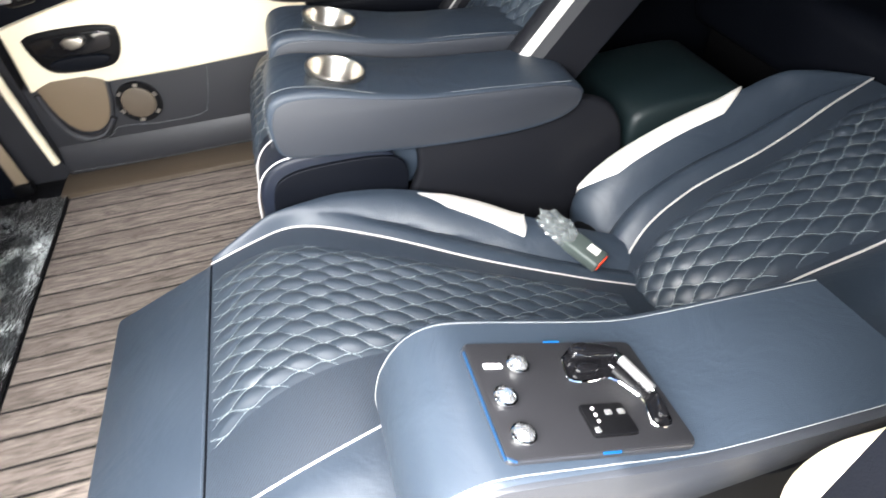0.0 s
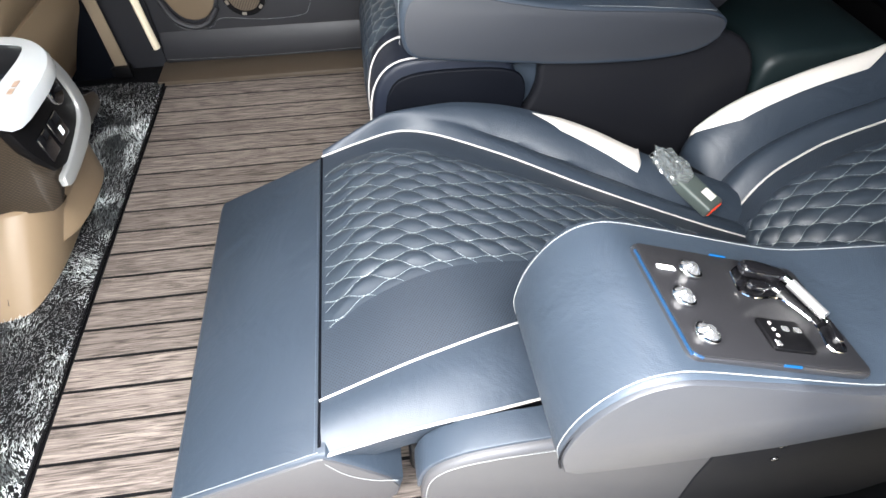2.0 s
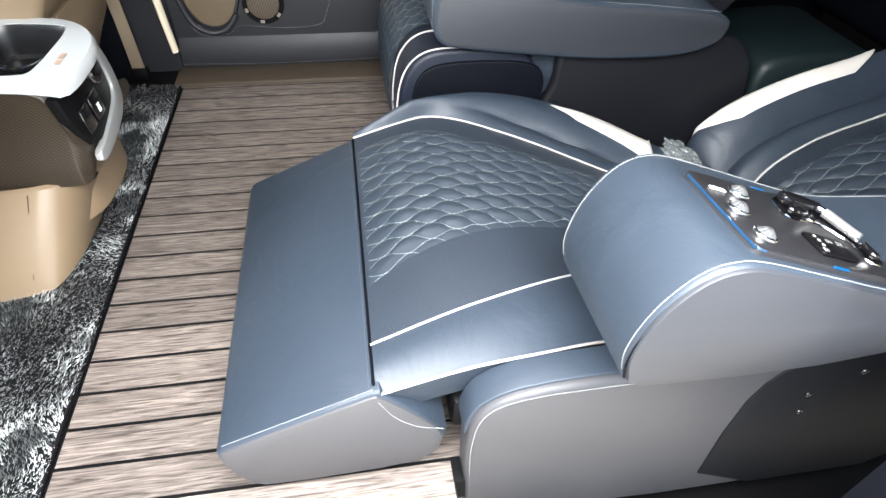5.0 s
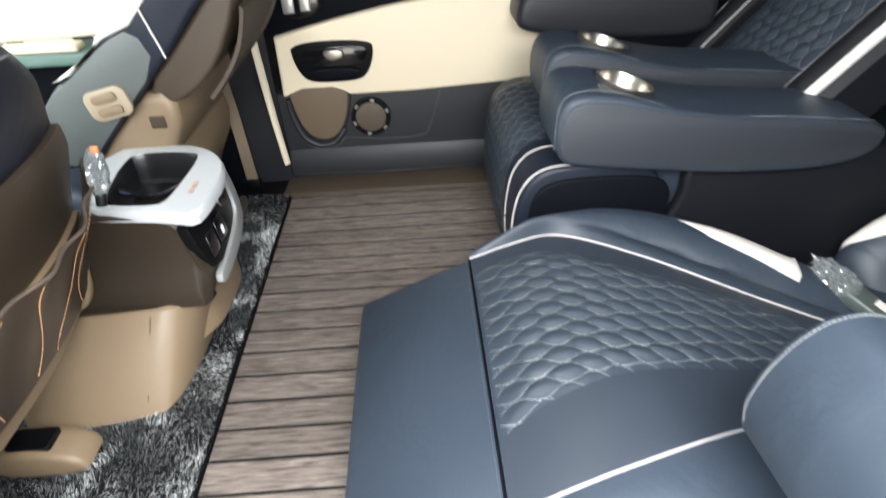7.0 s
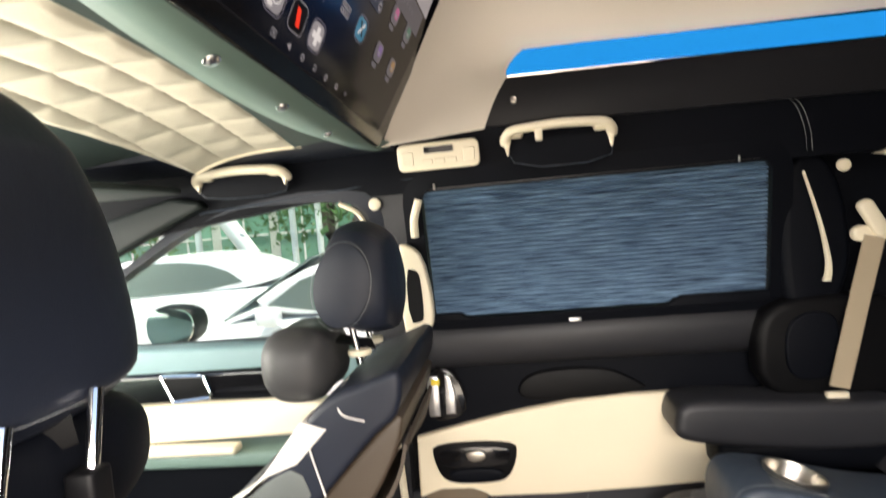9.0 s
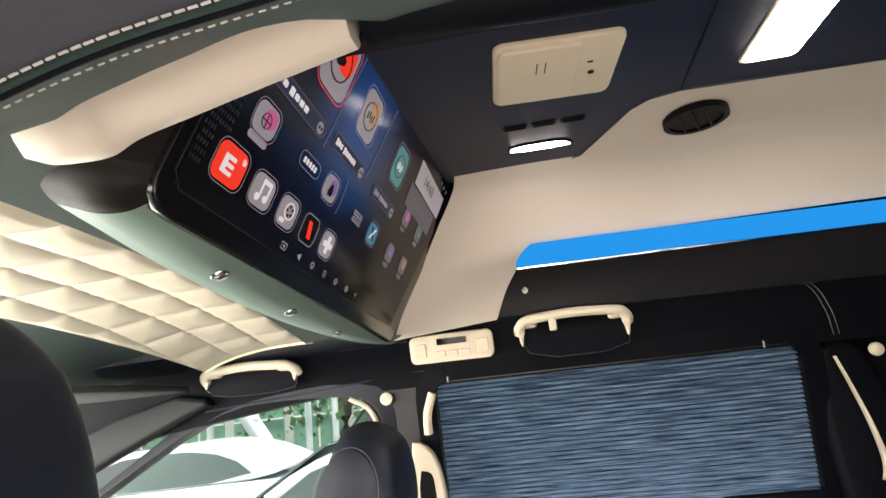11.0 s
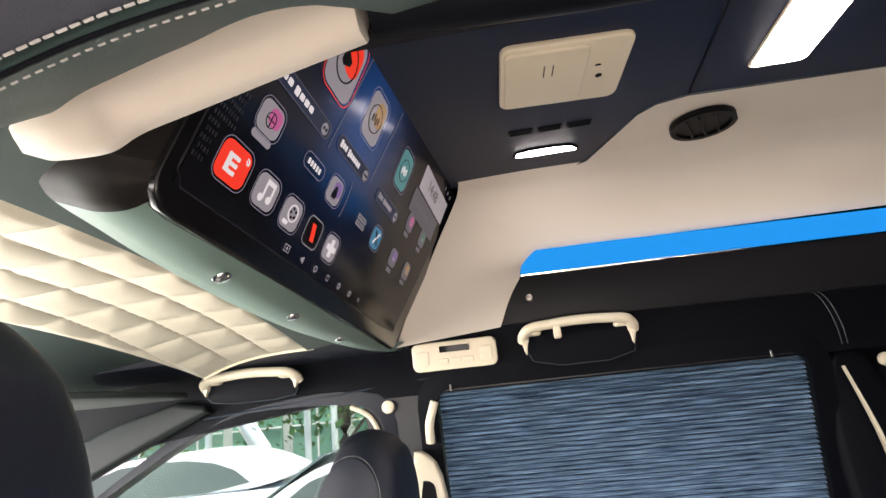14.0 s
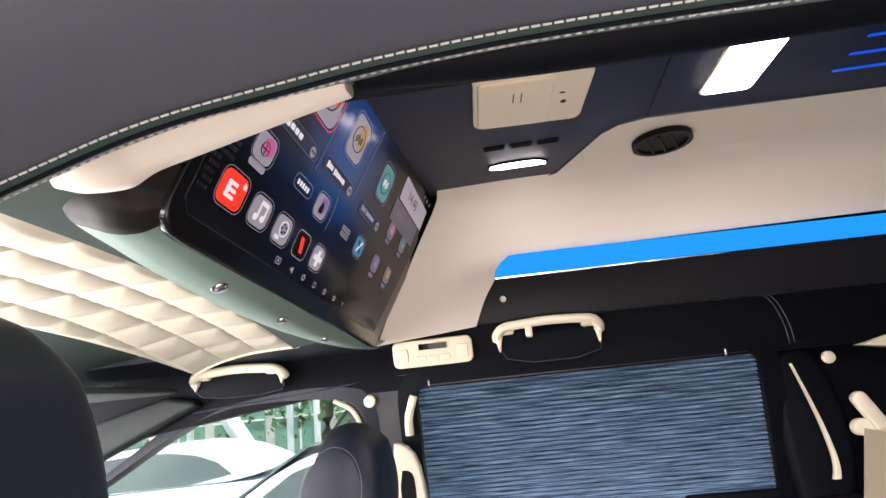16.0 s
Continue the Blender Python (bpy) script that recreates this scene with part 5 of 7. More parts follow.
def console():
    th = thing("rear_console", (-0.12, 0.77, 0.0), "tan console tail with carbon-look sides, white cup holder top and switches", "console")
    # lower shell
    bm = bmesh.new()
    lo = smooth_loop([(-0.42, 0.475), (-0.12, 0.508), (-0.092, 0.545), (-0.075, 0.66), (-0.08, 0.86), (-0.12, 0.93), (-0.42, 0.93)], 2)
    hi = smooth_loop([(-0.42, 0.605), (-0.095, 0.622), (-0.052, 0.655), (-0.018, 0.71), (-0.015, 0.88), (-0.05, 0.935), (-0.42, 0.935)], 2)
    rows = [[bm.verts.new((*p, 0.0)) for p in lo], [bm.verts.new((*p, 0.168)) for p in hi]]
    inn = [(-0.24 + (x + 0.24) * 0.955, 0.77 + (y - 0.77) * 0.94) for x, y in hi]
    rows += [[bm.verts.new((*p, 0.172)) for p in inn], [bm.verts.new((*p, 0.06)) for p in inn]]
    k = len(lo)
    for a, b in zip(rows, rows[1:]):
        for i in range(k):
            bm.faces.new((a[i], a[(i + 1) % k], b[(i + 1) % k], b[i]))
    bm.faces.new(rows[3])
    bm.faces.new(rows[0][::-1])
    part("lower_shell", bm, TAN, th, "tan moulded lower shell")
    # arching hood: a bent strip from the near side of the top down to the tail
    spine = curve([(-0.42, 0.645, 0.362), (-0.15, 0.64, 0.368), (-0.04, 0.636, 0.358), (-0.017, 0.638, 0.325), (-0.008, 0.645, 0.265), (0.0, 0.665, 0.215), (-0.018, 0.69, 0.172)], 8)
    bm = bmesh.new()
    rows = []
    for i, p in enumerate(spine):
        t = i / (len(spine) - 1)
        wall = Vector((-0.022, 0.03, -0.012)) if t > 0.4 else Vector((0, 0.02, -0.018))
        deep = 0.012 + 0.26 * max(0.0, min(1.0, (t - 0.45) * 3))
        rows.append([bm.verts.new(p), bm.verts.new(p + Vector((0.004, 0.004, 0.008))), bm.verts.new(p + Vector((0.008, deep, 0.010))), bm.verts.new(p + wall + Vector((0.0, deep, 0))), bm.verts.new(p + wall)])
    for a, b in zip(rows, rows[1:]):
        for i in range(5):
            bm.faces.new((a[i], a[(i + 1) % 5], b[(i + 1) % 5], b[i]))
    bm.faces.new(rows[0])
    bm.faces.new(rows[-1][::-1])
    carbon = carbon_mat()
    part("tail_hood", bm, carbon, th, "dark brown carbon-look hood", angle=50)

    def side(u, v):
        k = u * (len(spine) - 1)
        p = spine[min(int(k), len(spine) - 1)] + Vector((0.002, 0.004, 0.006))
        foot = Vector((min(p.x, -0.030 + 0.02 * u), 0.640 + 0.028 * u * u, 0.163))
        q = p.lerp(foot, v)
        return q + Vector((0, 0.016 * math.sin(math.pi * min(1, v * 1.2)) * (1 - u), 0))

    part("side_panel", sheet(side, 48, 12, (0, 0.02, 0)), carbon, th, "dark brown carbon-look side panel", angle=60)
    part("shell_top", prism([(x, y + 0.004) for x, y in inn], 0.150, 0.166, "z"), BROWN, th)
    # white top with a cup well
    outer = smooth_loop([(-0.19, 0.650), (-0.06, 0.636), (0.0, 0.622), (0.026, 0.612), (0.038, 0.64), (0.042, 0.76), (0.022, 0.83), (-0.020, 0.880), (-0.07, 0.905), (-0.235, 0.920)], 1)
    well = smooth_loop([(-0.148, 0.672), (-0.122, 0.658), (-0.044, 0.650), (-0.030, 0.672), (-0.024, 0.845), (-0.046, 0.862), (-0.147, 0.874), (-0.176, 0.845)], 1)
    n = 56

    def resample(o):
        o = [(lerp(p[0], q[0], t / 8), lerp(p[1], q[1], t / 8)) for p, q in zip(o, o[1:] + o[:1]) for t in range(8)]
        c = (sum(p[0] for p in o) / len(o), sum(p[1] for p in o) / len(o))
        ang = sorted((math.atan2(p[1] - c[1], p[0] - c[0]), math.hypot(p[0] - c[0], p[1] - c[1])) for p in o)
        a, r = [q[0] for q in ang], [q[1] for q in ang]
        out = []
        for i in range(n):
            t = -math.pi + 2 * math.pi * i / n
            rr = float(np.interp(t, a, r, period=2 * math.pi))
            out.append((c[0] + rr * math.cos(t), c[1] + rr * math.sin(t)))
        return out

    outer, well = resample(outer), resample(well)
    small = [(-0.10 + (x + 0.10) * 0.965, 0.76 + (y - 0.76) * 0.965) for x, y in outer]
    bm = bmesh.new()
    rows = [[bm.verts.new((x, y, z)) for x, y in o] for o, z in ((outer, 0.362), (outer, 0.376), (small, 0.384), (well, 0.386), (well, 0.374))]
    for a, b in zip(rows, rows[1:]):
        for i in range(n):
            bm.faces.new((a[i], a[(i + 1) % n], b[(i + 1) % n], b[i]))
    top = part("top_tray", bm, PEARL, th, "white pearl tray with badge")
    lin = [(-0.095 + (x + 0.095) * 0.985, 0.76 + (y - 0.76) * 0.985) for x, y in well]
    bm = bmesh.new()
    rows = [[bm.verts.new((-0.095 + (x + 0.095) * k2, 0.76 + (y - 0.76) * k2, z)) for x, y in lin] for k2, z in ((1, 0.3855), (0.955, 0.374), (0.92, 0.330), (0.86, 0.324))]
    for a, b in zip(rows, rows[1:]):
        for i in range(n):
            bm.faces.new((a[i], a[(i + 1) % n], b[(i + 1) % n], b[i]))
    bm.faces.new(rows[-1])
    part("cup_well", bm, mat("dark_well", (0.008, 0.008, 0.009), 0.3, vary=0.05), top, "black cup well")
    part("well_divider", tube(curve([(-0.155, 0.745, 0.368), (-0.10, 0.757, 0.345), (-0.034, 0.752, 0.368)], 6), 0.006), GLOSS, top)
    part("badge", box((-0.004, 0.69, 0.3845), (0.004, 0.705, 0.3865)), mat("bronze_badge", (0.30, 0.20, 0.14), 0.4), top, "small bronze badge bars")
    part("badge", box((-0.004, 0.712, 0.3845), (0.004, 0.73, 0.3865)), MATS["bronze_badge"], top, "small bronze badge bars")
    # sloping vent face
    m = Matrix.Translation((-0.002, 0.745, 0.288)) @ Matrix.Rotation(radians(-6), 4, "Y")

    def lay(bm):
        bmesh.ops.transform(bm, matrix=m, verts=bm.verts[:])
        return bm

    face = part("vent_face", lay(prism(smooth_loop([(-0.115, 0.078), (0.105, 0.078), (0.115, -0.04), (0.085, -0.065), (-0.065, -0.07), (-0.105, 0.0)], 1), -0.012, 0.010, "x", 0.004, 2)), BLACK, th, "gloss black switch face")
    rail = [(0.100, 0.088), (0.120, 0.045), (0.126, -0.01), (0.112, -0.058), (0.06, -0.082), (-0.05, -0.092), (-0.09, -0.086), (-0.085, -0.062), (-0.05, -0.064), (0.05, -0.046), (0.084, -0.030), (0.094, -0.004), (0.092, 0.042), (0.080, 0.088)]
    part("silver_frame", lay(prism(smooth_loop(rail, 1), 0.003, 0.017, "x", 0.004, 3)), mat("satin_silver_paint", (0.34, 0.35, 0.345), 0.3, metal=0.4), face, "silver surround")
    part("rotary_knob", lay(disc((0.055, 0.03, 0.009), 0.022, 0.008, "x", 24, 0.003)), GLOSS, face)
    part("knob_ring", lay(ring((0.055, 0.03, 0.0095), 0.0205, 0.0235, 0.004, "x", 28)), SILVER, face, "silver knob ring")
    part("rocker", lay(box((0.009, -0.075, -0.035), (0.015, -0.035, 0.015), 0.004, 2)), GLOSS, face)
    part("rocker", lay(box((0.009, -0.025, -0.035), (0.015, 0.02, 0.015), 0.004, 2)), GLOSS, face)
    part("lit_symbol", lay(box((0.0152, -0.008, -0.024), (0.0158, 0.003, -0.008))), mat("lit_symbol", (0.7, 0.75, 0.75), 0.4, emit=(0.9, 1, 1), power=0.25), face)
    part("panel_seam", tube([(-0.118, 0.6195, 0.165), (-0.128, 0.585, 0.10), (-0.135, 0.532, 0.03)], 0.001, 5), BROWN, th)
    part("flap", prism(smooth_loop([(-0.32, 0.176), (-0.31, 0.286), (-0.22, 0.300), (-0.187, 0.290), (-0.200, 0.225), (-0.228, 0.190)], 2), 0.612, 0.632, "y", 0.006), TAN, th, "raised tan flap")


console()


def small_rail_cover():
    th = thing("seat_rail_cover", (-0.25, 0.40, 0.0), "tan seat rail cover on the rug", "rail cover")
    part("cap", prism(smooth_loop([(-0.36, 0.0), (-0.36, 0.06), (-0.27, 0.065), (-0.20, 0.045), (-0.19, 0.0)], 2), 0.40, 0.47, "y", 0.012, 3), TAN, th)
    part("slot", prism(rrect(0.075, 0.045, 0.006, 3, -0.285, 0.435), 0.040, 0.0685, "z", 0.002, 1), BLACK, th, "dark open slot")


small_rail_cover()

# ---- front seats, seen from behind ----


def driver_seat():
    th = thing("driver_seat", (-0.3, 0.385, 0.0), "navy driver seat with brown back shell and tan lower cover", "seat", "front seats")
    cy = 0.385

    def shell(u, v, d0, d1, half, top):
        a = v * 2 - 1
        s = lerp(top, 0.66, u)
        z = 0.765 - 0.86 * s
        x = 0.015 - 0.46 * s + 0.16 * max(0.0, s - 0.25)
        return Vector((x + lerp(d1, d0, abs(a) ** 2.4) - 0.075 * max(0.0, 1 - s / 0.16) ** 2, cy + a * half * (1 - 0.64 * max(0.0, 1 - s / 0.30) ** 1.1), z - 0.03 * abs(a) ** 3 * max(0.0, 1 - s / 0.2)))

    # driver seat leather takes the darkened navy in place of shade
    part("backrest", sheet(lambda u, v: shell(u, v, -0.045, -0.005, 0.272, 0.0), 30, 26, (-0.12, 0, 0.0)), NAVY_DIM, th, "navy leather backrest")
    part("back_shell", sheet(lambda u, v: shell(u, v, -0.03, 0.008, 0.268, 0.25), 24, 24, (-0.05, 0, 0.0)), BROWN, th, "brown plastic back shell")
    part("lower_cover", sheet(lambda u, v: shell(u, v, -0.02, 0.020, 0.266, 0.44), 16, 24, (-0.05, 0, 0.0)), TAN, th, "tan lower back cover")
    part("cushion", prism(smooth_loop([(-0.95, 0.12), (-0.98, 0.28), (-0.7, 0.32), (-0.32, 0.28), (-0.30, 0.12)], 2), cy - 0.22, cy + 0.19, "y", 0.04, 4), NAVY_DIM, th)
    part("plinth", box((-0.85, cy - 0.18, 0.0), (-0.40, cy + 0.12, 0.14), 0.02, 2), TAN, th)
    for k in (0.10, 0.125):
        stitches([shell(k, v, -0.045, -0.005, 0.272, 0.0) + Vector((0.002, 0, 0.002)) for v in np.linspace(0.06, 0.94, 50)], th, 0.001)
    return th, shell


def passenger_seat():
    th = thing("passenger_seat", (-0.2, 1.1, 0.0), "reclined navy passenger seat with brown and tan back shell", "seat", "front seats")
    side = smooth_loop([(0.112, 0.795), (0.05, 0.772), (-0.03, 0.748), (-0.09, 0.69), (-0.185, 0.575), (-0.30, 0.51), (-0.40, 0.36), (-0.27, 0.34), (-0.188, 0.433), (-0.06, 0.554), (0.045, 0.669), (0.10, 0.705)], 2)
    # backrest in the darkened navy, standing for shade on its leather
    part("backrest", prism(side, 0.885, 1.335, "y", 0.028, 4), NAVY_DIM, th, "navy leather backrest")
    up = smooth_loop([(0.104, 0.712), (0.045, 0.668), (-0.045, 0.57), (-0.115, 0.505), (-0.095, 0.462), (-0.03, 0.485), (0.035, 0.545), (0.088, 0.64)], 1)
    part("back_shell", prism(up, 0.905, 1.315, "y", 0.015, 3), BROWN, th, "dark brown upper back shell")
    low = smooth_loop([(-0.10, 0.512), (-0.19, 0.432), (-0.28, 0.34), (-0.24, 0.25), (-0.11, 0.34), (-0.055, 0.46)], 1)
    lc = part("lower_cover", prism(low, 0.897, 1.322, "y", 0.02, 3), TAN, th, "tan lower back cover")
    part("recess", box((-0.125, 0.892, 0.425), (-0.095, 0.898, 0.45), 0.002, 1), BROWN, lc)
    part("cushion", prism(smooth_loop([(-1.0, 0.12), (-1.02, 0.30), (-0.7, 0.34), (-0.32, 0.32), (-0.26, 0.2), (-0.3, 0.12)], 2), 0.89, 1.32, "y", 0.04, 4), NAVY, th)
    part("plinth", box((-0.95, 0.93, 0.0), (-0.42, 1.28, 0.16), 0.02, 2), BROWN, th)
    for a, b in (((-0.087, 0.69), (-0.05, 0.565)), ((-0.02, 0.745), (0.035, 0.70))):
        part("piping", tube(curve([(a[0] - 0.002, 1.0, a[1] + 0.004), (a[0] + 0.004, 0.905, a[1] - 0.002), (a[0] + 0.014, 0.8835, a[1] - 0.03), (b[0], 0.8835, b[1])], 6), 0.0022), PIPE, th, "white piping")
    # grey side leather, its colour lightened for light from the driver's window
    side2 = smooth_loop([(-0.096, 0.622), (-0.155, 0.600), (-0.235, 0.540), (-0.305, 0.495), (-0.375, 0.378), (-0.275, 0.350), (-0.192, 0.437), (-0.070, 0.552)], 1)
    part("side_panel", prism(side2, 0.8825, 0.895, "y", 0.003, 2), mat("window_lit_grey_leather", (0.080, 0.090, 0.087), 0.45, grain=0.0006, grain_size=700), th, "grey leather side, paled in colour for window light")
    part("skirt", prism(smooth_loop([(-0.30, 0.36), (-0.11, 0.37), (-0.10, 0.28), (-0.16, 0.17), (-0.21, 0.06), (-0.34, 0.06)], 1), 0.948, 1.32, "y", 0.02, 3), TAN, th, "tan lower skirt")
    part("white_insert", prism([(-0.083, 0.704), (-0.137, 0.640), (-0.188, 0.580), (-0.275, 0.529), (-0.235, 0.543), (-0.155, 0.604), (-0.098, 0.626), (-0.036, 0.688)], 0.8815, 0.955, "y", 0.020, 5), WHITE, th, "white leather insert")
    # folded pocket hanging behind the shell
    part("folded_pocket", sheet(lambda u, v: (0.092 - 0.10 * u + 0.02 * math.sin(math.pi * u), lerp(0.93, 1.29, v), 0.64 - 0.17 * u), 8, 6, (0.006, 0, -0.006)), MATS["taupe_hem"], th, "folded taupe pocket flap")
    return th


def headrest(th, c, w, h, d, tilt, oval=True, gap=0.05, posts=(-0.055, 0.055), back=0.0):
    """A headrest pad on two posts, over a seat."""
    bm = bmesh.new()
    bmesh.ops.create_cube(bm, size=1)
    bmesh.ops.subdivide_edges(bm, edges=bm.edges[:], cuts=15, use_grid_fill=True)
    for v in bm.verts:
        p = v.co * 2
        q = Vector([p[i] * math.sqrt(max(0.0, 1 - 0.36 * p[(i + 1) % 3] ** 2 - 0.36 * p[(i + 2) % 3] ** 2 + 0.17 * p[(i + 1) % 3] ** 2 * p[(i + 2) % 3] ** 2)) for i in range(3)])
        narrow = 1 - 0.20 * max(0, q.z) ** 2 - 0.10 * max(0, -q.z) ** 2
        v.co = Vector((q.x * d / 2 * (1 - 0.18 * q.z) - 0.014 * q.z, q.y * w / 2 * narrow, q.z * h / 2))
    m = Matrix.Translation(c) @ Matrix.Rotation(tilt, 4, "Y")
    bmesh.ops.transform(bm, matrix=m, verts=bm.verts[:])
    pad = part("headrest", bm, NAVY_DIM, th, "navy leather headrest")
    if oval:
        def on_side(a, k, out):
            return m @ Vector((-0.016 + k * 0.35 * d * math.cos(a), -w / 2 * 0.985 - out - 0.002 + 0.004 * k * k, k * 0.38 * h * math.sin(a) - 0.012))

        stitches([on_side(a, 1.0, 0.002) for a in np.linspace(0, 2 * math.pi, 60)], pad)
        part("side_oval", sheet(lambda u, v: on_side(2 * math.pi * v, u * 0.94, 0.004 - 0.004 * u ** 4), 8, 32), NAVY_DIM, pad, "stitched oval side panel")
    for s in posts:
        a = m @ Vector((back, s, -h * 0.42))
        b = a + Vector((0.012, 0, -gap - 0.06))
        post = part("post", tube([a, b], 0.0065, 10), CHROME, th, "chrome headrest post")
        part("post_collar", disc((b.x, b.y, b.z + 0.018), 0.024, 0.012, "z", 20, 0.004), CREAM_PLASTIC, post, "cream collar")
    return pad


def neck_pillow(c, r, th_label, strap_to, cover=None):
    th = thing("neck_pillow", c, th_label, "pillow", "neck pillows")
    bm = bmesh.new()
    bmesh.ops.create_uvsphere(bm, u_segments=40, v_segments=24, radius=1)
    for v in bm.verts:
        q = [math.copysign(abs(a) ** 0.78, a) for a in v.co]
        pinch = 1 - 0.10 * math.cos(math.pi * q[1]) * (abs(q[1]) < 0.5)
        v.co = Vector((c[0] + r[0] * q[0] * pinch, c[1] + r[1] * q[1], c[2] + r[2] * q[2] * pinch))
    # default cover is greyed for the light its leather reflects
    part("pad", bm, cover or mat("leather_grey_sheen", (0.030, 0.030, 0.031), 0.5, grain=0.0006, grain_size=700, spec=0.35), th, "rounded leather pad")
    part("strap", strap_mesh([Vector(c) + Vector((r[0] * 0.7, 0, r[2] * 0.5)), strap_to], 0.045, (0, -0.3, 1)), BLACK, th)


drv, drv_shell = driver_seat()


def driver_headrest():
    """A pad wider at its foot, on two leaning posts with a sleeve and cream collars."""
    half = [(0.0, 0.122), (0.03, 0.147), (0.08, 0.150), (0.16, 0.134), (0.22, 0.108), (0.266, 0.074), (0.298, 0.036), (0.312, 0.004)]
    cy, z0 = 0.374, 0.898

    def at(a, w, out=1.0):
        """Round the pad at angle a, at the share w of its height."""
        z = w * 0.312
        d = 0.066 * (1 - 0.25 * w) * min(1.0, (w * 9 + 0.35) ** 0.5, ((1 - w) * 5 + 0.02) ** 0.5)
        c, sn = math.cos(a), math.sin(a)
        return Vector((-0.158 + out * d * abs(c) ** 0.6 * (1 if c > 0 else -1), cy + out * along(half, z) * abs(sn) ** 0.55 * (1 if sn > 0 else -1), z0 + z - 0.012 * (1 - abs(sn)) * (1 - w)))

    bm = sheet(lambda u, v: at(2 * math.pi * u, v), 72, 40)
    for w in (0.0, 1.0):
        bm.faces.new([bm.verts.new(at(2 * math.pi * k / 48, w)) for k in range(48)])
    bmesh.ops.remove_doubles(bm, verts=bm.verts[:], dist=0.0004)
    pad = part("headrest", bm, NAVY_DIM, drv, "navy leather headrest", angle=60)
    stitches([at(1.12, w, 1.004) for w in np.linspace(0.03, 0.9, 50)], pad, 0.0008)
    stitches([at(a, 0.055, 1.004) for a in np.linspace(-1.1, 1.1, 40)], pad, 0.0007)
    for y in (0.352, 0.250):
        post = part("post", tube([(-0.086, y + 0.052, 0.915), (-0.078, y + 0.018, 0.815), (-0.074, y, 0.752)], 0.0068, 12), CHROME, drv, "chrome headrest post")
        part("post_sleeve", prism(rrect(0.030, 0.030, 0.006, 3, -0.080, y + 0.022), 0.806, 0.850, "z", 0.004, 2), BLACK, post, "black post sleeve")
        part("post_collar", prism([(-0.074 + 0.022 * math.cos(k * 0.3142), y + 0.034 * math.sin(k * 0.3142)) for k in range(20)], 0.758, 0.774, "z", 0.005, 3), CREAM_PLASTIC, post, "cream collar")


driver_headrest()
neck_pillow((-0.165, 0.385, 0.826), (0.06, 0.170, 0.074), "black neck pillow strapped under the driver headrest", Vector((-0.13, 0.385, 0.90)), NAVY_DARK)


def net_pocket():
    th = thing("seat_pocket", (-0.05, 0.4, 0.40), "brown stitched seat-back pocket with a sagging hem", "pocket")

    def f(u, v, bag=0.045):
        sag = 0.05 * math.sin(math.pi * v) * (1 - u)
        p = drv_shell(lerp(0.28, 0.86, u) + sag, lerp(0.02, 0.98, v), -0.016, 0.028, 0.272, 0.20)
        return p + Vector((bag * (1 - u) ** 2 * math.sin(math.pi * v) + 0.006 * math.sin(v * 31) * (1 - u) + 0.008, 0, 0))

    part("pocket_front", sheet(f, 20, 60, (-0.004, 0, 0)), mat("dark_brown_leather", (0.028, 0.020, 0.0145), 0.42, grain=0.0005, grain_size=700), th)
    part("hem", tube([f(0, v) for v in np.linspace(0, 1, 60)], 0.0028), mat("taupe_hem", (0.055, 0.041, 0.030), 0.6), th, "dark taupe hem")
    orange = mat("orange_thread", (0.45, 0.24, 0.12), 0.7)
    for v in (0.12, 0.30, 0.48, 0.66, 0.84):
        stitches([f(u, v + 0.05 * math.sin(u * 5 + v * 9)) + Vector((0.003, 0, 0)) for u in np.linspace(0.06, 0.95, 20)], th, 0.0009, 0.005, 0.003, orange)
    w = thing("wrapped_item", (-0.10, 0.53, 0.44), "small bottle in clear wrap with an orange cap", "packet")
    bm = bmesh.new()
    bmesh.ops.create_icosphere(bm, subdivisions=4, radius=1)
    for q in bm.verts:
        n = 1 + 0.3 * noise.noise(q.co * 2.9) + 0.2 * noise.noise(q.co * 8)
        q.co = Vector((q.co.x * 0.015 * n, q.co.y * 0.017 * n, 0.055 + q.co.z * 0.034 * n))
    tilt = Matrix.Translation((-0.077, 0.558, 0.436)) @ Matrix.Rotation(radians(-27), 4, "X")

    def lean(bm):
        bmesh.ops.transform(bm, matrix=tilt, verts=bm.verts[:])
        return bm

    part("wrap", lean(bm), FILM, w, angle=12)
    part("bottle", lean(disc((0, 0, 0.005), 0.008, 0.075, "z", 14, 0.003)), BLACK, w)
    part("cap", lean(disc((0, 0, 0.082), 0.006, 0.014, "z", 14, 0.002)), mat("orange_plastic", (0.8, 0.18, 0.04), 0.4), w, "orange cap")


net_pocket()

pas = passenger_seat()
headrest(pas, (0.012, 1.07, 0.943), 0.235, 0.225, 0.165, radians(14), gap=0.02)
neck_pillow((-0.110, 1.02, 0.788), (0.078, 0.11, 0.080), "leather neck pillow strapped to passenger headrest, reflected light in its grey", Vector((0.02, 1.06, 0.80)))


def switch_plate():
    th = thing("seat_switch", (-0.16, 0.83, 0.47), "cream seat switch plate with rocker buttons", "switch")
    m = Matrix.Translation((-0.183, 0.880, 0.487)) @ Matrix.Rotation(radians(-12), 4, "Y")

    def lay(bm):
        bmesh.ops.transform(bm, matrix=m, verts=bm.verts[:])
        return bm

    part("plate", lay(prism(rrect(0.085, 0.06, 0.018, 5), -0.006, 0.004, "y", 0.003, 2)), mat("beige_plastic", (0.30, 0.245, 0.175), 0.45), th)
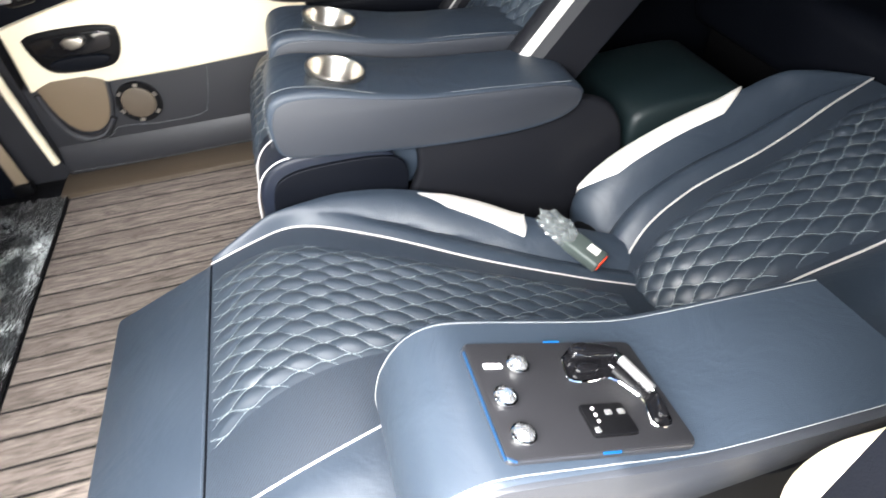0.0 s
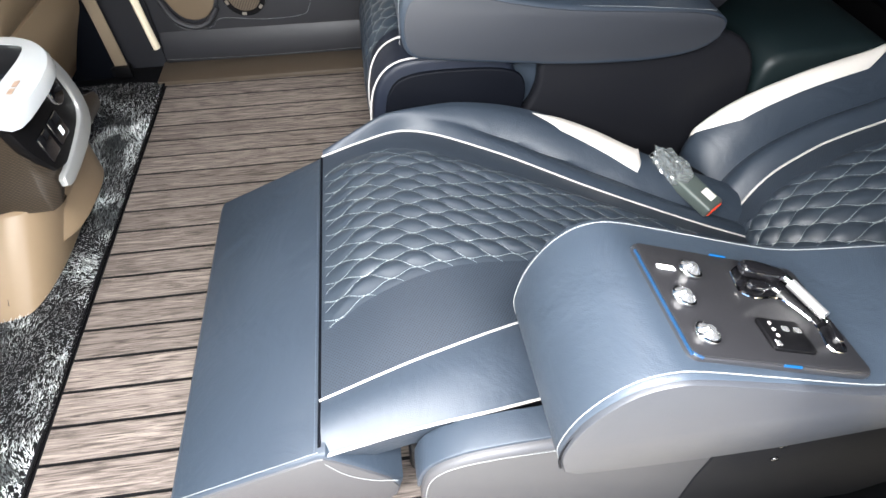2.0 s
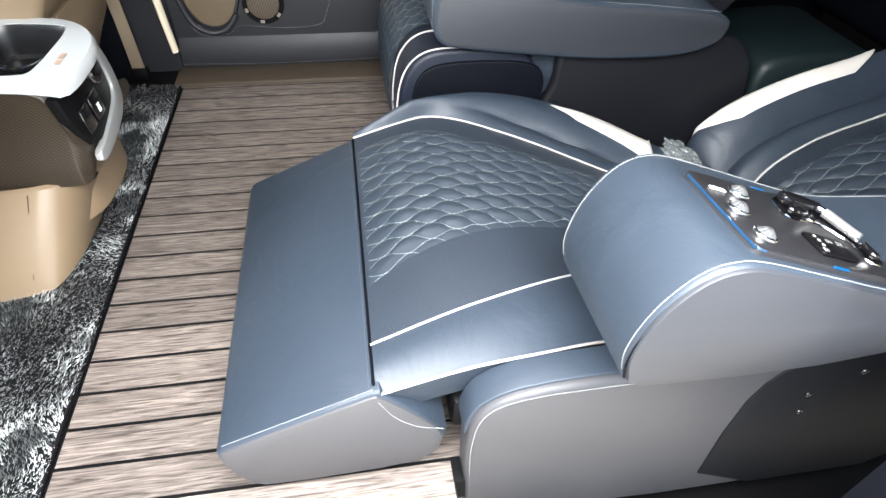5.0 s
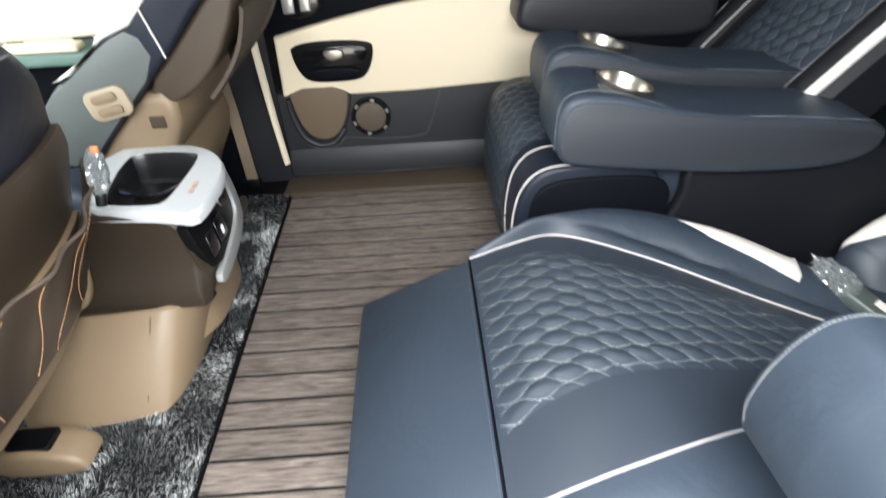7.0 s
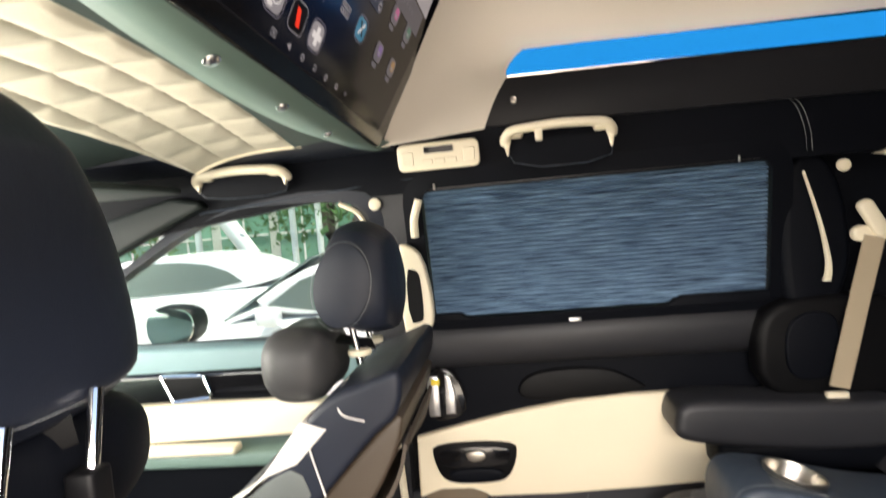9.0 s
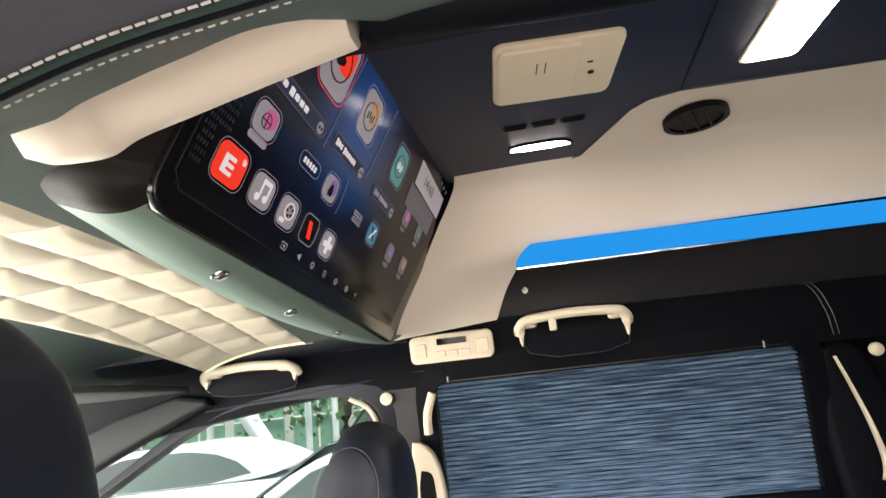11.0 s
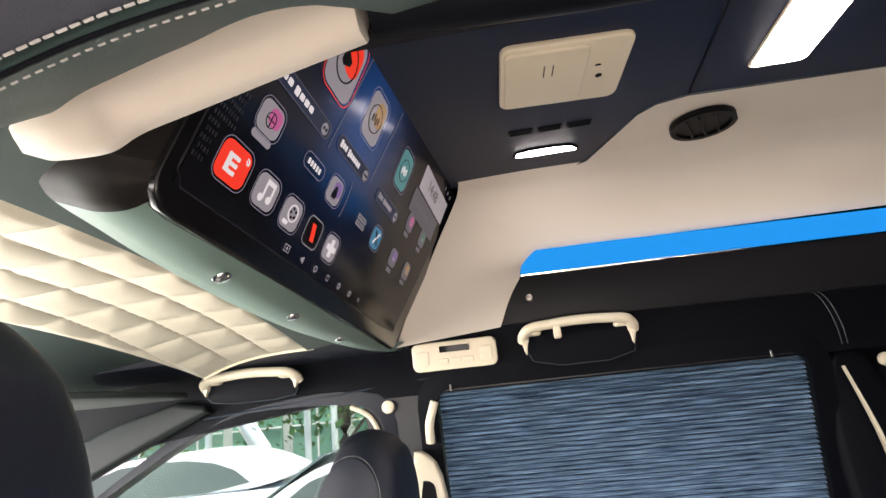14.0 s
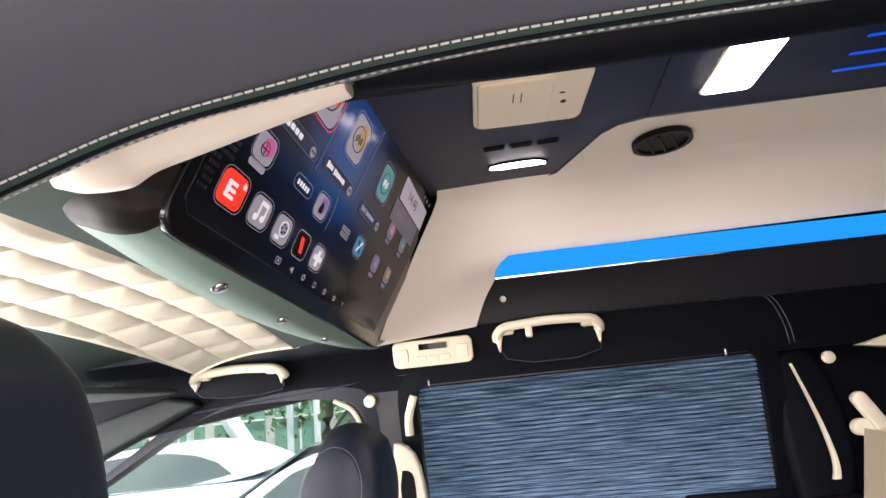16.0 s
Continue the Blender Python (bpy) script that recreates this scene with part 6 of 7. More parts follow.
    for z in (0.013, -0.013):
        part("rocker", lay(prism(rrect(0.05, 0.018, 0.008, 4, 0, z), -0.011, -0.004, "y", 0.002, 2)), TAN, th)


switch_plate()

# ---- roof ----
def ceil_z(y):
    return 1.559


def roof():
    # outer skin closes the place above
    solid("roof_skin", box((-0.80, 0.0, 1.62), (2.4, 1.56, 1.66)), BLACK, "roof panel", "roof", kind="structure")
    ce = thing("ceiling", (1.0, 0.9, 1.5), "cream suede raised ceiling with navy centre", "ceiling", kind="structure")
    # cream wing beside the screen
    wing = [(0.235, 1.08, 1.562), (0.222, 1.150, 1.535), (0.172, 1.168, 1.450), (0.128, 1.176, 1.370), (0.088, 1.183, 1.300), (0.062, 1.192, 1.252), (0.044, 1.20, 1.220)]
    wing2 = [(0.40, 1.08, 1.561), (0.40, 1.15, 1.532), (0.40, 1.188, 1.479), (0.384, 1.211, 1.400), (0.342, 1.247, 1.358), (0.308, 1.272, 1.312), (0.278, 1.290, 1.250)]

    left, right = curve(wing, 8), curve(wing2, 8)
    rows = []
    for k in range(-2, len(left)):
        a, b = left[max(k, 0)].copy(), right[max(k, 0)].copy()
        if k < 0:
            for q in (a, b):
                q.y, q.z = (0.80, 0.95)[k + 2], 1.563
        row = [a.lerp(b, v / 14) for v in range(15)]
        if k <= 24:
            row += [Vector((lerp(b.x, 2.2, (v / 12) ** 1.6), b.y, b.z)) for v in range(1, 13)]
        rows.append(row)
    bm = bmesh.new()
    vs = [[bm.verts.new(p) for p in row] for row in rows]
    for a, b in zip(vs, vs[1:]):
        for k in range(min(len(a), len(b)) - 1):
            bm.faces.new((a[k], a[k + 1], b[k + 1], b[k]))
    part("cream_field", bm, CREAM_SUEDE, ce, "cream suede ceiling", angle=80)
    # navy centre panel with a stepped outline
    out = [(0.15, 0.30), (0.15, 1.13), (0.235, 1.15), (0.285, 1.128), (0.47, 1.120), (0.505, 1.098), (0.578, 0.918), (0.605, 0.888), (0.655, 0.873), (2.2, 0.91), (2.2, 0.30)]
    bm = bmesh.new()
    lo = [bm.verts.new((x, y, ceil_z(y) - 0.006)) for x, y in out]
    hi = [bm.verts.new((x, y, ceil_z(y) + 0.014)) for x, y in out]
    bm.faces.new(lo)
    bm.faces.new(hi[::-1])
    for i in range(len(out)):
        j = (i + 1) % len(out)
        bm.faces.new((lo[i], lo[j], hi[j], hi[i]))
    part("centre_panel", bm, mat("navy_ceiling_panel", (0.010, 0.016, 0.036), 0.45, grain=0.0004, spec=0.35), ce, "navy centre panel")
    part("panel_gap", prism([(0.632, 0.40), (0.635, 0.40), (0.657, 0.871), (0.654, 0.871)], 1.5515, 1.558, "z"), BLACK, ce)
    part("edge_trim", tube([(x, y, ceil_z(y) - 0.006) for x, y in out[2:10]], 0.0025, 6), NAVY, ce)


roof()


def ceil_lay(x, y, turn=0.0):
    """A frame hanging under the ceiling at a place: its z points down into the room."""
    return Matrix.Translation((x, y, ceil_z(y) - 0.006)) @ Matrix.Rotation(math.pi, 4, "X") @ Matrix.Rotation(turn, 4, "Z")


def roof_console():
    th = thing("roof_console", (0.44, 0.73, 1.55), "cream roof console with lid and two small openings", "console")
    m = ceil_lay(0.434, 0.733, radians(-3)) @ Matrix.Diagonal((0.91, 1, 1, 1))
    part("plate", laid(prism(rrect(0.208, 0.168, 0.018, 5), -0.004, 0.008, "z", 0.004, 3), m), CREAM_PLASTIC, th)
    part("lid", laid(prism(rrect(0.134, 0.15, 0.012, 5, -0.030, 0), 0.004, 0.013, "z", 0.004, 3), m), CREAM_PLASTIC, th)
    for x in (-0.02, -0.034):
        part("groove", laid(box((x, 0.012, 0.0125), (x + 0.002, 0.04, 0.0136)), m), BROWN, th)
    part("opening", laid(disc((0.062, -0.012, 0.0075), 0.0055, 0.001, "z", 16), m), BLACK, th)
    part("opening", laid(prism(rrect(0.010, 0.004, 0.0018, 3, 0.056, 0.018), 0.0075, 0.0088, "z"), m), BLACK, th)


roof_console()


def roof_lamps():
    th = thing("dome_lamp", (0.41, 1.01, 1.55), "lit slim white reading lamp in the ceiling", "lamp")
    m = ceil_lay(0.416, 1.012, radians(1))
    part("bezel", laid(prism(smooth_loop([(-0.066, -0.014), (-0.055, 0.018), (0.045, 0.018), (0.066, -0.004), (0.064, -0.014)], 1), -0.004, 0.004, "z", 0.002, 2), m), NAVY_DARK, th)
    part("diffuser", laid(prism(smooth_loop([(-0.060, -0.010), (-0.052, 0.014), (0.043, 0.014), (0.061, -0.004), (0.06, -0.010)], 1), 0.002, 0.006, "z", 0.001, 1), m), LAMP_W, th, "glowing white diffuser")
    for i in range(3):
        s = thing("roof_slot_vent", (0.36 + 0.052 * i, 0.918, 1.55), "slim black slot vent in the navy ceiling", "vent", "slot vents")
        mm = ceil_lay(0.370 + 0.053 * i, 0.918, radians(2))
        part("slot_frame", laid(prism(rrect(0.046, 0.020, 0.005, 3), -0.003, 0.002, "z", 0.001, 1), mm), BLACK, s)
        for k in range(2):
            part("fin", laid(box((-0.019, -0.006 + 0.008 * k, 0.001), (0.019, -0.002 + 0.008 * k, 0.0035)), mm), NAVY_DARK, s)
    v = thing("round_air_vent", (0.716, 1.003, 1.55), "round gloss black air vent in the cream ceiling", "vent")
    mv = ceil_lay(0.716, 1.003)
    part("vent_ring", laid(ring((0, 0, -0.006), 0.050, 0.060, 0.012, "z", 40), mv), BLACK, v)
    part("vent_bowl", laid(disc((0, 0, -0.005), 0.049, 0.006, "z", 36), mv), BLACK, v)
    for k in (-1, 0, 1):
        part("vane", laid(box((-0.003 + 0.024 * k, -0.043, 0.0), (0.001 + 0.024 * k, 0.043, 0.008), 0.001, 1), mv @ Matrix.Rotation(0.4, 4, "Z")), BLACK, v)
    la = thing("ceiling_light", (0.77, 0.65, 1.55), "bright white rectangular ceiling light", "lamp")
    ml = ceil_lay(0.773, 0.635)
    part("light_frame", laid(prism(rrect(0.090, 0.36, 0.014, 4), -0.004, 0.003, "z", 0.002, 1), ml), CREAM_PLASTIC, la)
    part("diffuser", laid(prism(rrect(0.082, 0.345, 0.012, 4), 0.002, 0.005, "z", 0.001, 1), ml), LAMP_W, la, "glowing white diffuser")
    for i, y in enumerate((0.795, 0.745, 0.695)):
        b = thing("blue_slit_light", (1.0, y, 1.55), "thin blue slit light in the navy ceiling", "lamp", "blue slit lights")
        part("slit", laid(prism(rrect(0.11, 0.006, 0.002, 3), -0.002, 0.002, "z"), ceil_lay(1.0, y)), SLIT, b)


roof_lamps()


def led_side():
    th = thing("led_strip", (1.1, 1.25, 1.38), "blue light strip along the roof edge with chrome line", "light strip")
    lo = [(0.341, 1.243, 1.360), (0.352, 1.243, 1.360), (0.8, 1.243, 1.357), (2.2, 1.243, 1.345)]

    def band(u, v):
        x = lerp(0.339, 2.2, u ** 3)
        h = v * min(1.0, (max(0.0, x - 0.339) / 0.040) ** 0.5)
        return (x, lerp(1.240, 1.1965, h), lerp(1.3575 - 0.0075 * max(0, x - 0.35), 1.3985 - 0.013 * max(0, x - 0.5), h))

    part("light_band", sheet(band, 40, 6), LED, th, "glowing blue band")
    part("chrome_line", tube([(x, y - 0.003, z - 0.0045) for x, y, z in lo], 0.0035, 8), CHROME, th, "chrome line")


led_side()


def side_headliner():
    th = thing("side_headliner", (0.6, 1.36, 1.2), "navy leather roof side with grey band below the light strip", "headliner", kind="structure")
    # grey band under the light strip
    def f(u, v):
        x = lerp(0.30, 2.2, u)
        k = max(0.0, (x - 0.30) / 1.9)
        p = curve([(0, 1.245, 1.354 - 0.012 * k), (0, 1.268, 1.328 - 0.014 * k), (0, 1.290, 1.297 - 0.02 * k), (0, 1.312, 1.258 - 0.02 * k)], 4)
        q = p[round(v * (len(p) - 1))]
        x2 = x + lerp(0.042, -0.028, v) * max(0, 1 - u * 8)
        return (x2, q.y, q.z)

    part("grey_band", sheet(f, 40, 12, (0, 0.03, 0.0)), BAND, th, "dark satin band")
    part("sensor", disc((0.352, 1.308, 1.270), 0.008, 0.02, "y", 16, 0.003), STEEL, th, "small round sensor")

    # navy side from the band down to the window, and on to the windscreen
    def g(u, v):
        x = lerp(-1.5, 2.2, u)
        y = 1.315 + 0.055 * v + 0.010 * math.sin(math.pi * v)
        z = lerp(1.275 if x > 0.03 else lerp(1.24, 1.18, min(1, max(0, (-0.2 - x) / 1.2))), 1.118 if x > -0.2 else 1.118 - 0.12 * min(1, (-0.2 - x) / 1.0), v)
        return (x, y, z)

    part("navy_side", sheet(g, 90, 10, (0, 0.05, 0)), NAVY_DARK, th, "navy leather roof side")
    for dx in (0.0, 0.012):
        stitches(curve([(0.96 + dx, 1.310, 1.262), (0.995 + dx, 1.325, 1.232), (1.02 + dx, 1.345, 1.18), (1.03 + dx, 1.36, 1.13)], 8), th)
    part("trim_line", tube(curve([(-0.5, 1.362, 1.115), (-0.2, 1.366, 1.135), (0.05, 1.366, 1.155), (0.2, 1.366, 1.148)], 8), 0.003, 6), NAVY, th)
    part("outer_body", box((-0.85, 1.50, 1.14), (2.3, 1.54, 1.64)), BLACK, th)
    part("upper_wall", box((-0.85, 1.40, 1.28), (2.3, 1.50, 1.62)), BLACK, th)


side_headliner()


def grab(x0, x1, z, y, name_label, peg=True, drop=0.036, deep=0.10):
    th = thing("grab_handle", ((x0 + x1) / 2, y, z - 0.02), name_label, "grab handle", "roof grab handles")
    hold = curve([(x0 + 0.004, y - 0.004, z - drop), (x0 + 0.006, y - 0.018, z - 0.65 * drop), (x0 + 0.022, y - 0.030, z - 0.010), (x0 + 0.060, y - 0.034, z - 0.006), ((x0 + x1) / 2, y - 0.036, z - 0.003), (x1 - 0.060, y - 0.034, z - 0.006), (x1 - 0.022, y - 0.030, z - 0.010), (x1 - 0.006, y - 0.018, z - 0.65 * drop), (x1 - 0.004, y - 0.004, z - drop)], 6)
    part("bar", tube(hold, 0.0135, 12, flat=0.85), CREAM_PLASTIC, th, "cream plastic bar")
    for x in (x0 + 0.028, x1 - 0.028):
        part("lug", box((x - 0.020, y - 0.026, z - 0.75 * drop), (x + 0.020, y - 0.002, z - 0.012), 0.008, 3), CREAM_PLASTIC, th)
    back = smooth_loop([(x0 - 0.002, z - 0.04), (x0 + 0.02, z + 0.002), (x1 - 0.02, z + 0.002), (x1 + 0.002, z - 0.04), (x1 - 0.012, z - deep), (x0 + 0.030, z - deep)], 1)
    part("backing", prism(back, y - 0.010, y + 0.006, "y", 0.003), NAVY_DARK, th)
    part("backing_seam", tube([(a, y - 0.0105, b) for a, b in [*back, back[0]]], 0.0013, 6), NAVY, th)
    for a, d in ((x0, 1), (x1, -1)):
        wing = smooth_loop([(a - 0.004 * d, z - 0.012), (a + 0.020 * d, z - 0.016), (a + 0.014 * d, z - 0.4 * deep), (a + 0.009 * d, z - 0.72 * deep), (a + 0.003 * d, z - 0.6 * deep)], 1)
        part("end_cover", prism(wing, y - 0.019, y - 0.006, "y", 0.004, 2), CREAM_PLASTIC, th)
    if peg:
        part("coat_peg", box((x0 + 0.075, y - 0.046, z - 0.040), (x0 + 0.092, y - 0.022, z - 0.012), 0.004, 2), CREAM_PLASTIC, th)


grab(0.322, 0.584, 1.251, 1.338, "cream grab handle above the blind")
grab(-0.458, -0.216, 1.212, 1.300, "cream grab handle above the front window", False, 0.030, 0.07)


def climate_panel():
    th = thing("climate_panel", (0.155, 1.36, 1.19), "cream rear climate control panel with black display", "control panel")
    m = Matrix.Translation((0.159, 1.326, 1.203)) @ Matrix.Rotation(radians(10), 4, "X")
    part("plate", laid(prism(rrect(0.204, 0.068, 0.016, 5), -0.006, 0.01, "y", 0.004, 3), m), CREAM_PLASTIC, th)
    part("display", laid(box((-0.034, -0.0075, 0.008), (0.038, -0.0055, 0.023)), m), GLOSS, th, "black display")
    for x in (-0.076, 0.076):
        part("key", laid(prism(rrect(0.028, 0.034, 0.004, 3, x, -0.003), -0.0085, -0.005, "y", 0.001, 1), m), CREAM_PLASTIC, th)
    for x in (-0.03, 0.0, 0.03):
        part("key", laid(prism(rrect(0.026, 0.013, 0.003, 3, x + 0.002, -0.013), -0.0085, -0.005, "y", 0.001, 1), m), CREAM_PLASTIC, th)


climate_panel()

# ---- roof screen ----
SCR = Matrix(((-0.0426, 0.4215, -0.9057, 0.0624), (-0.9954, 0.0588, 0.0743, 1.1436), (0.0848, 0.9049, 0.417, 1.238), (0, 0, 0, 1))) @ Matrix.Diagonal((1.1113, 1.0798, 1.08, 1))


def glow(name, colour, power=1.0, rough=0.35):
    return mat(name, [c * 0.3 for c in colour], rough, emit=colour, power=power * 0.35, vary=0.0, spec=0.15)


def screen_mat():
    """The picture behind the icons: black with a blue glow in its upper middle."""
    m = bpy.data.materials.new("lit_screen")
    m.use_nodes = True
    n, ln = m.node_tree.nodes, m.node_tree.links
    p = n["Principled BSDF"]
    p.inputs["Base Color"].default_value, p.inputs["Roughness"].default_value = (0.005, 0.005, 0.006, 1), 0.16
    p.inputs["Specular IOR Level"].default_value = 0.16
    uv = n.new("ShaderNodeUVMap")
    uv.uv_map = "quilt"
    gr, mp, r = n.new("ShaderNodeTexGradient"), n.new("ShaderNodeMapping"), n.new("ShaderNodeValToRGB")
    mp.inputs["Location"].default_value, mp.inputs["Scale"].default_value = (-1.80, -0.86, 0), (1.50, 1.45, 1)
    gr.gradient_type = "SPHERICAL"
    ln.new(uv.outputs[0], mp.inputs["Vector"])
    ln.new(mp.outputs[0], gr.inputs["Vector"])
    r.color_ramp.elements[0].color, r.color_ramp.elements[1].color = (0.0015, 0.0015, 0.002, 1), (0.012, 0.075, 0.27, 1)
    mid = r.color_ramp.elements.new(0.45)
    mid.color = (0.003, 0.008, 0.026, 1)
    ln.new(gr.outputs["Fac"], r.inputs["Fac"])
    ln.new(r.outputs[0], p.inputs["Emission Color"])
    p.inputs["Emission Strength"].default_value = 0.36
    return m


def screen():
    th = thing("roof_screen", (0.05, 0.75, 1.12), "large lit roof screen showing a grid of app icons", "screen")

    def lay(bm):
        return laid(bm, SCR)

    # local x runs to the near side, y up the screen, z forward
    part("housing", lay(box((-0.08, -0.02, 0.010), (0.700, 0.36, 0.15), 0.008, 2)), BLACK, th, "black moulded housing")
    rim = [(0.736, 0.34), (0.736, 0.18), (0.735, 0.02), (0.731, -0.010), (0.723, -0.027), (0.709, -0.038), (0.69, -0.0455), (0.64, -0.0505), (0.58, -0.056), (0.50, -0.060), (0.42, -0.0635), (0.3, -0.0645), (0.2, -0.062), (0.1, -0.055), (0.0, -0.045), (-0.09, -0.032)]
    rim = [Vector(p) for p in curve([(x, y, 0) for x, y in rim], 6)]
    prof = curve([(0.0355, 0.0, 0), (0.030, 0.003, 0), (0.012, 0.020, 0), (0.002, 0.045, 0), (0.0, 0.070, 0), (-0.001, 0.092, 0)], 4)

    def skin(i, j):
        """The moulding's outer skin: station i round its rim, j from front to back."""
        d = (rim[min(i + 1, len(rim) - 1)] - rim[max(i - 1, 0)]).normalized()
        q = rim[i] + Vector((d.y, -d.x, 0)) * prof[j].x
        return (q.x, q.y, prof[j].y)

    def band(i0, i1):
        return sheet(lambda u, v: skin(i0 + round(u * (i1 - i0)), round(v * (len(prof) - 1))), i1 - i0, len(prof) - 1)

    cut = 36
    part("end_cap", lay(band(0, cut)), mat("dark_brown_moulding", (0.008, 0.0065, 0.0055), 0.5, grain=0.0002, grain_size=900, spec=0.14), th, "dark moulded housing end", angle=60)
    # same dark plastic as the end cap, with its green reflection coloured in
    cover = part("lower_cover", lay(band(cut, len(rim) - 1)), SAGE, th, "dark lower cover, green daylight sheen in its colour", angle=60)
    for a, b, r in ((0.542, -0.0490, 0.0105), (0.371, -0.0525, 0.0095), (0.204, -0.0515, 0.008)):
        b2 = bmesh.new()
        bmesh.ops.create_uvsphere(b2, u_segments=20, v_segments=10, radius=1, matrix=Matrix.Translation((a, b, 0.020)) @ Matrix.Rotation(0.80, 4, "X") @ Matrix.Diagonal((r, 0.0035, r, 1)))
        part("stud", lay(b2), CHROME, cover, "chrome stud")
    bez = mat("satin_bezel", (0.005, 0.005, 0.006), 0.22, spec=0.3)
    part("bezel", lay(prism(smooth_loop([(0.703, 0.004), (0.703, 0.20), (0.703, 0.345), (-0.070, 0.345), (-0.030, 0.16), (0.005, -0.022), (0.012, -0.028), (0.30, -0.028), (0.66, -0.028), (0.682, -0.025), (0.695, -0.016), (0.701, -0.006)], 0), -0.004, 0.014, "z", 0.004, 3)), bez, th, "smooth black bezel")
    part("bezel_line", lay(tube([(0.688, 0.33, -0.0042), (0.688, 0.012, -0.0042), (0.676, -0.001, -0.0042), (0.10, -0.001, -0.0042)], 0.0012, 6)), mat("bezel_edge", (0.02, 0.02, 0.026), 0.2), th)
    far = [(0.050, 0.004), (-0.030, 0.318)]
    bm = sheet(lambda u, v: (lerp(lerp(far[0][0], far[1][0], v), 0.686, u), lerp(0.0, 0.322, v), -0.0052), 1, 1, quilt=lambda u, v: (lerp(lerp(far[0][0], far[1][0], v), 0.686, u) / 0.36, lerp(0, 0.322, v) / 0.36))
    disp = part("display", lay(bm), screen_mat(), th, "lit display", smooth=False)
    zt = -0.0062

    def tile(a, b, w, h, m, r=0.006, up=0.0, name="icon"):
        return part(name, lay(prism(rrect(w, h, min(r, 0.48 * h, 0.48 * w), 4, a, b), zt - up, zt - up + 0.0006, "z")), m, disp, smooth=False)

    def rim_line(a, b, w, h, r, t, m, up=0.0004):
        bm = bmesh.new()
        o, i = rrect(w, h, r, 5, a, b), rrect(w - 2 * t, h - 2 * t, max(0.001, r - t), 5, a, b)
        ro, ri = [bm.verts.new((*q, zt - up)) for q in o], [bm.verts.new((*q, zt - up)) for q in i]
        for k in range(len(o)):
            bm.faces.new((ro[k], ro[(k + 1) % len(o)], ri[(k + 1) % len(o)], ri[k]))
        part("icon_rim", lay(bm), m, disp, smooth=False)

    def dot(a, b, r, m, up=0.0008, hole=0.0):
        part("icon", lay(ring((a, b, zt - up), hole, r, 0.0006, "z", 24) if hole else disc((a, b, zt - up), r, 0.0006, "z", 20)), m, disp, smooth=False)

    def app(a, b, w, h, m):
        tile(a, b, w, h, m, 0.010)
        rim_line(a, b, w + 0.007, h + 0.007, 0.013, 0.0011, line)

    grey, pale = glow("icon_grey", (0.34, 0.33, 0.37), 0.75), glow("icon_white", (0.80, 0.79, 0.82), 0.9)
    line, dim = glow("icon_line", (0.22, 0.21, 0.28), 0.7), glow("icon_dim", (0.15, 0.145, 0.17), 0.7)
    red, pink, teal = glow("icon_red", (0.95, 0.05, 0.025), 0.95), glow("icon_pink", (0.62, 0.14, 0.36), 0.7), glow("icon_teal", (0.10, 0.36, 0.38), 0.6)
    violet, amber, blue = glow("icon_violet", (0.26, 0.16, 0.42), 0.7), glow("icon_amber", (0.48, 0.29, 0.12), 0.7), glow("icon_blue", (0.06, 0.28, 0.46), 0.6)
    dark, green, plate = glow("icon_black", (0.004, 0.004, 0.006), 0.4), glow("icon_green", (0.08, 0.26, 0.18), 0.6), glow("tile_label", (0.012, 0.022, 0.055), 0.8)
    # lower row
    app(0.632, 0.0455, 0.046, 0.038, red)
    tile(0.641, 0.0445, 0.006, 0.019, pale, 0.001, 0.0008)
    for z in (0.0370, 0.0445, 0.0520):
        tile(0.6335, z, 0.013, 0.0042, pale, 0.001, 0.0008)
    for r in (0.0035, 0.0062):
        part("icon", lay(tube([(0.620 - r * math.cos(k * 0.3 - 0.3), 0.053 + r * math.sin(k * 0.3), zt - 0.0008) for k in range(6)], 0.0009, 4)), pale, disp, smooth=False)
    app(0.571, 0.0455, 0.040, 0.035, grey)
    for a, b in ((0.578, 0.0375), (0.5635, 0.0395)):
        dot(a, b, 0.0042, pale)
    tile(0.5745, 0.047, 0.0028, 0.019, pale, 0.001, 0.0008)
    tile(0.5605, 0.049, 0.0028, 0.019, pale, 0.001, 0.0008)
    tile(0.5675, 0.0565, 0.0165, 0.005, pale, 0.001, 0.0008)
    app(0.513, 0.0455, 0.039, 0.035, grey)
    dot(0.511, 0.0475, 0.0105, pale, hole=0.0088)
    for k in range(5):
        dot(0.511 + 0.0055 * math.cos(1.257 * k), 0.0475 + 0.0055 * math.sin(1.257 * k), 0.0019, dark)
    tile(0.5205, 0.034, 0.011, 0.005, pale, 0.002, 0.0008)
    tile(0.4555, 0.0455, 0.037, 0.034, dark, 0.007)
    rim_line(0.4555, 0.0455, 0.041, 0.038, 0.010, 0.0013, grey)
    part("icon", lay(prism([(0.4636, 0.056), (0.4545, 0.056), (0.4474, 0.035), (0.4565, 0.035)], zt - 0.0010, zt - 0.0004, "z")), red, disp, smooth=False)
    app(0.398, 0.0455, 0.036, 0.034, grey)
    tile(0.398, 0.0455, 0.026, 0.0075, pale, 0.001, 0.0008)
    tile(0.398, 0.0455, 0.0085, 0.024, pale, 0.001, 0.0008)
    # second row
    app(0.612, 0.1070, 0.040, 0.033, grey)
    tile(0.606, 0.111, 0.022, 0.020, pink, 0.008, 0.0004)
    dot(0.612, 0.1065, 0.0085, dark, hole=0.0076)
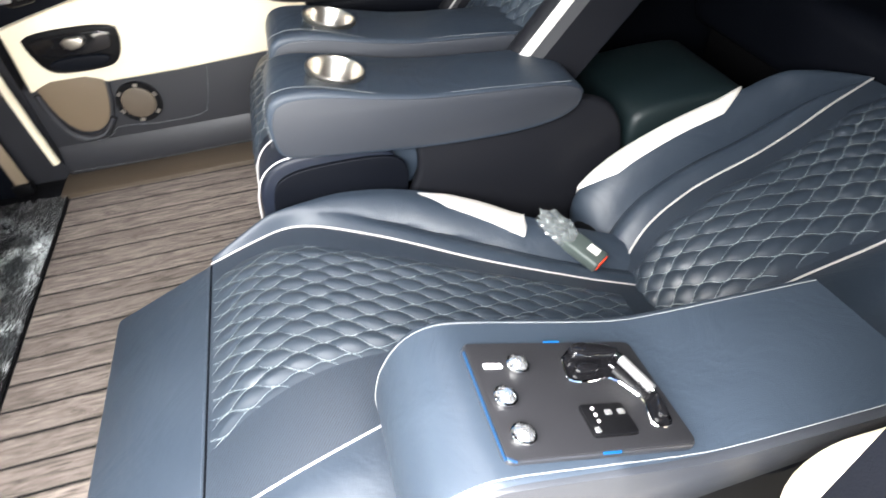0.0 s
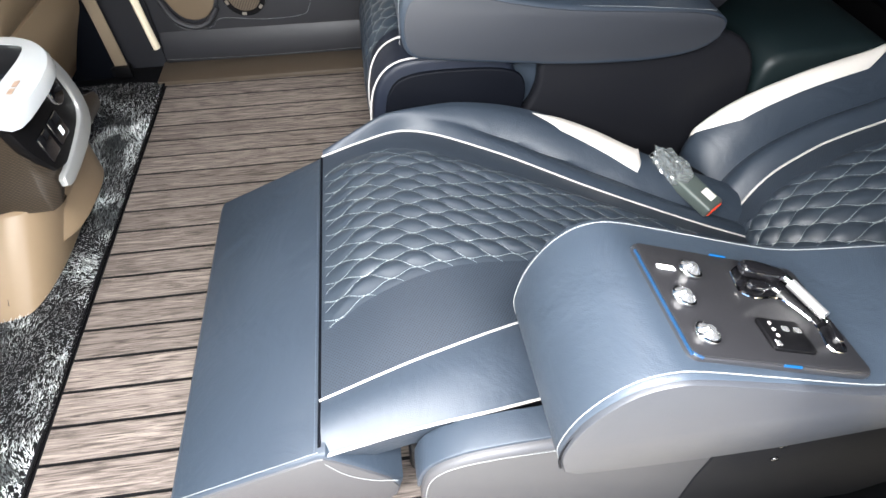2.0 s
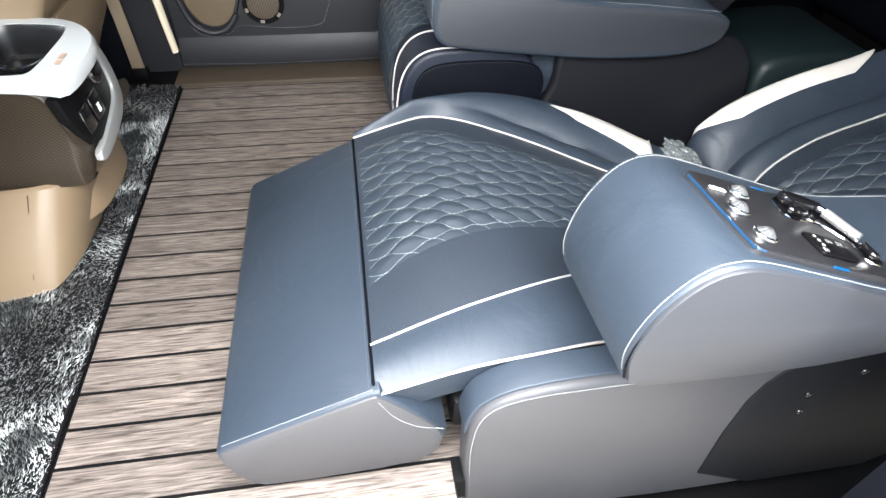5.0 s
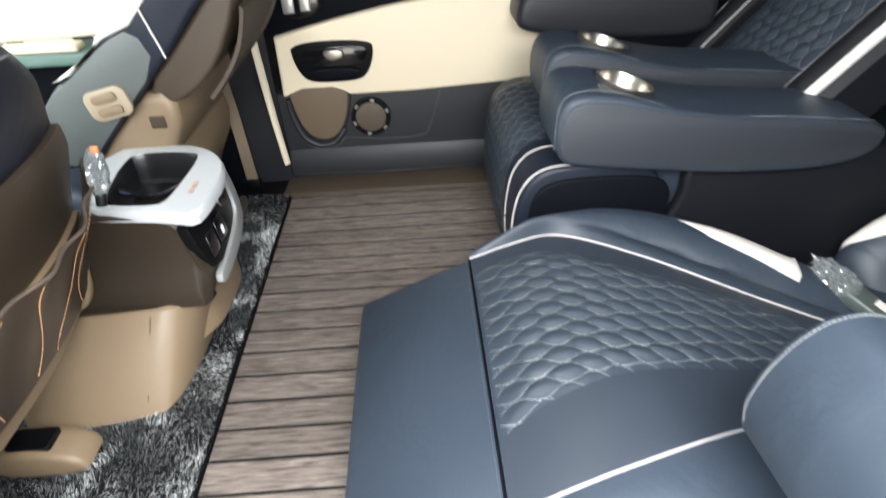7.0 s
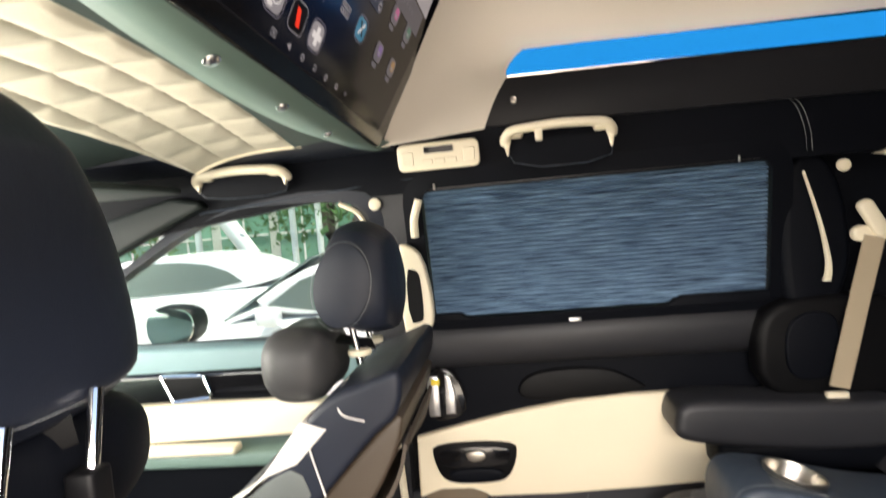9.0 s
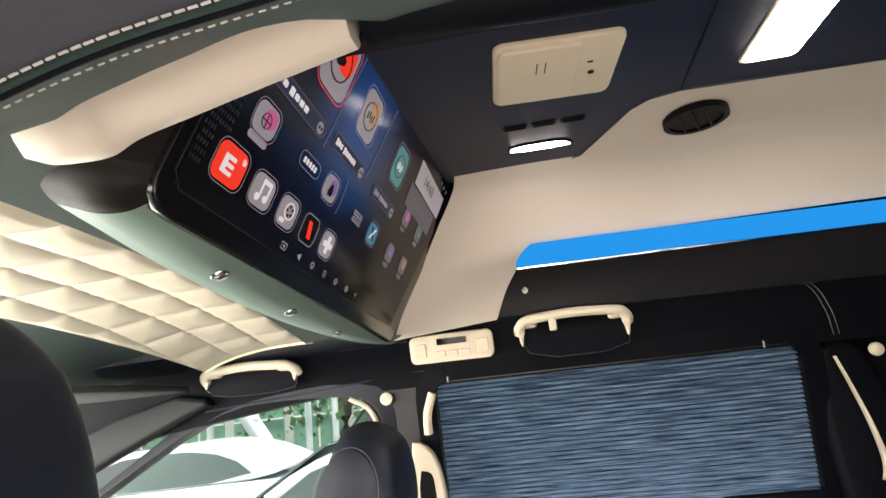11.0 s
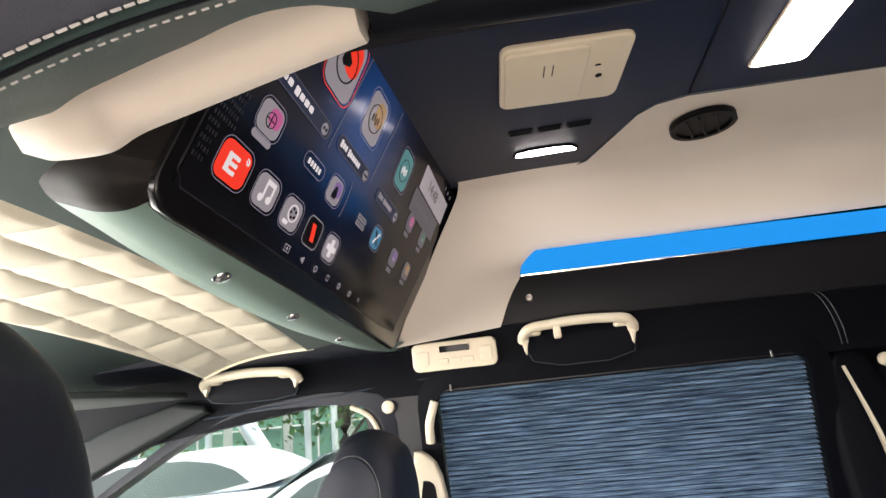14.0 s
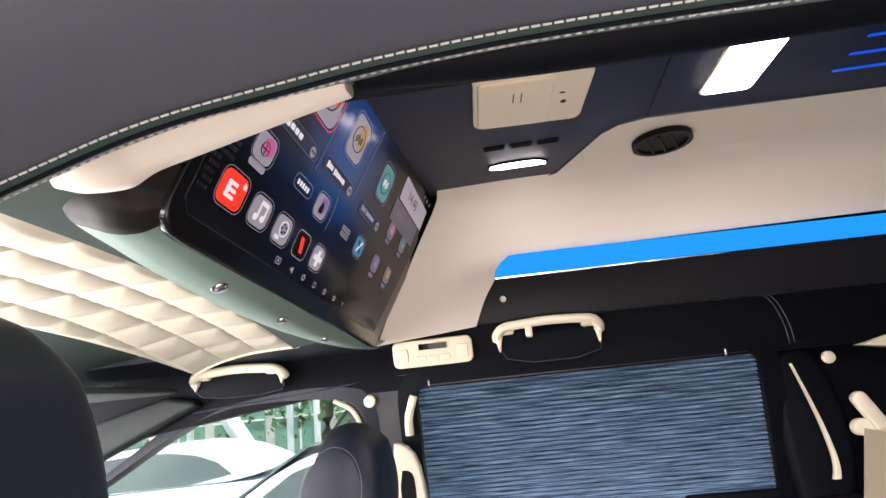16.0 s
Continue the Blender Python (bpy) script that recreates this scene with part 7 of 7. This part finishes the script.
    tile(0.612, 0.1065, 0.0012, 0.015, dark, 0.0005, 0.0008)
    tile(0.612, 0.1065, 0.015, 0.0012, dark, 0.0005, 0.0008)
    tile(0.613, 0.0850, 0.034, 0.0085, grey, 0.004)
    rim_line(0.510, 0.1095, 0.052, 0.0205, 0.009, 0.0012, line)
    for k in range(5):
        tile(0.524 - 0.007 * k, 0.1095, 0.0044, 0.007, pale, 0.0008, 0.0004)
    app(0.4455, 0.1080, 0.037, 0.033, grey)
    tile(0.4405, 0.1115, 0.020, 0.020, violet, 0.007, 0.0004)
    part("icon", lay(prism(smooth_loop([(0.4545, 0.0975), (0.4375, 0.0985), (0.4445, 0.1195)], 1), zt - 0.001, zt - 0.0004, "z")), dark, disp, smooth=False)
    part("icon_rim", lay(tube(curve([(0.412, 0.138, zt), (0.409, 0.12, zt), (0.409, 0.10, zt), (0.411, 0.087, zt)], 4), 0.0006, 4)), dim, disp, smooth=False)
    for k in range(2):
        tile(0.3445, 0.1115 - 0.0095 * k, 0.031, 0.0072, grey, 0.0015)
        for i in range(4):
            tile(0.3555 - 0.0074 * i, 0.1115 - 0.0095 * k, 0.0034, 0.0042, dark, 0.0006, 0.0005)
    app(0.277, 0.1070, 0.036, 0.032, blue)
    part("icon", lay(prism([(0.287, 0.116), (0.284, 0.118), (0.267, 0.099), (0.270, 0.097)], zt - 0.001, zt - 0.0004, "z")), dark, disp, smooth=False)
    part("icon", lay(prism([(0.271, 0.118), (0.268, 0.116), (0.284, 0.097), (0.287, 0.099)], zt - 0.001, zt - 0.0004, "z")), pale, disp, smooth=False)
    for a, b, m in ((0.182, 0.1070, violet), (0.101, 0.1085, amber), (0.166, 0.1800, pink), (0.0815, 0.1815, green)):
        tile(a, b, 0.036, 0.031, dim, 0.009)
        tile(a - 0.003, b + 0.003, 0.019, 0.018, m, 0.007, 0.0004)
        tile(a, b - 0.001, 0.012, 0.004, grey, 0.001, 0.0008)
        tile(a + 0.002, b - 0.0225, 0.024, 0.0075, dim, 0.003)
    # large cards with their name plates
    for a, b, w, h, m, la, lw, bars in ((0.535, 0.236, 0.070, 0.084, red, 0.5775, 0.138, 7), (0.4226, 0.2300, 0.056, 0.066, amber, 0.4320, 0.108, 9), (0.2726, 0.2290, 0.052, 0.060, teal, 0.2820, 0.104, 9)):
        tile(a, b, w, h, grey if m is not teal else teal, w * 0.24)
        rim_line(a, b, w + 0.009, h + 0.009, w * 0.28, 0.0013, line if m is not red else red)
        tile(a - w * 0.16, b + h * 0.14, w * 0.52, h * 0.52, m, w * 0.2, 0.0003)
        dot(a, b, w * 0.36, dark, 0.0006, w * 0.33)
        if m is red:
            part("icon", lay(prism(smooth_loop([(a + 0.014, b - 0.012), (a + 0.012, b + 0.016), (a - 0.014, b + 0.002)], 1), zt - 0.001, zt - 0.0004, "z")), dark, disp, smooth=False)
        else:
            for k in range(4):
                tile(a + 0.009 - 0.006 * k, b - 0.002 + 0.003 * (k % 2), 0.003, 0.011, dark if m is amber else pale, 0.0008, 0.0008)
        lb = 0.1535 if m is red else 0.1610
        tile(la, lb, lw, 0.021, plate, 0.009, -0.0002)
        rim_line(la, lb, lw, 0.021, 0.009, 0.0009, dim, 0.0002)
        for k in range(bars):
            tile(la + lw * 0.40 - lw * 0.082 * k * (7 / bars) - (0.004 if k > 2 else 0), lb, lw * 0.062 * (7 / bars), 0.0095 if k in (0, 3) else 0.007, pale if m is not teal else grey, 0.0012, 0.0006)
        dot(la - lw * 0.40, lb - 0.001, 0.0072, grey)
        for c in (-1, 1):
            dot(la - lw * 0.40 + 0.003 * c, lb - 0.001, 0.0022, dark, 0.0012)
    for a0, b0, a1, b1 in ((0.485, 0.300, 0.500, 0.140), (0.353, 0.285, 0.368, 0.160)):
        part("card_line", lay(tube([(a0, b0, zt), (lerp(a0, a1, 0.5), lerp(b0, b1, 0.5), zt), (a1, b1, zt)], 0.0007, 4)), dim, disp, smooth=False)
    # clock box and status marks
    tile(0.100, 0.264, 0.176, 0.046, glow("clock_box", (0.40, 0.385, 0.42), 0.8), 0.002)
    tile(0.116, 0.216, 0.168, 0.042, glow("date_box", (0.11, 0.105, 0.125), 0.8), 0.002)
    for k in range(5):
        tile(0.168 - 0.017 * k, 0.216, 0.012, 0.008, dim, 0.001, 0.0006)
    for k in range(3):
        tile(0.055 - 0.022 * k, 0.303, 0.007, 0.007, dim, 0.002)
    tx = bpy.data.curves.new("clock", "FONT")
    tx.body, tx.size, tx.align_x, tx.align_y = "14:48", 0.030, "CENTER", "CENTER"
    tob = bpy.data.objects.new("clock_text", tx)
    scene.collection.objects.link(tob)
    bpy.context.view_layer.update()
    me = bpy.data.meshes.new_from_object(tob.evaluated_get(bpy.context.evaluated_depsgraph_get()))
    bpy.data.objects.remove(tob)
    bpy.data.curves.remove(tx)
    # letters face the room, their reading direction runs to the far side
    me.transform(SCR @ Matrix.Translation((0.118, 0.264, zt - 0.0009)) @ Matrix.Diagonal((-1, 1, 1, 1)))
    me.materials.append(dark)
    ck = new("clock_text", me)
    ck.parent = disp
    ck.matrix_parent_inverse = disp.matrix_world.inverted()
    # keys along the foot
    rim_line(0.494, 0.0105, 0.013, 0.009, 0.001, 0.0012, grey)
    dot(0.494, 0.0105, 0.002, grey)
    part("icon", lay(prism([(0.450, 0.006), (0.450, 0.015), (0.4585, 0.0105)], zt - 0.0006, zt, "z")), grey, disp, smooth=False)
    for a in (0.415, 0.335, 0.293):
        dot(a, 0.0105, 0.0044, grey, hole=0.003)
    rim_line(0.375, 0.0105, 0.008, 0.0085, 0.001, 0.0013, grey)
    part("icon", lay(prism([(0.258, 0.0135), (0.250, 0.0135), (0.254, 0.007)], zt - 0.0006, zt, "z")), dim, disp, smooth=False)
    # raised dots beside the icons
    bm = bmesh.new()
    for i in range(9):
        for j in range(34):
            a, b = 0.6835 - 0.0042 * i - 0.0021 * (j % 2), 0.030 + 0.0085 * j
            if a > 0.650 and (b > 0.07 or a > 0.668):
                bmesh.ops.create_cube(bm, size=1, matrix=Matrix.Translation((a, b, zt)) @ Matrix.Diagonal((0.0022, 0.0042, 0.0006, 1)))
    part("dotted_strip", lay(bm), mat("dot_grey", (0.022, 0.022, 0.027), 0.3), disp, smooth=False)


screen()


def front_headliner():
    th = thing("front_headliner", (-0.5, 0.85, 1.24), "cream quilted front headliner with navy surround", "headliner", kind="structure")

    def plan(u, v):
        return lerp(-0.105 - 0.035 * v, -0.55 + 0.15 * v, u), lerp(0.12, 1.19, v)

    def qa(u, v):
        x, y = plan(u, v)
        return ((x + 0.120 + 0.04 * (y - 0.45)) / 0.088, (y - 0.455) / 0.104)

    def f(u, v):
        x, y = plan(u, v)
        return (x, y, 1.308 - 0.068 * max(0, (v - 0.35) / 0.65) ** 2 - 0.04 * u ** 3 * v - 0.011 * pillow(*qa(u, v)) * min(1, v * 14, (1 - v) * 14, u * 14, (1 - u) * 14))

    part("quilted_panel", sheet(f, 110, 160, (0, 0, 0.03), quilt=qa), QUILT_CREAM, th, "cream quilted leather panel")
    # navy surround and rear edge, coloured teal for reflected green daylight
    part("surround", sheet(lambda u, v: (lerp(-0.09 - 0.03 * v, -0.78, u), lerp(-0.12, 1.40, v), 1.322 - 0.085 * v ** 4 - 0.06 * u * u), 10, 12, (0, 0, 0.02)), TEAL_SHEEN, th, "navy headliner, green daylight sheen in its colour")
    # far border's navy is lighter than the roof side's, for windscreen light
    part("far_border", sheet(lambda u, v: (lerp(0.05, -0.78, u), lerp(1.17, 1.345, v), lerp(1.250, 1.226, v) - 0.016 * u - 0.006 * math.sin(math.pi * v)), 20, 8, (0, 0, 0.02)), NAVY_DIM, th)
    part("rear_border", sheet(lambda u, v: (lerp(-0.02, -0.112 - 0.035 * v, u), lerp(0.02, 1.17, v), lerp(1.318, 1.302, u) - 0.068 * max(0, (v - 0.35) / 0.65) ** 2), 4, 16, (0, 0, 0.012)), TEAL_SHEEN, th, "navy headliner edge, green sheen in its colour")
    part("edge_piping", tube([f(u, 1) for u in np.linspace(0, 1, 20)], 0.004), CREAM, th)
    part("sun_visor", prism(smooth_loop([(-0.85, 0.85), (-0.85, 1.30), (-0.52, 1.30), (-0.48, 1.27), (-0.49, 0.85)], 2), 1.166, 1.180, "z", 0.005, 3), mat("visor_cloth", (0.022, 0.032, 0.031), 0.8, grain=0.0006), th, "folded dark teal sun visor")


front_headliner()

# ---- near side of the roof opening ----


def near_roof():
    th = thing("door_header", (0.3, 0.2, 1.1), "navy leather roof edge over the near door with double white stitching", "headliner", kind="structure")
    edge = curve([(-0.55, 0.12, 1.14), (-0.25, 0.12, 1.16), (0.0, 0.12, 1.188), (0.09, 0.12, 1.216), (0.165, 0.12, 1.238), (0.239, 0.12, 1.249), (0.318, 0.12, 1.257), (0.448, 0.12, 1.260), (0.8, 0.12, 1.255), (1.6, 0.12, 1.25), (2.2, 0.12, 1.25)], 10)

    def f(u, v):
        k = u * (len(edge) - 1)
        i = min(int(k), len(edge) - 2)
        p = edge[i].lerp(edge[i + 1], k - i)
        return (p.x, p.y - 0.26 * v, p.z + 0.006 + 0.20 * v - 0.06 * math.sin(math.pi * v))

    # navy leather made paler, standing for daylight bounced off the ground
    part("outer_leather", sheet(f, 80, 12, (0, 0.02, 0.03)), mat("ground_lit_header_leather", (0.052, 0.058, 0.076), 0.5, grain=0.0006, grain_size=700, vary=0.18, crease=0.006), th, "navy leather header, lightened in colour for ground light")

    def g(u, v):
        k = u * (len(edge) - 1)
        i = min(int(k), len(edge) - 2)
        p = edge[i].lerp(edge[i + 1], k - i)
        c = 1 - along([(-0.04, 0.0), (0.06, 0.44), (0.16, 0.62), (0.235, 0.70), (0.265, 0.0)], p.x)
        return (p.x, p.y + 0.004 + 0.19 * v * c, p.z + lerp(0.12, 0.16, min(1, max(0, (0.2 - p.x) / 0.2))) * v * c)

    # navy leather; the teal is green daylight reflected, painted as base colour
    part("inner_leather", sheet(g, 80, 8, (0, 0.0, 0.02)), mat("navy_leather_green_sheen", (0.045, 0.075, 0.07), 0.45, grain=0.0006, grain_size=700), th, "navy inner roof edge, green sheen in its colour")
    bright = mat("bright_white_thread", (0.52, 0.51, 0.50), 0.7, vary=0.05)
    stitches([p + Vector((0, -0.002, 0.0035)) for p in edge], th, 0.00065, 0.0044, 0.0014, bright)
    stitches([p + Vector((0, 0.0125, 0.0047)) for p in edge], th, 0.0005, 0.0032, 0.0026, bright)
    part("seam_roll", tube([p + Vector((0, 0.004, 0.0015)) for p in edge], 0.0014), NAVY_DARK, th)

    # cream roll at the front, navy roll behind it
    roll = curve([(-0.06, 0.335, 1.322), (-0.035, 0.312, 1.302), (0.0, 0.30, 1.292), (0.03, 0.302, 1.294), (0.052, 0.306, 1.308), (0.10, 0.306, 1.320), (0.175, 0.304, 1.337), (0.235, 0.304, 1.351)], 8)
    cr = bmesh.new()
    rows = []
    for i, p in enumerate(roll):
        sec = [(-0.03, 0.040), (-0.026, 0.014), (-0.010, 0.0), (0.012, 0.004), (0.036, 0.03), (0.04, 0.115), (-0.034, 0.115)]
        s = min(1.0, 0.6 + 0.4 * i / 3)
        rows.append([cr.verts.new((p.x, p.y + a * s, p.z + b * s + (1 - s) * 0.03)) for a, b in sec])
    for a, b in zip(rows, rows[1:]):
        for k in range(7):
            cr.faces.new((a[k], a[(k + 1) % 7], b[(k + 1) % 7], b[k]))
    cr.faces.new(rows[0])
    cr.faces.new(rows[-1][::-1])
    part("cream_roll", cr, CREAM_SUEDE, th, "cream suede corner roll", angle=70)
    part("navy_roll", tube(curve([(0.242, 0.305, 1.384), (0.27, 0.305, 1.384), (0.45, 0.305, 1.376), (1.0, 0.305, 1.378), (2.2, 0.305, 1.38)], 8), 0.030, 16, flat=0.95), NAVY_DARK, th, "navy padded roll")
    part("inner_slope", sheet(lambda u, v: (lerp(-0.1, 2.2, u), lerp(0.33, 0.315, v), lerp(1.36, 1.57, v)), 6, 3, (0, -0.01, 0.01)), NAVY_DARK, th)
    part("outer_body", box((-0.78, -0.12, 1.45), (2.3, 0.30, 1.62)), BLACK, th)


near_roof()

# ---- body that closes the cabin ----


def closing():
    solid("rear_wall", prism([(-0.12, 0.0), (-0.12, 1.45), (0.3, 1.66), (1.4, 1.66), (1.56, 1.2), (1.56, 0.0)], 2.24, 2.30, "x"), BLACK, "dark rear of the cabin", "wall", kind="structure")
    solid("dashboard", prism(smooth_loop([(-1.75, 0.0), (-1.75, 0.66), (-1.55, 0.72), (-1.30, 0.68), (-1.2, 0.5), (-1.25, 0.0)], 2), -0.05, 1.50, "y", 0.02), SAGE, "grey-green dashboard", "dashboard", kind="structure")
    nrs = solid("near_rear_side", box((1.06, -0.15, -0.1), (2.3, -0.11, 1.46)), NAVY_DARK, "near rear body side", "wall", kind="structure")
    part("cream_pad", prism(smooth_loop([(1.095, 0.40), (1.115, 0.49), (1.2, 0.488), (1.55, 0.47), (1.55, 0.12), (1.2, 0.16)], 2), -0.112, -0.060, "y", 0.018, 4), CREAM, nrs, "cream leather side pad")
    solid("near_pillar", box((-0.20, -0.16, -0.1), (-0.05, 0.05, 1.24), 0.02, 3), NAVY_DARK, "dark trimmed near door pillar", "pillar", kind="structure")
    solid("roof_front", box((-0.82, -0.12, 1.26), (-0.785, 1.50, 1.66)), BLACK, "closed front edge of the roof", "roof", kind="structure")
    solid("near_front_door", prism([(-1.7, -0.1), (-1.7, 0.72), (-0.1, 0.72), (-0.05, 0.5), (-0.05, -0.1)], -0.16, -0.10, "y", 0.01), NAVY_DARK, "near front door trim", "door", kind="structure")
    # third row takes the near-black trim colour to stand for its shadow
    th = thing("third_row_seat", (1.75, 1.0, 0.0), "third-row bench, shadow put into its dark navy colour", "seat")
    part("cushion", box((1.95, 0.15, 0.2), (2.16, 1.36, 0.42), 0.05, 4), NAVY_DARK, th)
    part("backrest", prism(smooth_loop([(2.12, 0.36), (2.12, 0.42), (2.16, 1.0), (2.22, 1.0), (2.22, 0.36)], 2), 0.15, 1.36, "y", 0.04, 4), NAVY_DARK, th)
    part("plinth", box((2.0, 0.2, 0.0), (2.18, 1.3, 0.2), 0.01, 1), BLACK, th)
    # windscreen pillar on the far side
    solid("windscreen_pillar", prism(smooth_loop([(-0.44, 1.140), (-0.60, 1.168), (-1.10, 0.985), (-1.66, 0.74), (-1.45, 0.70), (-0.80, 0.992), (-0.56, 1.095)], 1), 1.325, 1.375, "y", 0.016, 4), mat("dark_teal_trim", (0.011, 0.0155, 0.0150), 0.55, grain=0.0006, spec=0.25), "dark trimmed windscreen pillar", "pillar", kind="structure")
    ws = thing("windscreen", (-1.2, 0.7, 0.7), "clear raked windscreen", "windscreen", kind="structure")
    part("pane", sheet(lambda u, v: (lerp(-0.80, -1.72, u), lerp(0.0, 1.36, v), lerp(1.22, 0.68, u)), 1, 1, (0, 0, 0.004)), GLASS, ws).visible_shadow = False


closing()

# ---- outside, seen through the front side window ----
ground_mat = mat("pale_concrete", (0.42, 0.385, 0.335), 0.9, grain=0.004, grain_size=120, vary=0.25, stain=0.6)
solid("ground", box((-120, -120, -0.64), (120, 120, -0.58)), ground_mat, "pale concrete car park", "ground", kind="structure")

CAR_WHITE = mat("white_car_paint", (0.82, 0.83, 0.84), 0.25, coat=0.6, vary=0.02)
CAR_GLASS = mat("dark_car_glass", (0.10, 0.14, 0.135), 0.06, vary=0.02, coat=0.3)
TYRE = mat("tyre_rubber", (0.02, 0.02, 0.02), 0.8)


def car(x, y, turn, label):
    th = thing("parked_car", (x, y, -0.58), label, "car", "parked white cars")
    th.rotation_euler = (0, 0, turn)
    bpy.context.view_layer.update()
    M = th.matrix_world.copy()

    def p(name, bm, m, label=""):
        return part(name, laid(bm, M), m, th, label)

    body = smooth_loop([(-2.25, 0.25), (-2.28, 0.62), (-1.9, 0.82), (-1.2, 0.93), (1.5, 0.98), (2.15, 0.95), (2.28, 0.6), (2.22, 0.25)], 2)
    p("body", prism(body, -0.88, 0.88, "y", 0.10, 4), CAR_WHITE, "white painted body")
    cab = smooth_loop([(-1.25, 0.92), (-0.45, 1.40), (0.5, 1.46), (1.25, 1.34), (1.95, 0.96)], 2)
    p("cabin", prism(cab, -0.74, 0.74, "y", 0.10, 4), CAR_WHITE)
    side = smooth_loop([(-0.98, 0.97), (-0.42, 1.33), (0.45, 1.385), (1.1, 1.28), (1.45, 0.99)], 1)
    for s in (-1, 1):
        p("side_window", prism(side, s * 0.75 - 0.006, s * 0.75 + 0.006, "y"), CAR_GLASS, "dark side window")
    p("windscreen", laid(box((-0.46, -0.62, -0.008), (0.46, 0.62, 0.008), 0.004, 1), Matrix.Translation((-0.88, 0, 1.175)) @ Matrix.Rotation(radians(-31), 4, "Y")), CAR_GLASS)
    p("door_mirror", box((-0.85, -1.02, 0.93), (-0.68, -0.86, 1.06), 0.03, 3), CAR_WHITE)
    for sx in (-1.4, 1.4):
        for sy in (-0.80, 0.80):
            w = p("wheel", disc((sx, 0.32, sy - 0.1), 0.32, 0.2, "y", 26, 0.03), TYRE)
            part("rim", laid(disc((sx, 0.32, sy - 0.105 if sy < 0 else sy + 0.085), 0.2, 0.02, "y", 20, 0.004), M), SILVER, w)


car(-4.35, 7.25, radians(3), "white saloon car parked beside the van")
car(-0.80, 5.0, radians(2), "white hatchback parked further off")


def tree(x, y, h, seed, label):
    th = thing("tree", (x, y, -0.58), label, "tree", "trees behind the car park")
    rng = random.Random(seed)
    bark = MATS.get("bark") or mat("bark", (0.12, 0.10, 0.08), 0.9, grain=0.01, grain_size=40, vary=0.3)
    leaf = MATS.get("leaf") or mat("leaf", (0.07, 0.16, 0.05), 0.6, vary=0.4)
    bm = tube(curve([(x, y, -0.58), (x + rng.uniform(-0.1, 0.1), y, h * 0.3), (x + rng.uniform(-0.3, 0.3), y, h * 0.7)], 6), 0.12, 10)
    part("trunk", bm, bark, th)
    tips = []
    for k in range(9):
        a, z = rng.uniform(0, 6.28), h * rng.uniform(0.15, 0.65)
        e = Vector((x + math.cos(a) * h * 0.3, y + math.sin(a) * h * 0.25, z + h * rng.uniform(0.1, 0.3)))
        part("limb", tube(curve([(x, y, z), tuple(Vector((x, y, z)).lerp(e, 0.5) + Vector((0, 0, 0.1))), tuple(e)], 4), 0.03, 6), bark, th)
        tips.append(e)
    k = 7000
    r2 = np.random.default_rng(seed)
    c = np.array([tips[i] for i in r2.integers(0, len(tips), k)]) + r2.normal(0, h * 0.13, (k, 3))
    d1, d2 = r2.normal(0, 0.05, (k, 3)), r2.normal(0, 0.05, (k, 3))
    me = bpy.data.meshes.new("crown")
    me.from_pydata(np.stack([c, c + d1, c + d1 + d2, c + d2], 1).reshape(-1, 3).tolist(), [], np.arange(4 * k).reshape(-1, 4).tolist())
    me.materials.append(leaf)
    ob = new("crown", me)
    ob.parent = th
    ob.matrix_parent_inverse = th.matrix_world.inverted()
    tagged(ob, "loose green crown", kind="stuff")


tree(-3.0, 10.6, 4.2, 1, "leafy green tree behind the parked cars")
tree(-8.6, 10.8, 5.0, 2, "leafy green tree behind the parked cars")
tree(0.6, 9.8, 4.2, 3, "leafy green tree behind the parked cars")


def building():
    th = thing("building", (-3, 13, -0.58), "pale building with a grid of large windows behind steel posts", "building")
    wall = mat("pale_render", (0.55, 0.58, 0.55), 0.8, grain=0.003, grain_size=60, vary=0.1)
    pane = mat("green_glass", (0.16, 0.36, 0.27), 0.15, vary=0.3, stain=0.8)
    part("wall", box((-16, 13.0, -0.58), (8, 14.0, 9)), wall, th)
    part("roof", box((-16.2, 12.8, 9), (8.2, 14.2, 9.3)), wall, th)
    for i in range(16):
        for j in range(4):
            x, z = -15.2 + 1.45 * i, 0.2 + 2.1 * j
            w = part("window", box((x, 12.95, z), (x + 1.2, 13.02, z + 1.7), 0.01, 1), pane, th)
            part("mullion", box((x + 0.58, 12.92, z), (x + 0.62, 12.96, z + 1.7)), CAR_WHITE, w)
            part("mullion", box((x, 12.92, z + 0.8), (x + 1.2, 12.96, z + 0.84)), CAR_WHITE, w)
    st = thing("steel_brace", (-3, 9.2, -0.58), "grey painted steel posts with a slanting brace", "steel frame")
    steel = mat("grey_paint", (0.66, 0.70, 0.67), 0.5, vary=0.1)
    for x in (-5.6, -4.95, -3.25, -2.80):
        part("post", tube([(x, 9.2, -0.58), (x, 9.2, 5.5)], 0.055, 10), steel, st)
    part("brace", tube([(-5.5, 9.1, 3.1), (-4.35, 9.1, 1.29), (-3.65, 9.1, 0.23), (-3.1, 9.1, -0.58)], 0.14, 12), steel, st)
    part("beam", tube([(-5.4, 9.2, 3.8), (0.2, 9.2, 3.8)], 0.07, 10), steel, st)


building()
